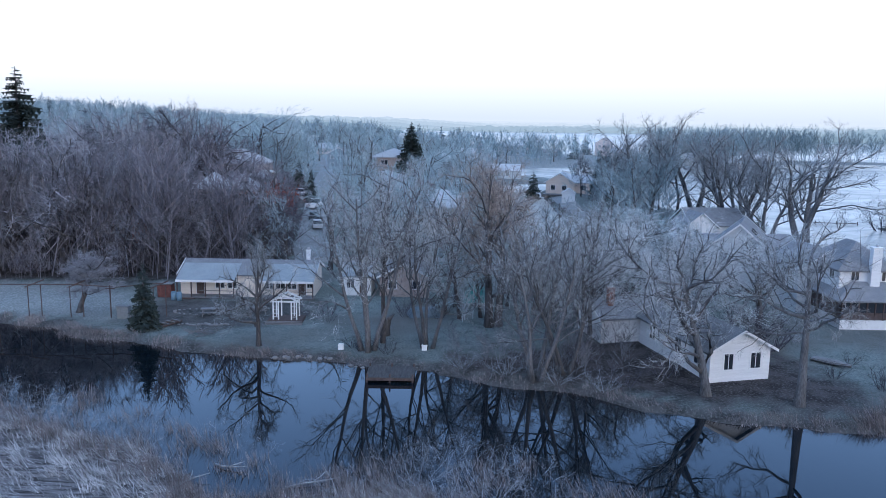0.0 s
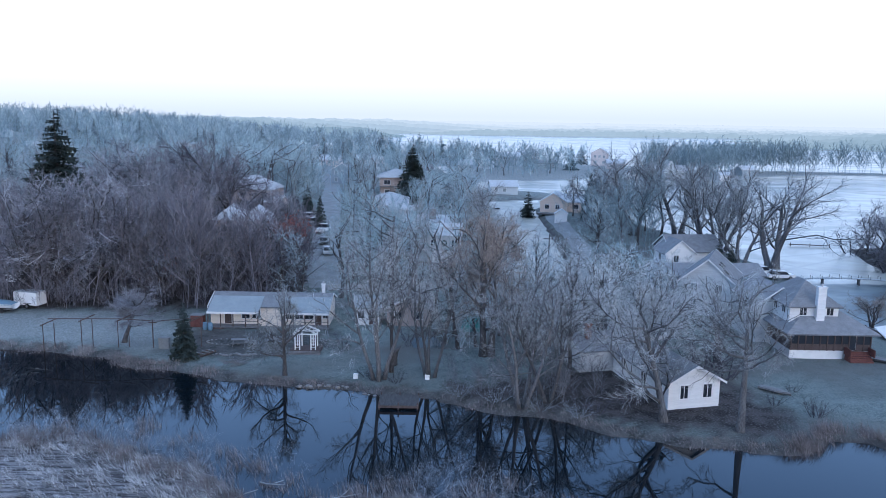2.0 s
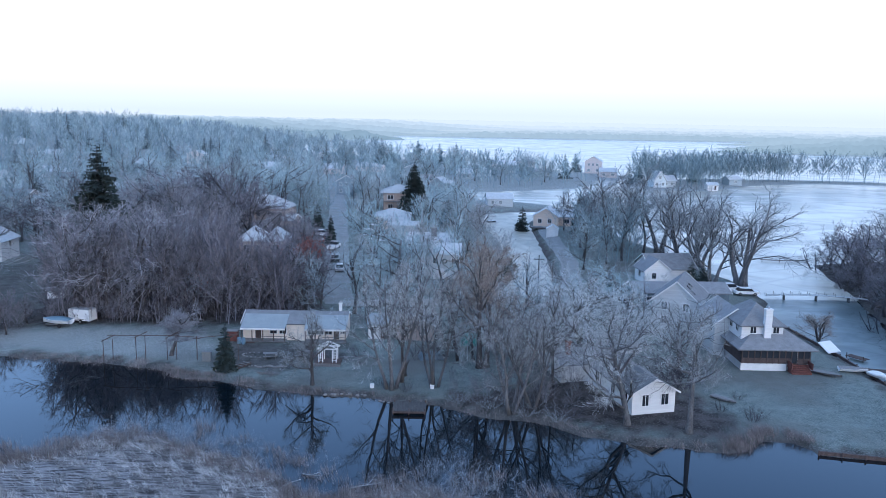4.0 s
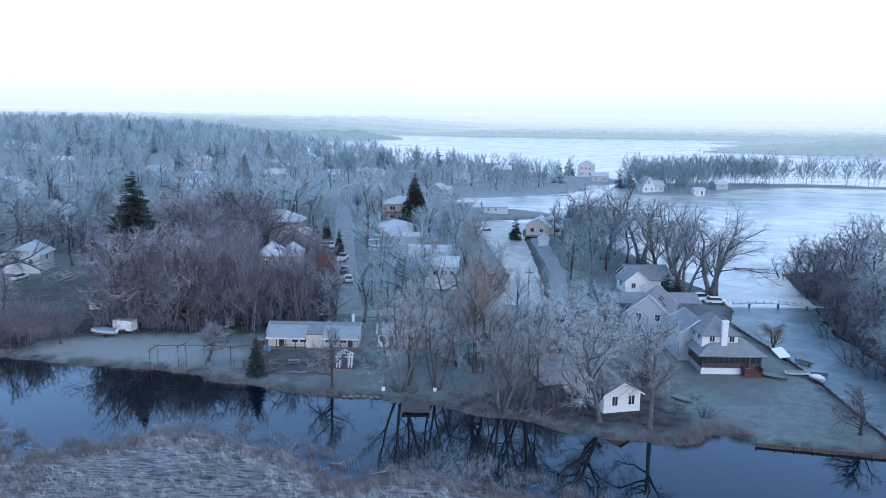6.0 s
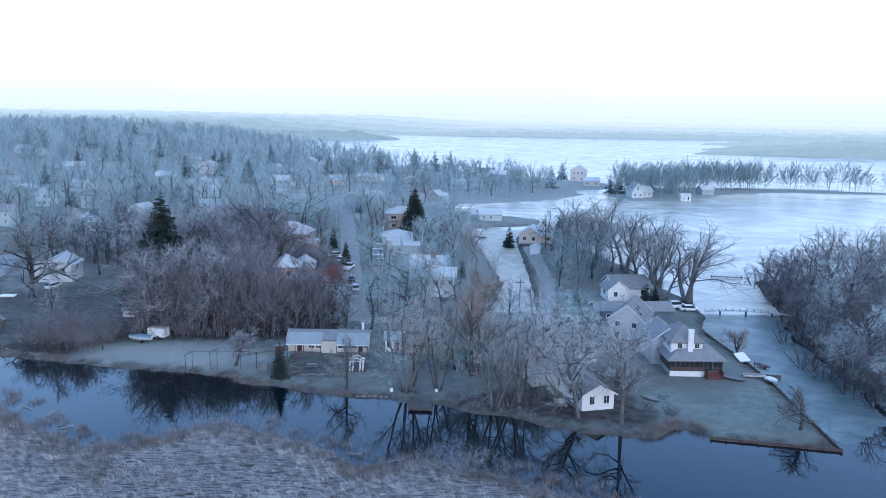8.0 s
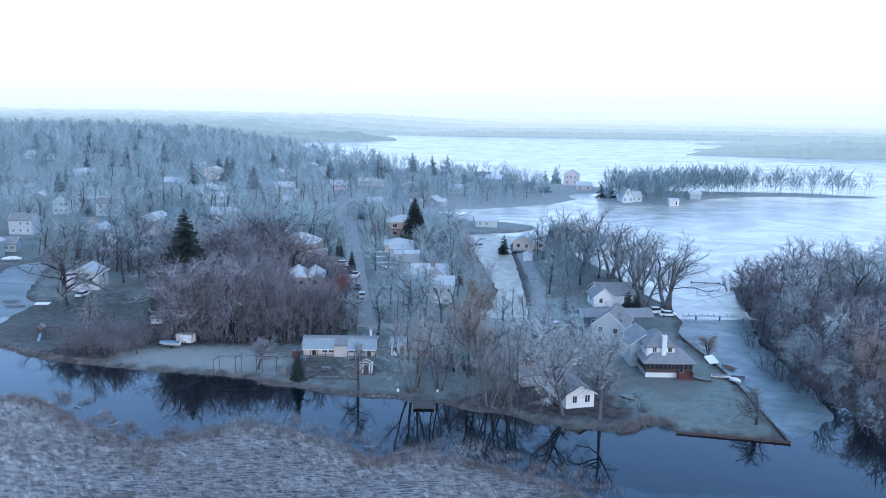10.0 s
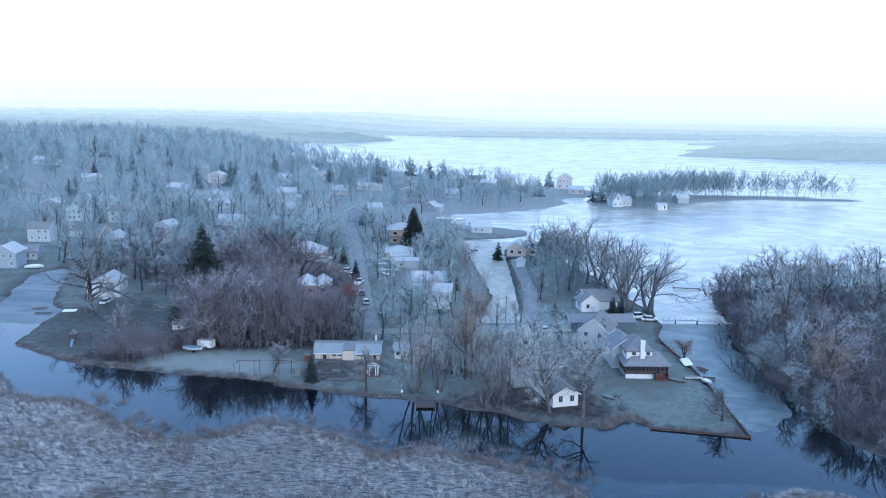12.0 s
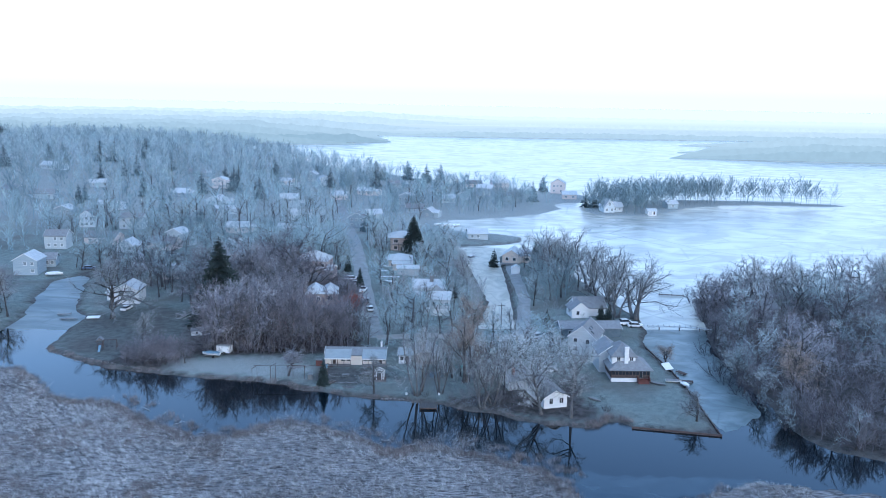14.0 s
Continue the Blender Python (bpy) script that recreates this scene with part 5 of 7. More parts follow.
plant("spruce", 58.6, 161.5, 6.0, 20, 1, 1.6, "rounded dark evergreen beside the garage")
plant("spruce", 61.5, 163.0, 5.5, 80, 1, 1.6, "rounded dark evergreen beside the garage")
plant("spruce", 12.5, 187.5, 6.5, 90, 1)
plant("spruce", 14.6, 189.5, 5.5, 10, 1)
plant("spruce", 32.5, 244.0, 8.5, 10, 1, 1.4, "broad dark pine beside the peach house")
plant("slim", 44.0, 236.0, 12.0, 0, 0)
plant("spruce", 47.5, 230.0, 13.0, 0, 0, 0.9)
for k, (x, y, h) in enumerate(((-24, 311, 11), (-21, 313, 9), (-31.8, 507, 13), (-53.3, 504, 15), (-246.5, 548, 18), (-238, 556, 16), (-227.8, 598, 18), (-282.7, 542, 13), (-121.8, 452, 16), (-98.7, 421, 14), (16.8, 557, 15),
                               (5.5, 547, 15), (-9.4, 562, 16), (-34.9, 558, 16), (-28, 552, 14), (-110, 330, 9), (-145, 305, 8), (-48, 288, 8), (90, 500, 12), (-66, 256, 13), (110, 420, 11), (128, 455, 10), (135, 445, 11), (122, 440, 12), (144, 440, 10), (106, 425, 12), (-400, 700, 20), (10, 240, 8))):
    plant("farspruce", x, y, h, 50 * k, k % 3, 1.4)

GROVE_LABELS = {"mid": "bare deciduous tree in a dense grove", "middark": "dark bare tree in a dense grove", "midslim": "slender bare tree in a dense grove", "midpale": "hoarfrosted bare tree in a grove, tinted with painted haze"}
rng = random.Random(5)


def scatter(n, area, kinds, low, high, group, gap, taken):
    """Plants n trees in an area, none nearer than gap to another."""
    x0, x1 = min(p[0] for p in area), max(p[0] for p in area)
    y0, y1 = min(p[1] for p in area), max(p[1] for p in area)
    done = tries = 0
    while done < n and tries < n * 40:
        tries += 1
        x, y = rng.uniform(x0, x1), rng.uniform(y0, y1)
        if not inside(area, np.array([x]), np.array([y]))[0] or any((x - a) ** 2 + (y - b) ** 2 < max(gap, r) ** 2 for a, b, r in taken):
            continue
        taken.append((x, y, gap))
        kind = rng.choice(kinds)
        plant(kind, x, y, rng.uniform(low, high), rng.uniform(0, 360), rng.randrange(3), rng.uniform(0.9, 1.15), GROVE_LABELS.get(kind, ""), group)
        done += 1


TAKEN = [(ob.matrix_basis.translation.x, ob.matrix_basis.translation.y, 6.5) for ob in scene.objects if ob.name.startswith(("house", "garage")) and not ob.parent]
TAKEN += [(-9.5 - 0.135 * (y - 143), y, 4.5) for y in range(143, 300, 4)] + [(33 + 0.06 * (y - 150), y, 4.0) for y in range(146, 262, 4)]
TAKEN += [(7.5, 161, 5), (8.5, 155, 4), (-6, 243, 5), (-4, 216, 5), (-3, 209, 4), (91, 102, 6.5), (88, 97, 4.5), (-59, 136, 6), (-59.5, 141, 5.5), (-26.5, 157, 6), (-25, 151, 4.5), (-50.5, 155, 5), (-49.5, 150, 4), (-34, 196, 6), (-32.5, 179, 5)]
scatter(20, [(-31, 131), (-14, 134), (-13, 152), (-19, 178), (-31, 178)], ("grove", "grove", "maroon", "middark"), 8, 13.5, "trees of the western grove", 3.6, TAKEN)
scatter(50, [(-52, 130), (-33, 131), (-32, 160), (-30, 186), (-45, 195), (-68, 180), (-64, 156), (-54, 146)], ("grove", "grove", "maroon", "middark", "grove"), 13.5, 19.5, "trees of the western grove", 3.4, TAKEN)
scatter(26, [(-66, 180), (-46, 188), (-24, 200), (-22, 232), (-50, 246), (-76, 225)], ("mid", "midslim", "midpale"), 12, 18, "trees of the western grove", 5.0, TAKEN)
scatter(24, [(80.8, 96), (81.5, 79), (86, 73.5), (95, 69.5), (112, 65), (113, 70), (96, 75), (88, 83), (85, 97), (86, 120), (90, 146), (84, 139), (79.5, 120)], ("grove", "mid", "middark"), 6.5, 10, "low trees leaning over the eastern bank", 3.2, TAKEN)
scatter(64, [(86, 96), (86, 78), (97, 71), (130, 62), (150, 62), (160, 205), (150, 204), (120, 197), (98, 190), (92, 160), (87, 140), (84, 120)], ("mid", "grove", "mid", "midslim", "maroon"), 12, 19, "trees of the eastern wood", 4.0, TAKEN)
scatter(8, [(102, 178), (112, 190), (170, 202), (175, 188), (130, 170)], ("oak",), 15, 18.5, "trees of the eastern wood", 8.0, TAKEN)
scatter(16, [(40, 180), (64, 205), (58, 238), (50, 266), (44, 262), (41, 215)], ("mid", "midslim", "middark"), 11, 18, "lakeside trees", 5.0, TAKEN)
scatter(24, [(-102, 186), (-70, 168), (-68, 198), (-90, 226), (-112, 218)], ("grove", "mid", "middark"), 11, 17, "trees behind the western lawn", 4.5, TAKEN)
scatter(26, [(-14, 152), (12, 150), (18, 160), (20, 240), (14, 285), (-18, 290), (-22, 250), (-12, 190)], ("midpale", "mid", "mid"), 10, 15, "street trees", 5.0, TAKEN)
scatter(78, [(-100, 205), (-75, 228), (-52, 250), (-32, 300), (-44, 345), (-130, 345), (-175, 300), (-135, 230)], ("mid", "mid", "midslim", "midpale"), 11, 17, "street trees", 5.0, TAKEN)
scatter(34, [(-190, 345), (-44, 345), (-20, 335), (6, 362), (50, 382), (80, 425), (-20, 470), (-190, 440)], ("mid", "mid", "midslim"), 11, 17, "trees among the far homes", 7.0, TAKEN)
scatter(9, [(-12, 130), (8, 132), (14, 148), (-7, 150)], ("mid", "midslim", "midpale"), 11, 15, "garden trees", 4.5, TAKEN)
scatter(22, [(9, 112), (26, 112), (40, 124), (42, 140), (12, 140)], ("midpale", "mid", "midpale"), 7, 11, "garden trees", 3.6, TAKEN)
for k, (x, y, h) in enumerate(((-72, 121.5, 6), (-68, 122.5, 6.8), (-72, 126.5, 5.5), (-64, 124, 6.5), (-66.5, 119.2, 4.6), (-61.5, 119.5, 4.8), (-60, 124, 5.8), (-57, 121, 4.2), (-57.5, 128, 5.0))):
    plant("grove" if k % 2 else "maroon", x, y, h, 67 * k, k, 1.35, "low tangled purplish shrub on the canal bank", "shrubs along the western bank")
for k, (x, y, h) in enumerate(((92, 166, 10), (95, 176, 11.5), (98.5, 186, 11), (101, 178, 12), (90.5, 157, 8.5), (97, 166, 10.5), (106, 190, 11.5), (88.5, 149, 7.5))):
    plant("maroon", x, y, h, 57 * k, k, 1.1, "", "purplish trees on the tip of the eastern wood")
for k, (x, y, h) in enumerate(((-50, 133, 16), (-46, 131.5, 17), (-42, 134.5, 19), (-37, 132, 18), (-32.5, 133, 16), (-27, 133, 10.5), (-20.5, 136, 11), (-16, 138, 12))):
    plant("grove" if k % 3 else "middark", x, y, h, 73 * k, k, 1.05, "bare tree at the front edge of a dense grove", "trees of the western grove")
for k, (x, y, h) in enumerate(((-71, 119, 3.2), (-67, 120.5, 3.6), (-63, 118, 2.4), (-66, 122, 2.8), (-72, 124, 3.0), (-55, 131, 3.5),
                               (-50, 133.5, 3.6), (-44, 131, 3.2), (-38, 131, 3.4), (-32, 131, 3.2), (-26, 132, 3.4), (-20, 134, 3.4), (24, 92, 2.2), (27.5, 94.5, 2.6), (38, 104, 4.5), (39.2, 107, 5.0), (37.8, 101, 4.2), (40, 103, 3.6), (21.5, 98, 2.4),
                               (12, 118, 3), (8, 118, 2.4), (5, 115, 2.6), (45, 92, 1.8), (42, 95, 1.6), (86, 76, 3.5), (89, 73, 3.6), (94, 70.5, 3.8), (100, 69, 3.6), (106, 68, 4.0), (82.5, 84, 5.0), (81.5, 91, 5.4), (81, 98, 5.0), (82.5, 78, 4.6), (80, 104, 5.2), (79, 111, 5.5), (78.8, 118, 5.6), (80, 126, 5.4), (82, 134, 5.6), (84, 141, 5.4), (83, 108, 6), (83, 116, 6.5), (85, 129, 6), (112, 66.5, 3.8), (120, 64, 4), (88, 148, 3.6), (93, 168, 5), (96, 182, 6), (97, 190, 6.5), (101, 194, 6))):
    if x < 80 or k % 2:
        plant("thicket", x, y, h, 47 * k, k, 1.2)
for k, (x, y, h) in enumerate(((-4.2, 111.5, 1.7), (-3.0, 113.5, 1.9), (-2.4, 110.4, 1.4), (-10.4, 116.2, 1.2), (5.2, 112.6, 1.5), (8.8, 112.4, 1.8), (9.4, 114.6, 1.6), (23.6, 105.9, 2.6), (25.6, 104.0, 2.2), (20.8, 107.6, 2.4), (2.0, 100.4, 1.8), (4.4, 99.6, 1.6), (1.0, 101.8, 1.5), (44.6, 92.0, 2.0), (45.4, 99.0, 1.4), (64.6, 92.0, 2.2), (64.8, 95.5, 2.4))):
    plant("thicket", x, y, h, 83 * k, k, 1.3, "small brown leafless garden shrub", "garden shrubs")
for k, (x, y, h) in enumerate(((-24, 83.6, 2.6), (-30, 80.2, 2.0), (-19, 83.0, 2.4), (-27, 82.4, 2.2), (7.5, 73.4, 2.6), (11.5, 71.8, 2.6), (4, 72.2, 2.2), (-58, 89.5, 2.0), (-66, 94.5, 2.0), (-76, 96, 2.0), (-85, 104, 2.4), (15.5, 69.8, 2.2), (-10, 78.2, 1.8), (-38, 77, 1.8),
                               (11, 96.2, 2.2), (14.5, 94.4, 2.2), (18.6, 92.6, 2.4), (22, 90.9, 1.8), (-96, 114, 2.2), (-101, 115, 2.4), (46, 112, 2.4), (43, 106, 2.2), (34, 121, 3), (26, 118, 2.8), (9.5, 71.0, 2.4), (19, 67.2, 1.8), (62, 132, 2), (11.8, 77.4, 2.4), (14.4, 76.0, 2.4), (9.0, 78.4, 2.2), (6.4, 78.6, 1.9), (12.6, 74.8, 2.6), (15.6, 74.2, 2.2), (4.0, 75.4, 1.7), (8.2, 76.0, 2.4), (17.4, 72.6, 2.0), (-5.0, 82.4, 1.9), (-10.6, 82.2, 2.2), (-13.2, 83.2, 1.9), (-15.8, 82.4, 2.2), (-21.6, 87.8, 1.9), (-26.6, 86.2, 2.4), (-11.8, 84.4, 1.6), (-24.4, 88.6, 2.2), (-2.6, 79.6, 1.6), (10.4, 80.4, 1.8), (-30.5, 84.0, 1.8), (-19.4, 86.0, 2.0))):
    plant("frostbush", x, y, h, 61 * k, k, 1.25)
scatter(30, [(-330, 260), (-150, 250), (-60, 300), (-30, 380), (60, 400), (80, 430), (70, 500), (-60, 580), (-150, 640), (-330, 600)], ("farspruce",), 9, 17, "evergreens among the village homes", 9.0, TAKEN)
for kind in PROTO:
    for root in PROTO[kind]:
        if root not in USED:
            for ob in (*root.children_recursive, root):
                bpy.data.objects.remove(ob)
        elif "tall" in root:
            del root["tall"]

# clinging russet oak leaves on a few trees of the grove
for k, (x, y, z, r) in enumerate(((-19.5, 151, 7.0, 3.2), (-22, 147, 5.6, 2.6), (-17.5, 158, 7.5, 2.6), (-34, 140, 5.2, 2.2))):
    g = Geo()
    lr = random.Random(900 + k)
    for i in range(1300):
        c = Vector((lr.gauss(0, 1), lr.gauss(0, 1), lr.gauss(0, 0.8))) * r * 0.5
        d1, d2 = (Vector((lr.gauss(0, 1), lr.gauss(0, 1), lr.gauss(0, 1))).normalized() * 0.19 for _ in range(2))
        n = len(g.v)
        g.v.extend([tuple(c - d1), tuple(c + d2), tuple(c + d1), tuple(c - d2)])
        g.f.append((n, n + 1, n + 2, n + 3))
    base = ground_z(x, y)
    oak = empty("oak_tree", pose(x, y, base), "young oak still holding its russet dead leaves", "tree", "trees of the western grove")
    t = Geo()
    t.tube([Vector((0, 0, -0.3)), Vector((0.1, 0, z - base)), Vector((0.2, 0.1, z - base + r * 0.7))], [0.16, 0.1, 0.03], 6)
    for i in range(14):
        a = lr.uniform(0, 6.28)
        q = Vector((0.1, 0, (z - base) * lr.uniform(0.6, 1.1)))
        t.tube([q, q + Vector((math.cos(a), math.sin(a), 0.5)) * r * 0.7], [0.05, 0.015], 4)
    part("trunk", t, M_BARK, oak, smooth=True)
    part("crown", g, M_OAKLEAF, oak, "russet dead leaves", m=pose(0, 0, z - base))


# ---------------------------------------------------------------- far woods: trees past counting, joined
def far_kinds(arms, twigs, w):
    """Small bare trees as arrays of points, three corners a twig."""
    out = []
    for s in range(6):
        r = random.Random(300 + s)
        tri = []

        def stick(p, d, ln, w):
            side = d.cross(Vector((r.gauss(0, 1), r.gauss(0, 1), r.gauss(0, 1)))).normalized() * w
            tri.extend([tuple(p - side), tuple(p + side), tuple(p + d * ln)])

        lean = Vector((r.gauss(0, 0.08), r.gauss(0, 0.08), 1)).normalized()
        stick(Vector((0, 0, 0)), lean, 9.5, w * 2.2)
        for i in range(arms):
            u = (i + r.random()) / arms
            z = 1.6 + 5.6 * u
            a = r.uniform(0, 6.28)
            rise = r.uniform(0.55, 1.3) + 0.9 * u
            d = Vector((math.cos(a), math.sin(a), rise)).normalized()
            ln = r.uniform(3.2, 4.8) * (1 - 0.35 * u)
            p = lean * z
            stick(p, d, ln, w * 1.5)
            for j in range(twigs):
                t = r.uniform(0.25, 1.0)
                e = (d + Vector((r.gauss(0, 0.5), r.gauss(0, 0.5), r.gauss(0.2, 0.4)))).normalized()
                stick(p + d * ln * t, e, r.uniform(0.7, 1.9) * (1.15 - 0.5 * t), w)
        out.append(np.array(tri))
    return out


FAR_KINDS = far_kinds(12, 14, 0.045), far_kinds(14, 17, 0.026)


def far_wood(name, area, n, low, high, material, label, seed, avoid=(), fine=0, shore=1.5):
    r = np.random.default_rng(seed)
    xs, ys = np.array([p[0] for p in area]), np.array([p[1] for p in area])
    px = r.uniform(xs.min(), xs.max(), n * 4)
    py = r.uniform(ys.min(), ys.max(), n * 4)
    ok = inside(area, px, py) & (np.maximum.reduce([shore_distance(p, px, py) for p in LANDS]) > shore)
    for a, b, rad in avoid:
        ok &= (px - a) ** 2 + (py - b) ** 2 > rad * rad
    px, py = px[ok][:n], py[ok][:n]
    pz = heights(px, py)
    vs = []
    for i in range(len(px)):
        k = FAR_KINDS[fine][i % 6]
        s = r.uniform(low, high) / 10
        c, sn = math.cos(i * 2.4), math.sin(i * 2.4)
        q = k * s
        vs.append(np.stack([q[:, 0] * c - q[:, 1] * sn + px[i], q[:, 0] * sn + q[:, 1] * c + py[i], q[:, 2] + pz[i] - 0.2], 1))
    v = np.concatenate(vs)
    me = bpy.data.meshes.new(name)
    me.from_pydata(v.tolist(), [], np.arange(len(v)).reshape(-1, 3).tolist())
    me.materials.append(material)
    return tagged(new(name, me), label, "woods", kind="stuff")


HOMES = [(ob.matrix_basis.translation.x, ob.matrix_basis.translation.y, 7.0) for ob in scene.objects if ob.name.startswith(("house", "garage")) and not ob.parent]
GROVE = [(-58, 127), (-24, 130), (-13, 134), (-13, 152), (-21, 185), (-45, 195), (-68, 180), (-64, 150)]
HOMES += [(-60.4, 142, 5.0), (-59.5, 136, 5.0), (-59, 130, 4.0), (-26.5, 157, 6), (-25, 150, 4)]
HOMES += [(x, y - 9, 5.0) for x, y, _ in HOMES] + [(5, 160, 6), (9, 163, 5), (-6, 244, 6), (-5, 218, 6), (-3, 212, 5)]
STREET = [(-23 - 0.135 * (y - 243), y, 5.0) for y in range(243, 360, 6)]
far_wood("far_woods", [(-400, 225), (-160, 235), (-135, 300), (-50, 340), (-20, 330), (8, 360), (45, 380), (85, 425), (90, 500), (20, 555), (-40, 615), (-110, 715), (-190, 860), (-420, 880)], 850, 9, 16, M_TWIG_FAR, "bare woods among the village homes, grey with frost and painted haze", 1, HOMES + STREET)
# Haze is painted here by a paler twig tone for the farther woods.
far_wood("far_woods", [(-420, 470), (-120, 480), (-20, 520), (-40, 612), (-110, 712), (-190, 858), (-420, 880)], 750, 11, 18, M_TWIG_HAZE, "bare woods far behind the village, paled as painted haze", 22, HOMES)
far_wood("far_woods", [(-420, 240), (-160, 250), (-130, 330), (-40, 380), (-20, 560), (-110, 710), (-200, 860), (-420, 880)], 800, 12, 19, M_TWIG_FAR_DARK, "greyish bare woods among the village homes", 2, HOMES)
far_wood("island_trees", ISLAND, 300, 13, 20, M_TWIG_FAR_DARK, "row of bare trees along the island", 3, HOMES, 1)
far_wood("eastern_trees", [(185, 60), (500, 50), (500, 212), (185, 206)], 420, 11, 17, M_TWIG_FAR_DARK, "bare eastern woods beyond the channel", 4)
far_wood("underwood", WOODS[1][:4] + [(190, 55), (190, 206)] + WOODS[1][6:], 400, 6, 12, M_TWIG_BROWN, "tangled purplish underwood of the eastern wood", 5, HOMES, 1)
far_wood("eastern_trees", [(87, 80), (98, 72), (150, 62), (185, 60), (185, 200), (120, 196), (99, 188), (93, 160), (84, 120)], 200, 7, 12, M_TWIG_BROWN, "purplish bare trees crowding the eastern wood", 21, HOMES + [(91, 102, 6), (87, 96, 4)], 1)
far_wood("underwood", [(9, 97.8), (14, 95.2), (21.5, 93), (27, 96), (25, 107), (10, 105)], 75, 1.6, 4.0, M_TWIG_GROVE, "low frosted brush along the canal bank", 31, HOMES, 1)
far_wood("underwood", GROVE, 210, 5, 11, M_TWIG_BROWN, "tangled purplish underwood of the western grove", 6, HOMES, 1)
far_wood("underwood", [(-51, 137), (-33, 138), (-33, 158), (-38, 168), (-40, 190), (-56, 188), (-60, 165), (-52, 150)], 110, 11, 17, M_TWIG_GROVE, "dense bare trees inside the western grove", 26, HOMES, 1)
far_wood("underwood", GROVE, 220, 3, 8, M_TWIG_DARK, "low dark brush under the western grove", 16, HOMES, 1)
far_wood("underwood", [(-66, 180), (-24, 200), (-22, 250), (-60, 300), (-130, 300), (-130, 240), (-100, 205)], 240, 8, 15, M_TWIG_FAR_DARK, "frosted saplings and brush between the homes, tinted with painted haze", 7, HOMES, 1)
far_wood("underwood", [(9, 108), (24, 108), (42, 118), (44, 142), (10, 142)], 90, 3, 7, M_TWIG_PALE, "frosted brush between the gardens", 8, HOMES, 1)
far_wood("underwood", [(-330, 235), (-150, 235), (-125, 300), (-45, 345), (-20, 330), (40, 385), (85, 430), (80, 500), (-40, 600), (-330, 700)], 500, 3, 6, M_TWIG_FAR, "frosted brush and hedges between far homes, tinted with painted haze", 17, HOMES)
far_wood("underwood", [(19.5, 158), (24.5, 186), (21.5, 227), (17, 280), (12, 280), (17, 226), (19.5, 186), (15, 158)], 70, 4, 9, M_TWIG_LAKE, "bare shrubs along the canal bank", 57, HOMES, 1)
far_wood("underwood", [(34, 158), (36, 197), (36.8, 255), (34.5, 255), (33, 197), (31, 158)], 26, 3, 5.5, M_TWIG_LAKE, "bare shrubs between lane and canal", 58, (), 1)
far_wood("underwood", [(41, 150), (64, 150), (68, 190), (60, 232), (44, 262), (41, 215)], 60, 3, 8, M_TWIG_LAKE, "bare garden shrubs by the lakeside houses", 59, HOMES, 1)
STREETS = [(-9.5 - 0.135 * (y - 143), y, 4.0) for y in range(143, 300, 4)]
far_wood("village_trees", [(-12, 150), (15, 152), (19, 285), (-24, 330), (-60, 300), (-28, 250), (-16, 200)], 75, 8, 13, M_TWIG_FAR, "bare trees between the village homes, grey with frost and painted haze", 51, HOMES + STREETS, 1)
far_wood("village_trees", [(42, 178), (62, 200), (58, 236), (46, 262), (41, 240), (42, 200)], 36, 9, 15, M_TWIG_FAR_DARK, "bare lakeside trees behind the lane", 52, HOMES, 1)
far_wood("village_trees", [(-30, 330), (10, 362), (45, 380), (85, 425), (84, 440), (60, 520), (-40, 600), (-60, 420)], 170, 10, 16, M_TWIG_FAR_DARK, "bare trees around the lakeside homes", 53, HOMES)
far_wood("underwood", [(-60, 127), (-24, 129), (-16, 133), (-18, 140), (-58, 140)], 80, 12, 19, M_TWIG_BROWN, "purplish trees crowding the front of the western grove", 54, HOMES, 1)
far_wood("underwood", [(-58, 125.5), (-24, 128.5), (-14, 132), (-16, 136), (-58, 133)], 120, 2, 5, M_TWIG_BROWN, "low purplish brush at the edge of the grove", 60, HOMES, 1)
far_wood("underwood", [(-73, 118), (-58, 116), (-55, 124), (-60, 129), (-70, 127)], 75, 3.2, 7.5, M_TWIG_BROWN, "tangled purplish shrubs on the western bank", 55, (), 1)
far_wood("underwood", [(84.5, 101), (83.6, 80), (87, 73), (95, 69), (130, 58.5), (132, 64), (98, 75), (90, 84), (88, 100), (90, 140), (96, 168), (90, 158), (85.5, 138), (83.8, 118)], 260, 3.5, 8.5, M_TWIG_BROWN, "purplish brush overhanging the eastern bank", 56, [(91, 102, 4), (87, 96, 3)], 1, 0.2)
far_wood("underwood", [(-14, 150), (18, 150), (20, 285), (-20, 292)], 110, 4, 9, M_TWIG, "bare garden shrubs along the street", 9, HOMES + STREETS)


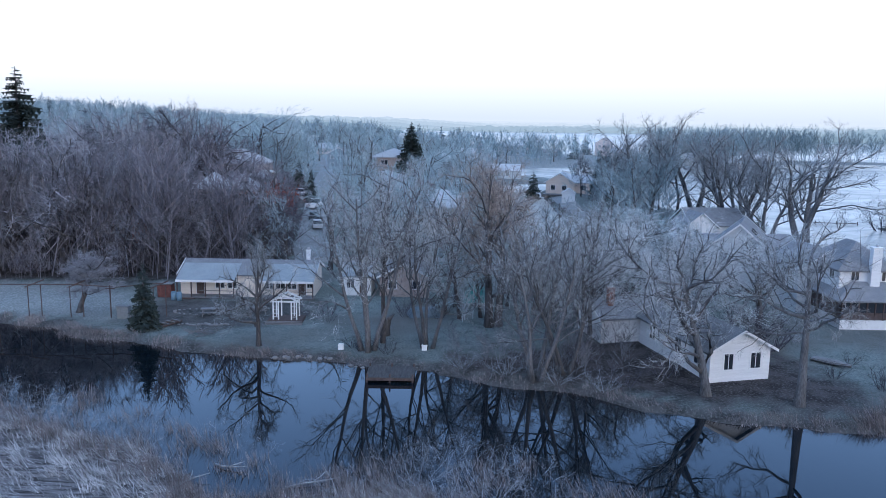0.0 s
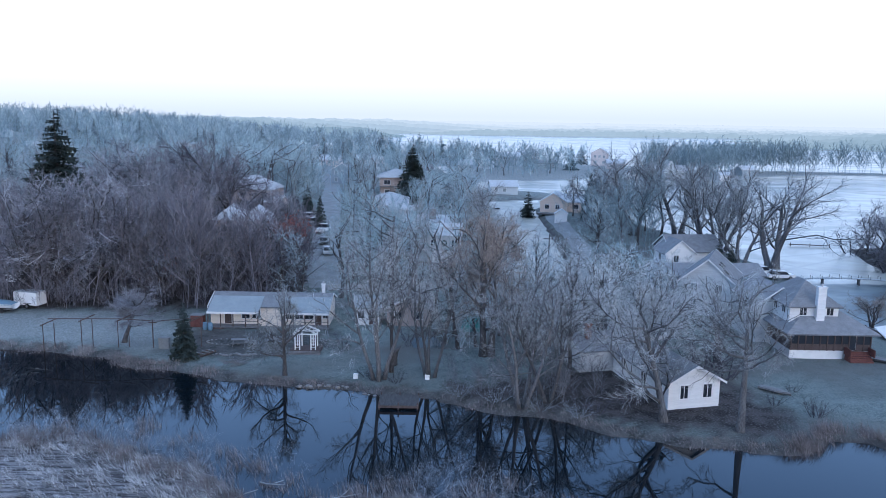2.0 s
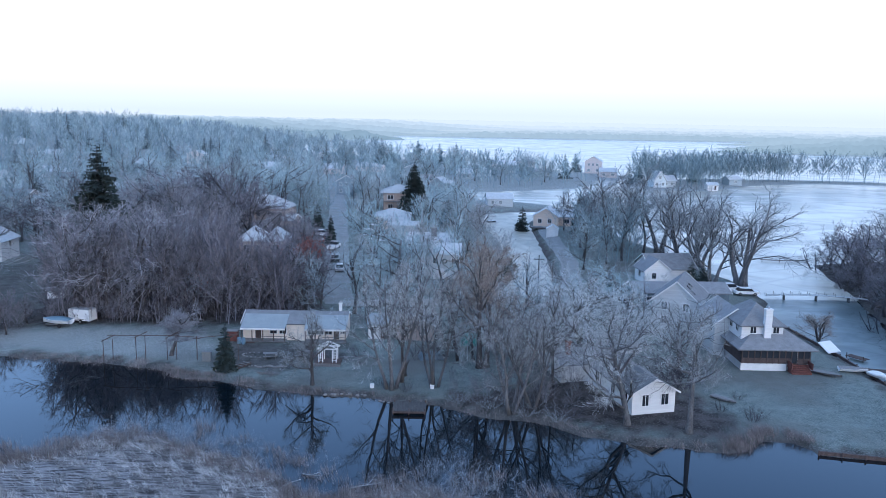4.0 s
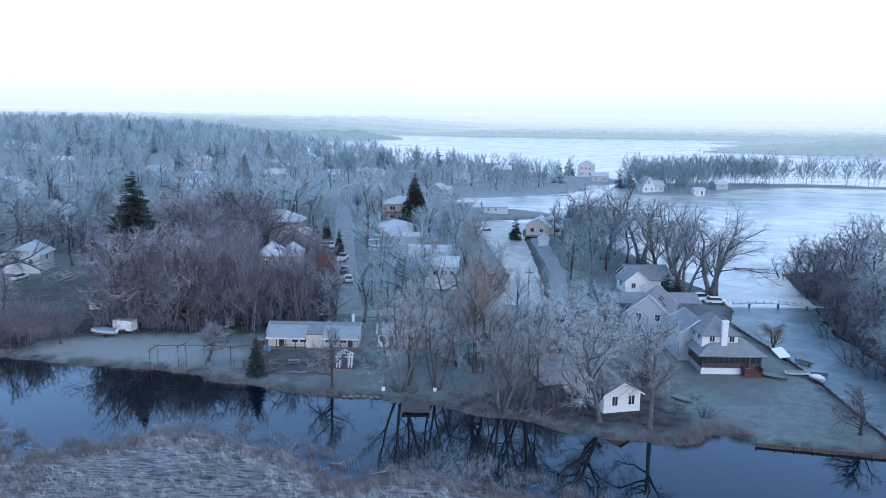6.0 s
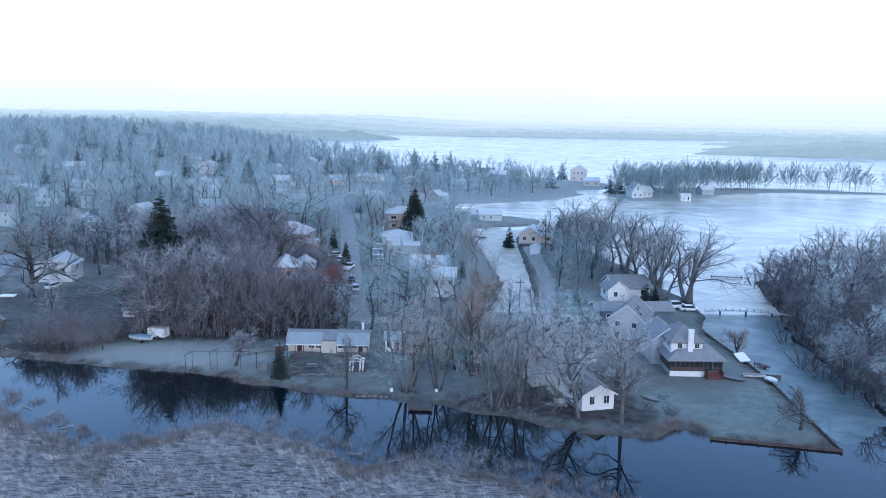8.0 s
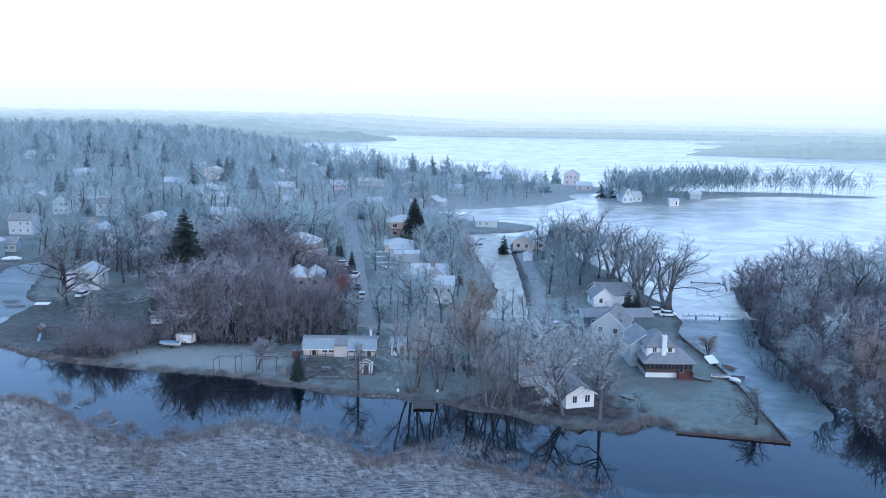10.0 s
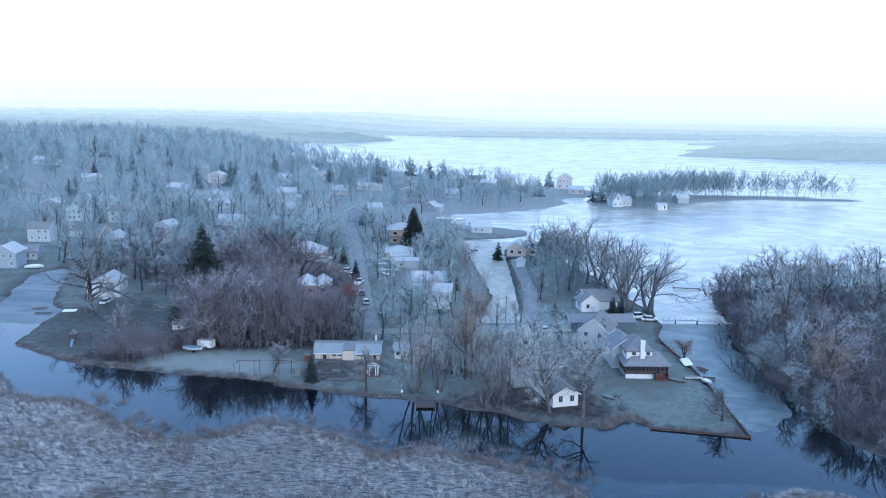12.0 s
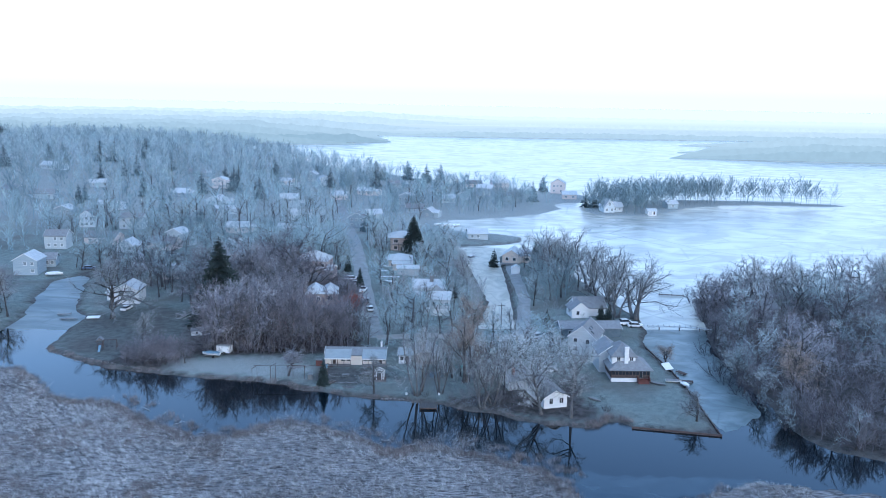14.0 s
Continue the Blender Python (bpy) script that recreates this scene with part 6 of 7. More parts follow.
# ---------------------------------------------------------------- reeds and marsh straw, past counting
def blades(name, px, py, pz, length, width, lean, wind, material, label, seed, straight=False):
    r = np.random.default_rng(seed)
    n = len(px)
    a = wind + r.normal(0, 0.45, n) + 0.9 * np.sin(px * 0.21 + 1.7 * np.sin(py * 0.16)) * np.cos(py * 0.27)
    tilt = lean[0] + (lean[1] - lean[0]) * r.random(n)
    ln = length[0] + (length[1] - length[0]) * r.random(n)
    dx, dy, dz = np.cos(a) * np.sin(tilt), np.sin(a) * np.sin(tilt), np.cos(tilt)
    w = width * (0.6 + 0.8 * r.random(n))
    b = r.uniform(0, 2 * np.pi, n)
    sx, sy = np.cos(b) * w, np.sin(b) * w
    p0 = np.stack([px - sx, py - sy, pz], 1)
    p1 = np.stack([px + sx, py + sy, pz], 1)
    mx, my, mz = px + dx * ln * 0.55, py + dy * ln * 0.55, pz + dz * ln * 0.62
    p2 = np.stack([mx + sx * 0.8, my + sy * 0.8, mz], 1)
    p3 = np.stack([mx - sx * 0.8, my - sy * 0.8, mz], 1)
    p4 = np.stack([px + dx * ln, py + dy * ln, pz + dz * ln * 0.85], 1)
    v = np.stack([p0, p1, p2, p3, p4], 1).reshape(-1, 3)
    k = np.arange(n) * 5
    me = bpy.data.meshes.new(name)
    if straight:
        me.from_pydata(np.stack([p0, p1, p4], 1).reshape(-1, 3).tolist(), [], np.arange(n * 3).reshape(-1, 3).tolist())
        me.materials.append(material)
        return tagged(new(name, me), label, "reeds", kind="stuff")
    f4 = np.stack([k, k + 1, k + 2, k + 3], 1).tolist()
    f3 = np.stack([k + 3, k + 2, k + 4], 1).tolist()
    me.from_pydata(v.tolist(), [], f4 + f3)
    me.materials.append(material)
    return tagged(new(name, me), label, "reeds", kind="stuff")


def marsh_places(n, seed, inner):
    """Random places on the marsh, n of them, at least inner metres from its edge."""
    r = np.random.default_rng(seed)
    x, y = r.uniform(-128, 74, n * 3), r.uniform(48, 119, n * 3)
    ok = shore_distance(MARSH, x, y) > inner
    return x[ok][:n], y[ok][:n]


def tussocks(name, n, per, spread, length, width, lean, material, label, seed):
    """Heaps of straw in wavering rows: the blades of one heap rise together and fall over one way, with dark litter between the rows."""
    cx, cy = marsh_places(n, seed, 0.0)
    r = np.random.default_rng(seed + 1)
    row = (cy + 0.16 * cx + 0.9 * np.sin(cx * 0.37 + 0.8 * np.sin(cy * 0.21)) + 0.5 * np.sin(cx * 0.9 + cy * 0.3)) / 1.7
    crest = 0.5 + 0.5 * np.cos(2 * np.pi * row)
    clump = 0.5 + 0.5 * np.sin(cx * 0.23 + 2.0 * np.sin(cy * 0.19)) * np.sin(cy * 0.31 + 1.1 * np.sin(cx * 0.13))
    keep = r.random(len(cx)) < 0.12 + 0.75 * crest ** 1.5 + 0.25 * clump
    cx, cy, clump = cx[keep], cy[keep], clump[keep]
    m = len(cx)
    turn = np.repeat(4.0 + 0.6 * np.sin(cx * 0.11 + cy * 0.07) + r.normal(0, 0.5, m), per) + r.normal(0, 0.5, m * per)
    size = np.repeat(r.uniform(0.7, 1.25, m) * (0.8 + 0.4 * clump), per)
    x = np.repeat(cx, per) + r.normal(0, spread, m * per)
    y = np.repeat(cy, per) + r.normal(0, spread * 0.7, m * per)
    tilt = r.uniform(lean[0], lean[1], m * per)
    ln = r.uniform(length[0], length[1], m * per) * size
    z = heights(x, y) - 0.04
    w = width * r.uniform(0.6, 1.3, m * per)
    b = turn + np.pi / 2 + r.normal(0, 0.5, m * per)
    sx, sy = np.cos(b) * w, np.sin(b) * w
    root0, root1 = np.stack([x - sx, y - sy, z], 1), np.stack([x + sx, y + sy, z], 1)
    tip = np.stack([x + np.cos(turn) * np.sin(tilt) * ln, y + np.sin(turn) * np.sin(tilt) * ln, z + np.cos(tilt) * ln], 1)
    me = bpy.data.meshes.new(name)
    me.from_pydata(np.stack([root0, root1, tip], 1).reshape(-1, 3).tolist(), [], np.arange(m * per * 3).reshape(-1, 3).tolist())
    me.materials.append(material)
    return tagged(new(name, me), label, "reeds", kind="stuff")


px, py = marsh_places(40000, 12, -0.3)
blades("marsh_straw", px, py, heights(px, py) - 0.05, (0.7, 1.7), 0.022, (1.0, 1.45), 3.3, M_REED, "frosted pale marsh straw lying flattened by wind", 13, True)
tussocks("marsh_straw", 26000, 13, 0.2, (0.5, 1.15), 0.024, (0.3, 1.15), M_REED, "frosted straw tussocks combed over by the wind", 15)


def tufts(name, centres, per, spread, length, material, label, seed):
    r = np.random.default_rng(seed)
    cx = np.repeat([c[0] for c in centres], per) + r.normal(0, spread, per * len(centres))
    cy = np.repeat([c[1] for c in centres], per) + r.normal(0, spread, per * len(centres))
    return blades(name, cx, cy, np.maximum(heights(cx, cy), WATER_Z) - 0.05, length, 0.017, (0.05, 0.8), 2.4, material, label, seed + 1, True)


def along(line, n, seed, off):
    """Places near a line of points."""
    r = random.Random(seed)
    out = []
    for _ in range(n):
        i = r.randrange(len(line) - 1)
        t = r.random()
        out.append((line[i][0] + (line[i + 1][0] - line[i][0]) * t + r.uniform(*off), line[i][1] + (line[i + 1][1] - line[i][1]) * t + r.uniform(*off)))
    return out


tufts("reed_tufts", along(MARSH[1:31], 620, 1, (-2.6, 0.5)), 46, 0.42, (0.7, 1.75), M_REED_TAN, "standing tan reeds along the marsh edge", 31)
tufts("reed_tufts", [(c[0], c[1]) for c in zip(np.random.default_rng(8).uniform(-120, 28, 420), np.random.default_rng(9).uniform(50, 92, 420)) if shore_distance(MARSH, np.array([c[0]]), np.array([c[1]]))[0] > 1], 30, 0.5, (0.6, 1.3), M_REED, "frosted tufts standing in the marsh", 33)
west_reeds = [(x, y) for x, y in zip(np.random.default_rng(61).uniform(-125, -35, 1700), np.random.default_rng(62).uniform(52, 112, 1700)) if math.sin(x * 0.16 + 1.2 * math.sin(y * 0.13)) + math.sin(y * 0.27) > 0.1 and shore_distance(MARSH, np.array([x]), np.array([y]))[0] > 0.5]
tufts("reed_tufts", west_reeds, 56, 0.5, (0.6, 1.35), M_REED_TAN, "brownish reeds standing in patches of the marsh", 43)
tufts("reed_tufts", along(MARSH[6:27], 130, 9, (0.0, 4.2)), 60, 0.45, (0.6, 1.5), M_REED_TAN, "frosted reed islets off the marsh edge", 41)
tufts("bank_reeds", along(VILLAGE_SHORE[6:13], 60, 3, (-0.5, 1.0)) + along(VILLAGE_SHORE[0:6], 60, 4, (-0.3, 1.3)), 80, 0.5, (0.3, 0.85), M_REED_TAN, "dry tan reeds along the canal bank", 35)
tufts("bank_reeds", along([(38.6, 84.2), (40.5, 84.8), (42.5, 86.6), (44, 88.2), (47, 88), (49, 86)], 46, 5, (-0.5, 0.7)), 40, 0.4, (0.8, 1.7), M_REED_TAN, "tall tan cattails around the small inlet", 37)
tufts("bank_reeds", along(VILLAGE_SHORE[13:24], 150, 6, (-0.3, 0.9)), 26, 0.35, (0.25, 0.7), M_REED_TAN, "dry grass hanging over the bank", 39)

# ---------------------------------------------------------------- things in the yards
def at(x, y, rot=0.0, dz=0.0):
    return pose(x, y, ground_z(x, y) + dz, 0, 0, rot)


# --- steel frames with a long rusty beam along the bank
def steel_frame(x, y, group):
    f = empty("pipe_frame", at(x, y), "tall rusty pipe frame standing on the bank", "pipe frame", group)
    for px, py in ((0, 0), (1.15, 0.35)):
        part("post", Geo().cyl(px, py, -0.3, 3.3, 0.055, 6), M_DARKWOOD, f)
    part("header", Geo().tube([Vector((-0.15, -0.25, 3.15)), Vector((1.3, 0.9, 3.75))], [0.07, 0.07], 6), M_DARKWOOD, f)
    return f


for x in (-37.6, -33.2, -29.0, -20.6):
    steel_frame(x, 109.9 + 0.05 * (x + 37), "pipe frames on the bank")
thing("beam", Geo().tube([Vector((-37.3, 110.6, 3.5)), Vector((-29, 110.9, 3.55)), Vector((-24.5, 111.1, 3.3)), Vector((-20, 111.3, 3.75))], [0.06] * 4, 6), M_DARKWOOD, Matrix(), "long rusty beam lying across the pipe frames", "beam")
thing("post", Geo().cyl(0, 0, -0.3, 3.4, 0.07, 6).box(-0.5, -0.05, 3.0, 0.5, 0.05, 3.12), M_DARKWOOD, at(-25.0, 110.6), "dark wooden post with a short crossbar", "post")

cab = empty("utility_cabinet", at(-23.6, 110.4), "grey metal utility cabinet on the bank", "cabinet")
part("body", Geo().box(-0.6, -0.35, 0, 0.6, 0.35, 1.25), M_METAL, cab)
part("lid", Geo().box(-0.65, -0.4, 1.25, 0.65, 0.4, 1.33), M_METAL, cab)

# --- white garden arbour on a dark deck
arb = empty("garden_arbour", at(-6.9, 110.6) @ Matrix.Scale(0.88, 4), "white garden arbour with a gabled top on a deck", "arbour")
part("deck", Geo().box(-2.0, -1.4, 0.05, 2.0, 1.4, 0.42), M_DARKWOOD, arb)
for i in range(3):
    part("deck_board", Geo().box(-2.1, -1.62 - 0.2 * i, 0.02, 2.1, -1.44 - 0.2 * i, 0.36 - 0.12 * i), M_GREYWOOD, arb)
for px in (-1.35, -0.75, 0.75, 1.35):
    for py in (-0.9, 0.9):
        part("post", Geo().box(px - 0.07, py - 0.07, 0.42, px + 0.07, py + 0.07, 2.45), M_TRIM, arb)
for py in (-0.9, 0.9):
    part("beam", Geo().box(-1.7, py - 0.05, 2.45, 1.7, py + 0.05, 2.62), M_TRIM, arb)
    part("gable", Geo().prism([(-1.75, 2.6), (-1.45, 2.6), (0, 3.15), (1.45, 2.6), (1.75, 2.6), (0, 3.4)], py - 0.06, py + 0.06), M_TRIM, arb)
for i in range(7):
    u = -1.5 + 0.5 * i
    part("rafter", Geo().box(u - 0.03, -1.1, 2.65 + 0.6 * (1 - abs(u) / 1.6), u + 0.03, 1.1, 2.77 + 0.6 * (1 - abs(u) / 1.6)), M_TRIM, arb)
for px in (-1.05, 1.05):
    for i in range(4):
        part("lattice", Geo().box(px - 0.28, -0.92, 0.7 + 0.42 * i, px + 0.28, -0.88, 0.76 + 0.42 * i), M_TRIM, arb)


def picnic_table(x, y, rot):
    t = empty("picnic_table", at(x, y, rot), "weathered wooden picnic table dusted with frost", "table", "yard furniture")
    for i in range(4):
        part("plank", Geo().box(-0.95, -0.38 + 0.19 * i, 0.72, 0.95, -0.21 + 0.19 * i, 0.77), M_GREYWOOD, t)
    for s in (-0.75, 0.6):
        part("bench", Geo().box(-0.95, s, 0.42, 0.95, s + 0.2, 0.47), M_GREYWOOD, t)
    for px in (-0.7, 0.7):
        for s in (-1, 1):
            part("leg", Geo().tube([Vector((px, s * 0.72, 0)), Vector((px, s * 0.25, 0.74))], [0.05, 0.05], 4), M_GREYWOOD, t)
        part("brace", Geo().box(px - 0.04, -0.75, 0.36, px + 0.04, 0.78, 0.42), M_GREYWOOD, t)


picnic_table(-15.2, 112.0, 8)
picnic_table(-10.6, 113.3, 30)
part("runner", Geo().tube([Vector((-1.2, -0.4, 0.12)), Vector((1.2, -0.4, 0.2))], [0.12, 0.12], 6), M_DARKWOOD, skid := empty("timber_skid", at(-18.2, 108.4, 62), "pair of dark timbers with cross pieces", "timbers"))
part("runner", Geo().tube([Vector((-1.2, 0.4, 0.12)), Vector((1.2, 0.4, 0.2))], [0.12, 0.12], 6), M_DARKWOOD, skid)
for u in (-0.7, 0.1, 0.8):
    part("cross_piece", Geo().box(u - 0.08, -0.6, 0.2, u + 0.08, 0.6, 0.34), M_GREYWOOD, skid)
stone_rng = random.Random(4)


def stone_geo(r, seed):
    rr = random.Random(seed)
    g = Geo()
    rings = [(0.0, 0.75), (0.45, 1.0), (0.85, 0.7), (1.05, 0.25)]
    for z, k in rings:
        for i in range(7):
            a = 2 * math.pi * i / 7
            q = k * r * rr.uniform(0.8, 1.2)
            g.v.append((math.cos(a) * q, math.sin(a) * q * 0.8, z * r * 0.8))
    for j in range(3):
        for i in range(7):
            g.f.append((j * 7 + i, j * 7 + (i + 1) % 7, (j + 1) * 7 + (i + 1) % 7, (j + 1) * 7 + i))
    g.f.append(tuple(range(21, 28)))
    return g


STONES = [stone_geo(1.0, 70 + i).mesh("stone", M_STONE, True) for i in range(4)]


def stone(x, y, r, label, group):
    ob = new("stone", STONES[stone_rng.randrange(4)])
    ob.matrix_basis = at(x, y, stone_rng.uniform(0, 360), -0.1 * r) @ Matrix.Diagonal((r, r, r, 1))
    return tagged(ob, label, "stone", group)


for i in range(16):
    stone(-17.2 + 0.33 * i + stone_rng.uniform(-0.1, 0.1), 108.2 + 0.3 * math.sin(i), stone_rng.uniform(0.18, 0.32), "frosted field stone in a low row", "low stone row in the yard")
for i in range(22):
    a = 2 * math.pi * i / 22
    stone(-17.0 + 2.4 * math.cos(a), 113.2 + 1.1 * math.sin(a), stone_rng.uniform(0.14, 0.22), "small edging stone around a garden bed", "garden bed edging")
for i in range(20):
    stone(-5.5 + 0.62 * i + stone_rng.uniform(-0.2, 0.2), 98.9 - 0.16 * i * (i > 8) + stone_rng.uniform(-0.2, 0.2), stone_rng.uniform(0.16, 0.34), "grey stone edging the canal bank", "bank stones")
for i in range(34):
    t = i / 33
    stone(-98 + 30 * t + stone_rng.uniform(-0.4, 0.4), 132.6 - 15.5 * t ** 0.8 + stone_rng.uniform(-0.3, 0.3), stone_rng.uniform(0.2, 0.4), "grey stone edging the canal bank", "bank stones")

brush = Geo()
br = random.Random(9)
for i in range(60):
    a, q = br.uniform(0, 6.28), Vector((br.gauss(0, 0.7), br.gauss(0, 0.4), br.uniform(0, 0.4)))
    brush.tube([q, q + Vector((math.cos(a), math.sin(a), br.uniform(0, 0.6))) * br.uniform(0.8, 1.6)], [0.035, 0.012], 3)
thing("brush_pile", brush, M_GREYWOOD, at(-13.8, 104.2), "heap of cut frosted branches at the bank", "brush pile")

# --- bins, tub and steps at the ranch
for x, y in ((-21.3, 118.7), (-20.6, 118.5)):
    b = empty("barrel", at(x, y), "blue plastic barrel beside the porch", "barrel", "blue barrels")
    part("body", Geo().tube([Vector((0, 0, 0)), Vector((0, 0, 0.3)), Vector((0, 0, 0.6)), Vector((0, 0, 0.92))], [0.27, 0.31, 0.31, 0.27], 12), M_BLUE, b, smooth=True)
    part("lid", Geo().cyl(0, 0, 0.92, 0.97, 0.28, 12), M_BLUE, b)
tub = empty("wood_box", at(-22.7, 120.3), "red-brown boarded wooden box at the house end", "box")
for i in range(6):
    part("board", Geo().box(-0.8 + 0.27 * i, -0.6, 0, -0.55 + 0.27 * i, 0.6, 1.5), M_REDWOOD, tub)
part("lid", Geo().box(-0.9, -0.7, 1.5, 0.9, 0.7, 1.58), M_GREYWOOD, tub)
for x, y in ((0.0, 100.9), (7.6, 100.7)):
    s = empty("utility_pedestal", at(x, y), "small white utility pedestal on the lawn", "pedestal", "lawn pedestals")
    part("body", Geo().box(-0.24, -0.17, 0, 0.24, 0.17, 0.42), M_PLASTIC_W, s)
    part("cap", Geo().prism([(-0.28, 0.42), (0.28, 0.42), (0.2, 0.54), (-0.2, 0.54)], -0.2, 0.2), M_PLASTIC_W, s)

# --- dock
dock = empty("dock", pose(5.0, 94.1, WATER_Z), "small weathered wooden dock on dark posts", "dock")
for i in range(14):
    part("plank", Geo().box(-1.95 + 0.28 * i, -1.2, 0.42, -1.685 + 0.28 * i, 1.9, 0.47), M_DOCK, dock)
for py in (-1.15, 0.3, 1.8):
    part("joist", Geo().box(-1.95, py - 0.06, 0.2, 1.95, py + 0.06, 0.415), M_DARKWOOD, dock)
for px in (-1.85, 0, 1.85):
    for py in (-1.1, 1.7):
        part("post", Geo().cyl(px, py, -1.0, 0.75, 0.07, 7), M_DARKWOOD, dock)

# --- snag and tarps in the gardens
thing("tree_stump", Geo().tube([Vector((0, 0, -0.2)), Vector((0.1, 0, 0.8)), Vector((0.35, 0.1, 1.6)), Vector((0.9, 0.2, 2.1))], [0.55, 0.42, 0.3, 0.08], 8), M_BARK, at(3.6, 105.8), "broken brown stump leaning on the lawn", "stump", smooth=True)


def tarp(x, y, L, W, H, material, label, rot=0):
    g = Geo()
    rr = random.Random(int(x * 10))
    n = 9
    for j in range(n):
        for i in range(n):
            u, v = i / (n - 1) * 2 - 1, j / (n - 1) * 2 - 1
            z = H * max(0, 1 - max(abs(u), abs(v)) ** 4) * (0.85 + rr.uniform(0, 0.2))
            g.v.append((u * L / 2, v * W / 2, z if max(abs(u), abs(v)) < 1 else -0.1))
    for j in range(n - 1):
        for i in range(n - 1):
            k = j * n + i
            g.f.append((k, k + 1, k + n + 1, k + n))
    return thing("tarp", g, material, at(x, y, rot), label, "tarp", smooth=True)


tarp(7.2, 113.6, 3.6, 2.6, 0.9, M_BLUES, "faded blue tarp over a garden heap", 10)
tarp(13.2, 121.5, 3.4, 2.6, 1.7, M_TEAL, "teal green tarp over a stored object")
tarp(-53.0, 133.5, 2.6, 2.0, 0.7, M_RUBBER, "dark tarp heap beside the grove")


# --- trailer and covered boat
def wheel(parent, x, y, r=0.32, w=0.2):
    t = Geo().tube([Vector((x, y - w / 2, r)), Vector((x, y + w / 2, r))], [r, r], 14)
    ty = part("tyre", t, M_RUBBER, parent)
    part("rim", Geo().tube([Vector((x, y - w / 2 - 0.01, r)), Vector((x, y + w / 2 + 0.01, r))], [r * 0.55, r * 0.55], 10), M_METAL, ty)


tr = empty("cargo_trailer", at(-48.9, 128.7, -14), "white enclosed cargo trailer parked on gravel", "trailer")
part("body", Geo().prism([(-1.9, 0.45), (1.9, 0.45), (1.9, 2.1), (1.75, 2.25), (-1.75, 2.25), (-1.9, 2.1)], -0.95, 0.95), M_PLASTIC_W, tr)
part("roof", Geo().box(-1.75, -0.92, 2.255, 1.75, 0.92, 2.30), M_ROOF_PALE, tr)
part("tongue", Geo().tube([Vector((-1.9, 0, 0.45)), Vector((-3.0, 0, 0.45))], [0.06, 0.05], 6), M_METAL, tr)
part("fender", Geo().box(-0.2, -1.12, 0.68, 0.9, -0.955, 0.76), M_METAL, tr)
for sy in (-1.04, 1.04):
    wheel(tr, 0.35, sy)


def boat(x, y, rot, L, W, H, hull, cover, label, lift=0.0, trailer=False, z=None):
    b = empty("boat", pose(x, y, (ground_z(x, y) if z is None else z) + lift, 0, 0, rot), label, "boat")
    g = Geo()
    n = 9
    for i in range(n):
        u = i / (n - 1)
        w = W / 2 * (1 - max(0, (u - 0.45) / 0.55) ** 2.2 * 0.96)
        k = 0.25 * H * max(0, u - 0.5) * 2
        px = -L / 2 + L * u
        g.v.extend([(px, -w, H + k), (px, -w * 0.8, 0.25 * H + k), (px, 0, k * 1.1), (px, w * 0.8, 0.25 * H + k), (px, w, H + k)])
    for i in range(n - 1):
        for j in range(4):
            k = i * 5 + j
            g.f.append((k, k + 1, k + 6, k + 5))
    g.f.append((0, 1, 2, 3, 4))
    part("hull", g, hull, b, smooth=True)
    c = Geo()
    for i in range(n):
        u = i / (n - 1)
        w = W / 2 * (1 - max(0, (u - 0.45) / 0.55) ** 2.2 * 0.96) + 0.03
        k = 0.25 * H * max(0, u - 0.5) * 2
        px = -L / 2 + L * u
        top = H + k + (0.45 * H * math.sin(math.pi * min(1, u * 1.1)) if cover else -0.2 * H)
        c.v.extend([(px, -w, H + k - (0.12 if cover else -0.01)), (px, -w * 0.5, top), (px, w * 0.5, top), (px, w, H + k - (0.12 if cover else -0.01))])
    for i in range(n - 1):
        for j in range(3):
            k = i * 4 + j
            c.f.append((k, k + 1, k + 5, k + 4))
    part("cover" if cover else "deck", c, cover or M_GREYWOOD, b, smooth=True)
    if trailer:
        part("trailer_frame", Geo().box(-L * 0.45, -0.5, -0.12, L * 0.4, -0.4, -0.02).box(-L * 0.45, 0.4, -0.12, L * 0.4, 0.5, -0.02).box(-L * 0.45, -0.5, -0.12, -L * 0.4, 0.5, -0.02).box(L * 0.3, -0.5, -0.12, L * 0.4, 0.5, -0.02), M_METAL, b)
        for sy in (-0.75, 0.75):
            t = Geo().tube([Vector((-L * 0.15, sy - 0.1, -0.22)), Vector((-L * 0.15, sy + 0.1, -0.22))], [0.3, 0.3], 12)
            part("wheel", t, M_RUBBER, b)
    return b


boat(-51.6, 125.9, 176, 4.6, 1.9, 0.75, M_PLASTIC_W, M_BLUE, "small motorboat under a blue cover on its trailer", 0.52, True)
boat(65.6, 110.6, -10, 3.8, 1.4, 0.5, M_PLASTIC_W, None, "white rowing boat pulled up at the seawall", 0.1)
boat(67.8, 108.3, -70, 2.8, 1.3, 0.6, M_PLASTIC_W, M_PLASTIC_W, "white paddle boat resting at the seawall", 0.1, z=0.1)
boat(61.0, 109.4, -42, 4.6, 1.2, 0.35, M_GREYWOOD, None, "weathered flat-bottomed boat lying on the lawn", 0.05)
boat(43.6, 98.8, -50, 3.4, 0.9, 0.3, M_GREYWOOD, M_GREYWOOD, "grey upturned canoe beside the thicket", 0.05)
boat(-132.0, 214.5, 5, 6.0, 2.4, 0.9, M_PLASTIC_W, M_PLASTIC_W, "white pontoon boat on the western shore", 0.3)
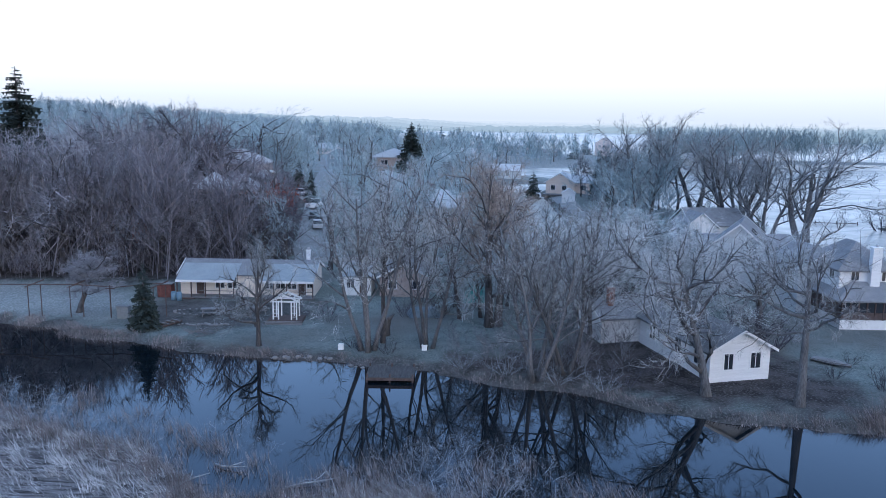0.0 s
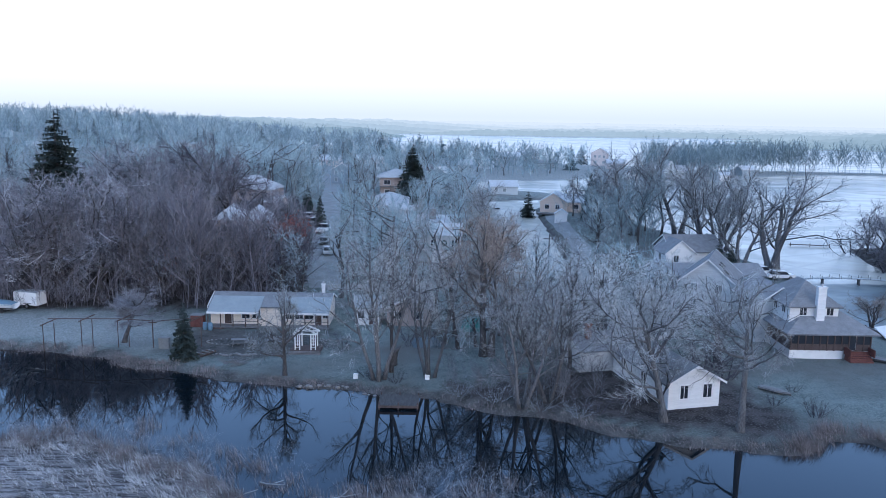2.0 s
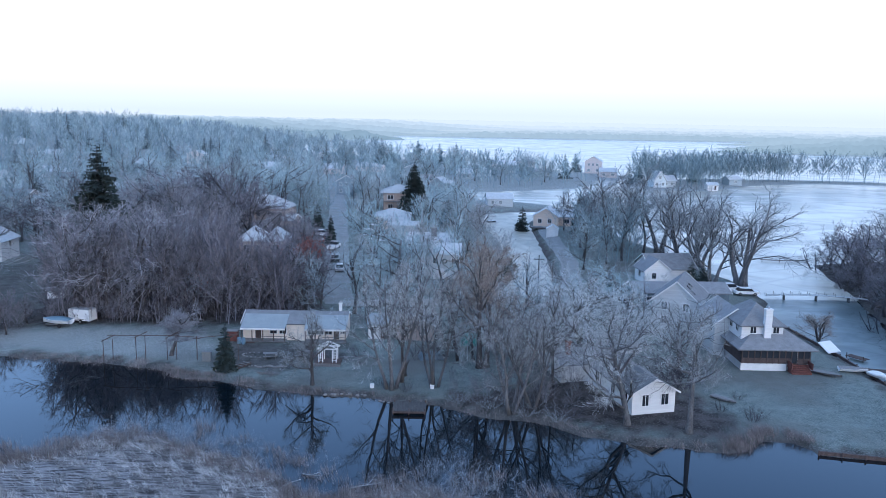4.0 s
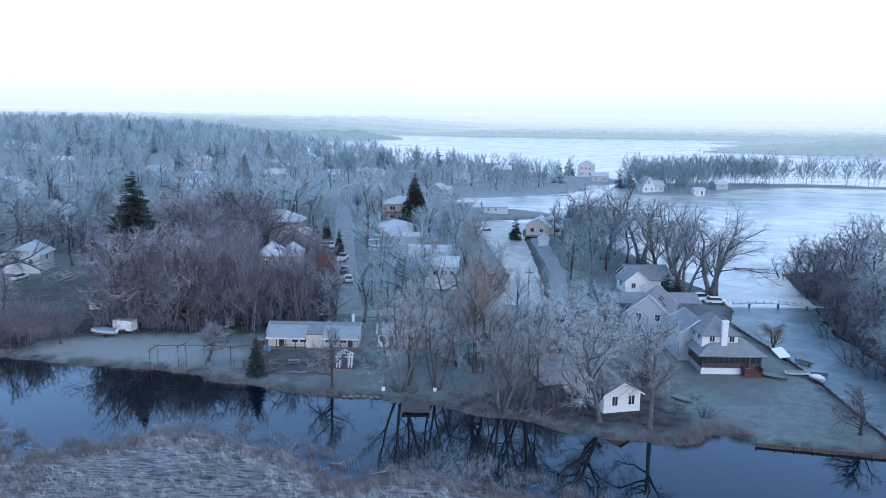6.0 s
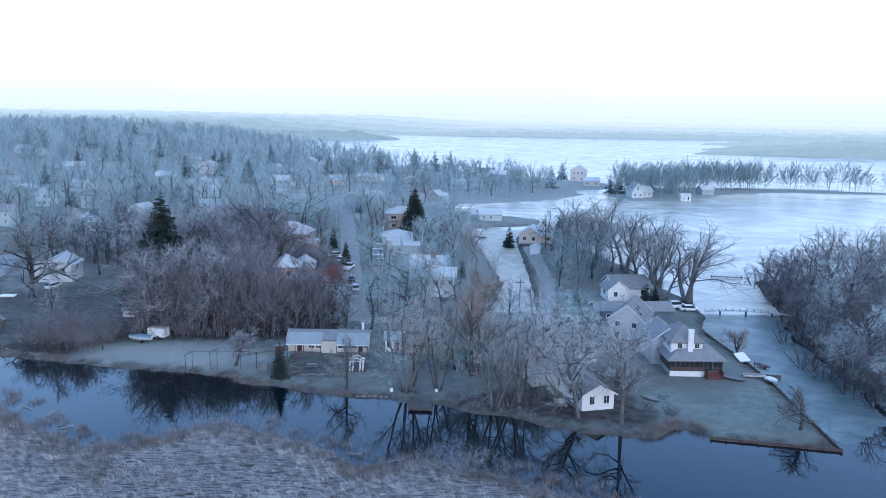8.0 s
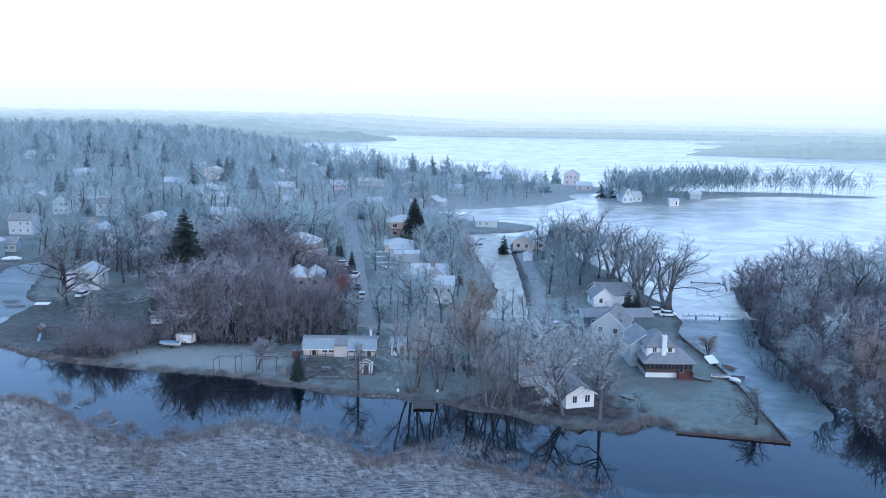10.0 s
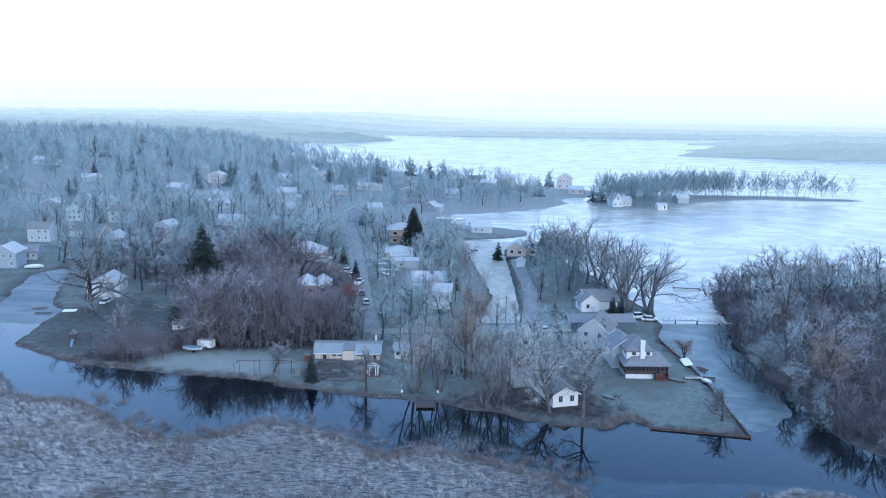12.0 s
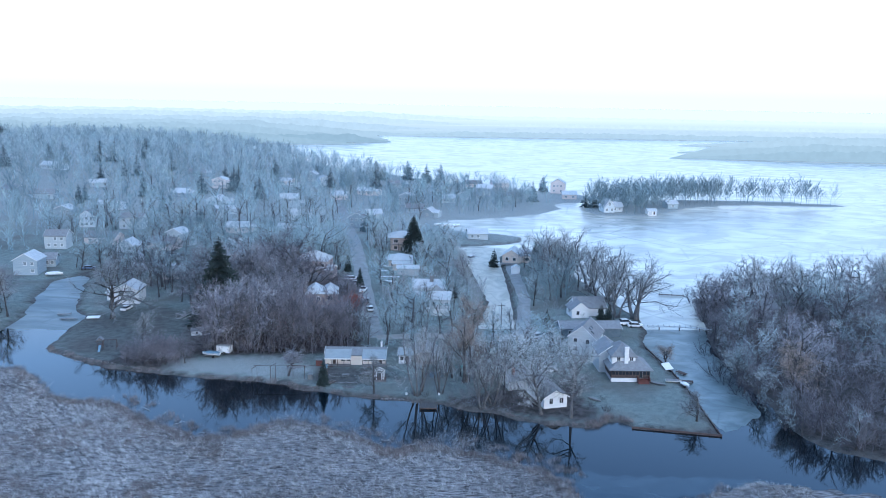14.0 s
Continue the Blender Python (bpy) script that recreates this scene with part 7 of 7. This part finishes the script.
for k, (x, y) in enumerate(((12, 346), (16, 345.5), (21, 344))):
    boat(x, y, 20 * k, 5.5, 2.0, 0.8, M_PLASTIC_W, M_PLASTIC_W, "white covered boat frozen in by a dock", 0.1, z=WATER_Z)

# --- western lawn: playset, raft, van
ps = empty("playset", at(-82.6, 131.8, 12), "wooden playset with roofed tower, swings and slide", "playset")
for px in (-0.7, 0.7):
    for py in (-0.7, 0.7):
        part("post", Geo().box(px - 0.06, py - 0.06, -0.1, px + 0.06, py + 0.06, 2.6), M_DARKWOOD, ps)
part("platform", Geo().box(-0.75, -0.75, 1.2, 0.75, 0.75, 1.3), M_DARKWOOD, ps)
part("tower_roof", Geo().prism([(-0.95, 2.55), (0.95, 2.55), (0, 3.4)], -0.95, 0.95), M_GREYWOOD, ps)
part("swing_beam", Geo().box(0.7, -0.07, 2.3, 4.2, 0.07, 2.45), M_DARKWOOD, ps)
for s in (-1, 1):
    part("leg", Geo().tube([Vector((4.1, s * 1.1, -0.1)), Vector((4.1, 0, 2.4))], [0.07, 0.07], 5), M_DARKWOOD, ps)
for u in (1.6, 2.8):
    part("swing", Geo().box(u - 0.25, -0.1, 0.5, u + 0.25, 0.1, 0.55).box(u - 0.25, -0.01, 0.55, u - 0.23, 0.01, 2.3).box(u + 0.23, -0.01, 0.55, u + 0.25, 0.01, 2.3), M_RUBBER, ps)
part("slide", Geo().slab([(-0.3, -0.75, 1.3), (0.3, -0.75, 1.3), (0.3, -3.0, 0.15), (-0.3, -3.0, 0.15)], 0.06), M_BLUE, ps)
part("ladder", Geo().box(-1.6, -0.3, 0.0, -1.5, 0.3, 0.08).box(-1.3, -0.3, 0.4, -1.2, 0.3, 0.46).box(-1.0, -0.3, 0.8, -0.9, 0.3, 0.86), M_DARKWOOD, ps)
raft = empty("swim_raft", at(-96.0, 160.2, 10), "white swim raft with rails stored on shore", "raft")
part("deck", Geo().box(-1.8, -1.2, 0.25, 1.8, 1.2, 0.45), M_PLASTIC_W, raft)
for s in (-0.9, 0.9):
    part("float", Geo().tube([Vector((-1.8, s, 0.15)), Vector((1.8, s, 0.15))], [0.22, 0.22], 8), M_METAL, raft)
part("rail", Geo().box(-1.8, 1.15, 1.1, 1.8, 1.2, 1.16).box(-1.8, 1.15, 0.45, -1.75, 1.2, 1.1).box(1.75, 1.15, 0.45, 1.8, 1.2, 1.1).box(-0.03, 1.15, 0.45, 0.03, 1.2, 1.1), M_METAL, raft)
for k, (x, y, L) in enumerate(((-103.5, 160.5, 5), (-107, 165.5, 4))):
    d = empty("shore_dock", pose(x, y, WATER_Z, 0, 0, 14 * k), "short grey dock frozen into the cove", "dock", "cove docks")
    part("deck", Geo().box(-L / 2, -0.6, 0.35, L / 2, 0.6, 0.45), M_GREYWOOD, d)
    for px in (-L / 2 + 0.2, L / 2 - 0.2):
        part("post", Geo().cyl(px, 0.55, -0.9, 0.8, 0.05, 6), M_METAL, d)


def car(x, y, rot, paint, label, tall=1.0, truck=False):
    c = empty("car", at(x, y, rot, 0.08), label, "car", "parked cars")
    L = 4.6 if not truck else 5.2
    body = [(-L / 2, 0.35), (L / 2, 0.35), (L / 2, 0.75 * tall), (L / 2 - 0.15, 0.88 * tall), (-L / 2 + 0.1, 0.92 * tall), (-L / 2, 0.8 * tall)]
    part("body", Geo().prism(body, -0.88, 0.88), M_PAINT[paint], c)
    cab = [(-0.2, 0.9 * tall), (1.3, 0.9 * tall), (0.9, 1.5 * tall), (-0.1, 1.52 * tall)] if truck else [(-1.9, 0.9 * tall), (1.3, 0.9 * tall), (0.7, 1.42 * tall), (-1.4, 1.46 * tall)]
    cb = part("cabin", Geo().prism(cab, -0.78, 0.78), M_GLASS, c)
    part("roof", Geo().prism([(a[0] * 0.98, a[1] + 0.01) for a in (cab[3], cab[2])] + [(cab[2][0] * 0.98, cab[2][1] + 0.06), (cab[3][0] * 0.98, cab[3][1] + 0.06)], -0.76, 0.76), M_PAINT[paint], cb)
    for px in (-L / 2 + 0.85, L / 2 - 0.85):
        for py in (-0.82, 0.82):
            wheel(c, px, py, 0.33, 0.2)
    for py in (-0.6, 0.6):
        part("headlight", Geo().box(L / 2 - 0.02, py - 0.15, 0.6, L / 2 + 0.02, py + 0.15, 0.74), M_GLASS, c)


car(-16.6, 186.5, 80, "white", "frosted white pickup truck parked by the street", 1.15, True)
car(-19.5, 193.5, 10, "silver", "silver car parked in a frosted driveway")
car(-21.5, 198.5, 15, "white", "white car parked in a frosted driveway")
car(-14.8, 176.0, 95, "dark", "dark car parked along the street")
car(-13.0, 168.5, 100, "silver", "frosted silver car parked along the street")
car(40.8, 144.6, 15, "dark", "dark pickup truck parked by the lane", 1.15, True)
car(37.2, 146.2, 40, "silver", "frosted silver car parked by the lane")
car(35.6, 117.2, 25, "white", "frosted white car parked behind the cottage")
car(65.6, 159.5, 15, "white", "white van parked near the footbridge", 1.25)
car(68.3, 157.6, 0, "white", "white car parked near the footbridge")
car(-89.1, 168.8, 80, "white", "small white car parked on the lawn")
car(-124.0, 225.5, 20, "blue", "blue car parked by the western shore")
car(24.5, 262.0, 30, "silver", "silver car parked near the canal")
car(-100, 250, 20, "silver", "silver car parked among the homes")

# --- the point: timber seawall, docks, footbridge
wall_pts = [(48.5, 83.9), (66.2, 80.1), (66.8, 90.6), (67.8, 106.9), (67.8, 119.1), (66.7, 134.4), (66.4, 141)]
sw = empty("seawall", pose(0, 0, 0), "dark timber seawall around the lawn point", "seawall", kind="structure")
for (ax, ay), (bx, by) in zip(wall_pts, wall_pts[1:]):
    L, a = math.hypot(bx - ax, by - ay), math.degrees(math.atan2(by - ay, bx - ax))
    n = max(2, round(L / 2.4))
    for i in range(n):
        for row in range(3):
            part("timber", Geo().box(L * i / n + 0.01, -0.10, -0.55 + 0.24 * row, L * (i + 1) / n - 0.01, 0.10, -0.325 + 0.24 * row), M_DARKWOOD, sw, m=pose(ax, ay, 0, 0, 0, a))
    for i in range(n + 1):
        part("pile", Geo().cyl(L * i / n, -0.18, -1.0, 0.28, 0.09, 6), M_DARKWOOD, sw, m=pose(ax, ay, 0, 0, 0, a))
for x, y, L, rot in ((68.6, 112.0, 4.5, -12), (70.0, 118.0, 3.0, -60)):
    d = empty("jetty", pose(x, y, WATER_Z, 0, 0, rot), "dark narrow jetty beside the seawall", "dock")
    for i in range(int(L / 0.3)):
        part("plank", Geo().box(-L / 2 + 0.3 * i, -0.7, 0.35, -L / 2 + 0.3 * i + 0.27, 0.7, 0.41), M_DARKWOOD, d)
    for px in (-L / 2 + 0.2, L / 2 - 0.2):
        part("post", Geo().cyl(px, -0.65, -0.9, 0.9, 0.06, 6), M_DARKWOOD, d)
ramp = empty("dock_section", at(67.0, 120.6, 25), "white dock section tipped up on the seawall", "dock section")
part("deck", Geo().slab([(-1.3, -1.0, 0.5), (1.3, -1.0, 0.5), (1.3, 1.0, 1.6), (-1.3, 1.0, 1.6)], 0.14), M_PLASTIC_W, ramp)
for px in (-1.1, 1.1):
    part("leg", Geo().cyl(px, 0.8, 0, 1.5, 0.05, 6), M_METAL, ramp)
fb = empty("footbridge", pose(81.5, 156.4, 0.2, 0, 0, -7), "low pale wooden footbridge over the channel", "footbridge")
for i in range(48):
    x0 = -9.6 + 0.4 * i
    lift = 0.45 * (1 - ((x0 + 0.2) / 9.6) ** 2)
    part("plank", Geo().box(x0, -0.6, 0.25 + lift, x0 + 0.37, 0.6, 0.30 + lift), M_PALEWOOD, fb)
    if i % 4 == 0:
        for py in (-0.56, 0.56):
            part("rail_post", Geo().box(x0 + 0.1, py - 0.04, 0.30 + lift, x0 + 0.18, py + 0.04, 0.85 + lift), M_PALEWOOD, fb)
for px in (-6, 0, 6):
    part("pier", Geo().box(px - 0.09, -0.5, -1.4, px + 0.09, 0.5, 0.24 + 0.45 * (1 - (px / 9.6) ** 2)), M_GREYWOOD, fb)
d = empty("lake_dock", pose(92.0, 199.0, WATER_Z, 0, 0, 172), "long dark dock reaching into the lake ice", "dock")
for i in range(30):
    part("plank", Geo().box(-4.5 + 0.3 * i, -0.6, 0.4, -4.5 + 0.3 * i + 0.27, 0.6, 0.46), M_DARKWOOD, d)
for px in (-4.2, 0, 4.2):
    part("post", Geo().cyl(px, 0.5, -0.9, 0.9, 0.07, 6), M_DARKWOOD, d)

# --- poles, fence, snow heaps
for x, y, h in ((27.1, 155.0, 8.0), (-12.5, 214, 9.5), (-20.5, 262, 9.5), (-6.0, 150, 9.0), (-98, 330, 10)):
    p = empty("utility_pole", at(x, y), "weathered wooden utility pole with a crossarm", "pole", "utility poles")
    part("shaft", Geo().cyl(0, 0, -0.3, h, 0.14, 7, 0.09), M_BARK, p)
    part("crossarm", Geo().box(-1.0, -0.06, h - 0.9, 1.0, 0.06, h - 0.76), M_BARK, p)
    for u in (-0.9, -0.4, 0.4, 0.9):
        part("insulator", Geo().cyl(u, 0, h - 0.76, h - 0.6, 0.04, 6), M_CONCRETE, p)
fence = empty("fence", pose(0, 0, 0), "grey board fence beside the lane", "fence")
for i in range(13):
    x, y = 45.5 - 0.28 * i, 156.5 + 0.85 * i
    z = ground_z(x, y)
    part("post", Geo().box(x - 0.06, y - 0.06, z - 0.2, x + 0.06, y + 0.06, z + 1.2), M_GREYWOOD, fence)
    if i < 12:
        for zz in (0.35, 0.75, 1.1):
            part("rail", Geo().slab([(x - 0.05, y, z + zz + 0.1), (x - 0.33, y + 0.85, z + zz + 0.1), (x - 0.29, y + 0.85, z + zz + 0.1), (x - 0.01, y, z + zz + 0.1)], 0.12), M_GREYWOOD, fence)
for x, y, L, W, rot in ((-9.5, 210, 9, 1.4, 4), (-8.5, 204.5, 5, 1.6, -30), (-10, 226, 6, 1.2, 3), (-11.5, 218, 3.5, 1.2, 10)):
    g = Geo()
    sr = random.Random(int(L * 10 + x))
    for j in range(5):
        for i in range(12):
            u, v = i / 11 * 2 - 1, j / 4 * 2 - 1
            g.v.append((u * L / 2 + sr.uniform(-0.15, 0.15), v * W / 2 + sr.uniform(-0.1, 0.1), 0.35 * max(0, 1 - u ** 6) * max(0, 1 - v * v) * sr.uniform(0.6, 1.2) - 0.02))
    for j in range(4):
        for i in range(11):
            k = j * 12 + i
            g.f.append((k, k + 1, k + 13, k + 12))
    thing("snow_heap", g, M_SNOW, at(x, y, rot, 0.05), "ridge of old ploughed snow along a drive", "snow", smooth=True)


# --- pale drift logs caught at the marsh edge
for k, (x, y, L, rot) in enumerate(((1.8, 74.6, 3.2, 18), (-3.6, 76.6, 2.2, -25), (-5.4, 74.4, 2.6, 50), (-47.5, 84.4, 2.4, 30), (-41, 79.6, 2.0, -10), (-57, 92.0, 3.0, 140), (-52, 89.5, 1.8, 75))):
    lr = random.Random(k)
    g = Geo()
    g.tube([Vector((-L / 2, 0, 0.05)), Vector((-L / 6, lr.uniform(-0.15, 0.15), 0.12)), Vector((L / 5, lr.uniform(-0.15, 0.15), 0.16)), Vector((L / 2, lr.uniform(-0.3, 0.3), 0.3))], [0.07, 0.06, 0.045, 0.02], 7)
    g.tube([Vector((0, 0, 0.14)), Vector((L * 0.2, L * 0.16, 0.3)), Vector((L * 0.3, L * 0.3, 0.34))], [0.05, 0.035, 0.012], 5)
    thing("drift_log", g, M_PALEWOOD, pose(x, y, max(WATER_Z, ground_z(x, y)) + 0.02, 0, 0, rot), "frost-white drift log lying at the marsh edge", "log", smooth=True)
# ---------------------------------------------------------------- distance across the lake, mist painted as glowing tints
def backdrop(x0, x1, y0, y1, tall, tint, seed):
    """A far wooded rise: one long uneven band, its mist painted as a glowing tint."""
    m = bpy.data.materials.new("painted_mist_glow")
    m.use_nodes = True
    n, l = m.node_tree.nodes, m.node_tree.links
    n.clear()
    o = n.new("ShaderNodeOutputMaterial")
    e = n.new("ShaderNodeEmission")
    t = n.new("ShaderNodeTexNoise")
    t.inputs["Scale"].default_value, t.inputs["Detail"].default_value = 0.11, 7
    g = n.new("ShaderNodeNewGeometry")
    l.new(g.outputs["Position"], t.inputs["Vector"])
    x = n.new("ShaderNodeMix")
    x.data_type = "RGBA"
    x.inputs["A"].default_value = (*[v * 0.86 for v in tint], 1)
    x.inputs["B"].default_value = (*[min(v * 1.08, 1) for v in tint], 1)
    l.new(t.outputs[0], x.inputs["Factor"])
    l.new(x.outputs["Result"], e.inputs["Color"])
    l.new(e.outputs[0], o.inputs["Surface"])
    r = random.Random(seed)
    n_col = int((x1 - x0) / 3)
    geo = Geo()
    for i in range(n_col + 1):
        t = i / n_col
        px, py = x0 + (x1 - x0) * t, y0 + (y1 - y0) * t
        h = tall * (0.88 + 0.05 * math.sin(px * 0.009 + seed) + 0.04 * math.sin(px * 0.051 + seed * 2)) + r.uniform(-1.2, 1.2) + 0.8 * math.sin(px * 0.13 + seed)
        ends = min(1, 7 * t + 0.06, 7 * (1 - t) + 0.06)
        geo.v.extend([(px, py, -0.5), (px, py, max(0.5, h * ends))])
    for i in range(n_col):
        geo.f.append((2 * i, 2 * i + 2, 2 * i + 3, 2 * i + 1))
    return thing("backdrop", geo, m, Matrix(), "far wooded shore across the lake with painted mist", "backdrop", kind="structure")


def painted_mist_land(name, pts, near, far):
    """Flat wooded land glowing in painted mist tones, paler the farther it lies."""
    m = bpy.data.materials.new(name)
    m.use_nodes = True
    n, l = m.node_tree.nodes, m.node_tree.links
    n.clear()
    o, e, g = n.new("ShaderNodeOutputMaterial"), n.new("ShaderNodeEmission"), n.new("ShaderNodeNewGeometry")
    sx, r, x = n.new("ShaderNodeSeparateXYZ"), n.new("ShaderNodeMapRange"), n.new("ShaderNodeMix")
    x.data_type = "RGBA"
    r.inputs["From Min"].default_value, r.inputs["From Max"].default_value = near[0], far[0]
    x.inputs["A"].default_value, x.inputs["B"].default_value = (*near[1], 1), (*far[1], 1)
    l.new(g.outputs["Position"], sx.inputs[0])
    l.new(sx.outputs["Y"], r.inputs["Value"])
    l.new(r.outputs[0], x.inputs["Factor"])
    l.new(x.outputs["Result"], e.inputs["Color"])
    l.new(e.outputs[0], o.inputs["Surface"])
    return sheet("backdrop", pts, 0.25, m, "far wooded land beyond the lake with painted mist", "backdrop")


painted_mist_land("painted_mist_land", [(-70, 1240), (900, 1302), (2950, 1302), (2950, 4700), (-2950, 4700), (-2950, 1252), (-75, 1252)], (1240, (0.47, 0.59, 0.66)), (2500, (0.84, 0.90, 0.93)))
painted_mist_land("painted_mist_land", [(292, 854), (1500, 782), (2950, 765), (2950, 1300), (905, 1300), (420, 1080)], (780, (0.37, 0.49, 0.56)), (1300, (0.50, 0.62, 0.69)))
painted_mist_land("painted_mist_land", [(-2950, 882), (-1500, 882), (-462, 907), (-46, 1070), (-76, 1250), (-2950, 1250)], (880, (0.33, 0.45, 0.53)), (1250, (0.45, 0.57, 0.65)))
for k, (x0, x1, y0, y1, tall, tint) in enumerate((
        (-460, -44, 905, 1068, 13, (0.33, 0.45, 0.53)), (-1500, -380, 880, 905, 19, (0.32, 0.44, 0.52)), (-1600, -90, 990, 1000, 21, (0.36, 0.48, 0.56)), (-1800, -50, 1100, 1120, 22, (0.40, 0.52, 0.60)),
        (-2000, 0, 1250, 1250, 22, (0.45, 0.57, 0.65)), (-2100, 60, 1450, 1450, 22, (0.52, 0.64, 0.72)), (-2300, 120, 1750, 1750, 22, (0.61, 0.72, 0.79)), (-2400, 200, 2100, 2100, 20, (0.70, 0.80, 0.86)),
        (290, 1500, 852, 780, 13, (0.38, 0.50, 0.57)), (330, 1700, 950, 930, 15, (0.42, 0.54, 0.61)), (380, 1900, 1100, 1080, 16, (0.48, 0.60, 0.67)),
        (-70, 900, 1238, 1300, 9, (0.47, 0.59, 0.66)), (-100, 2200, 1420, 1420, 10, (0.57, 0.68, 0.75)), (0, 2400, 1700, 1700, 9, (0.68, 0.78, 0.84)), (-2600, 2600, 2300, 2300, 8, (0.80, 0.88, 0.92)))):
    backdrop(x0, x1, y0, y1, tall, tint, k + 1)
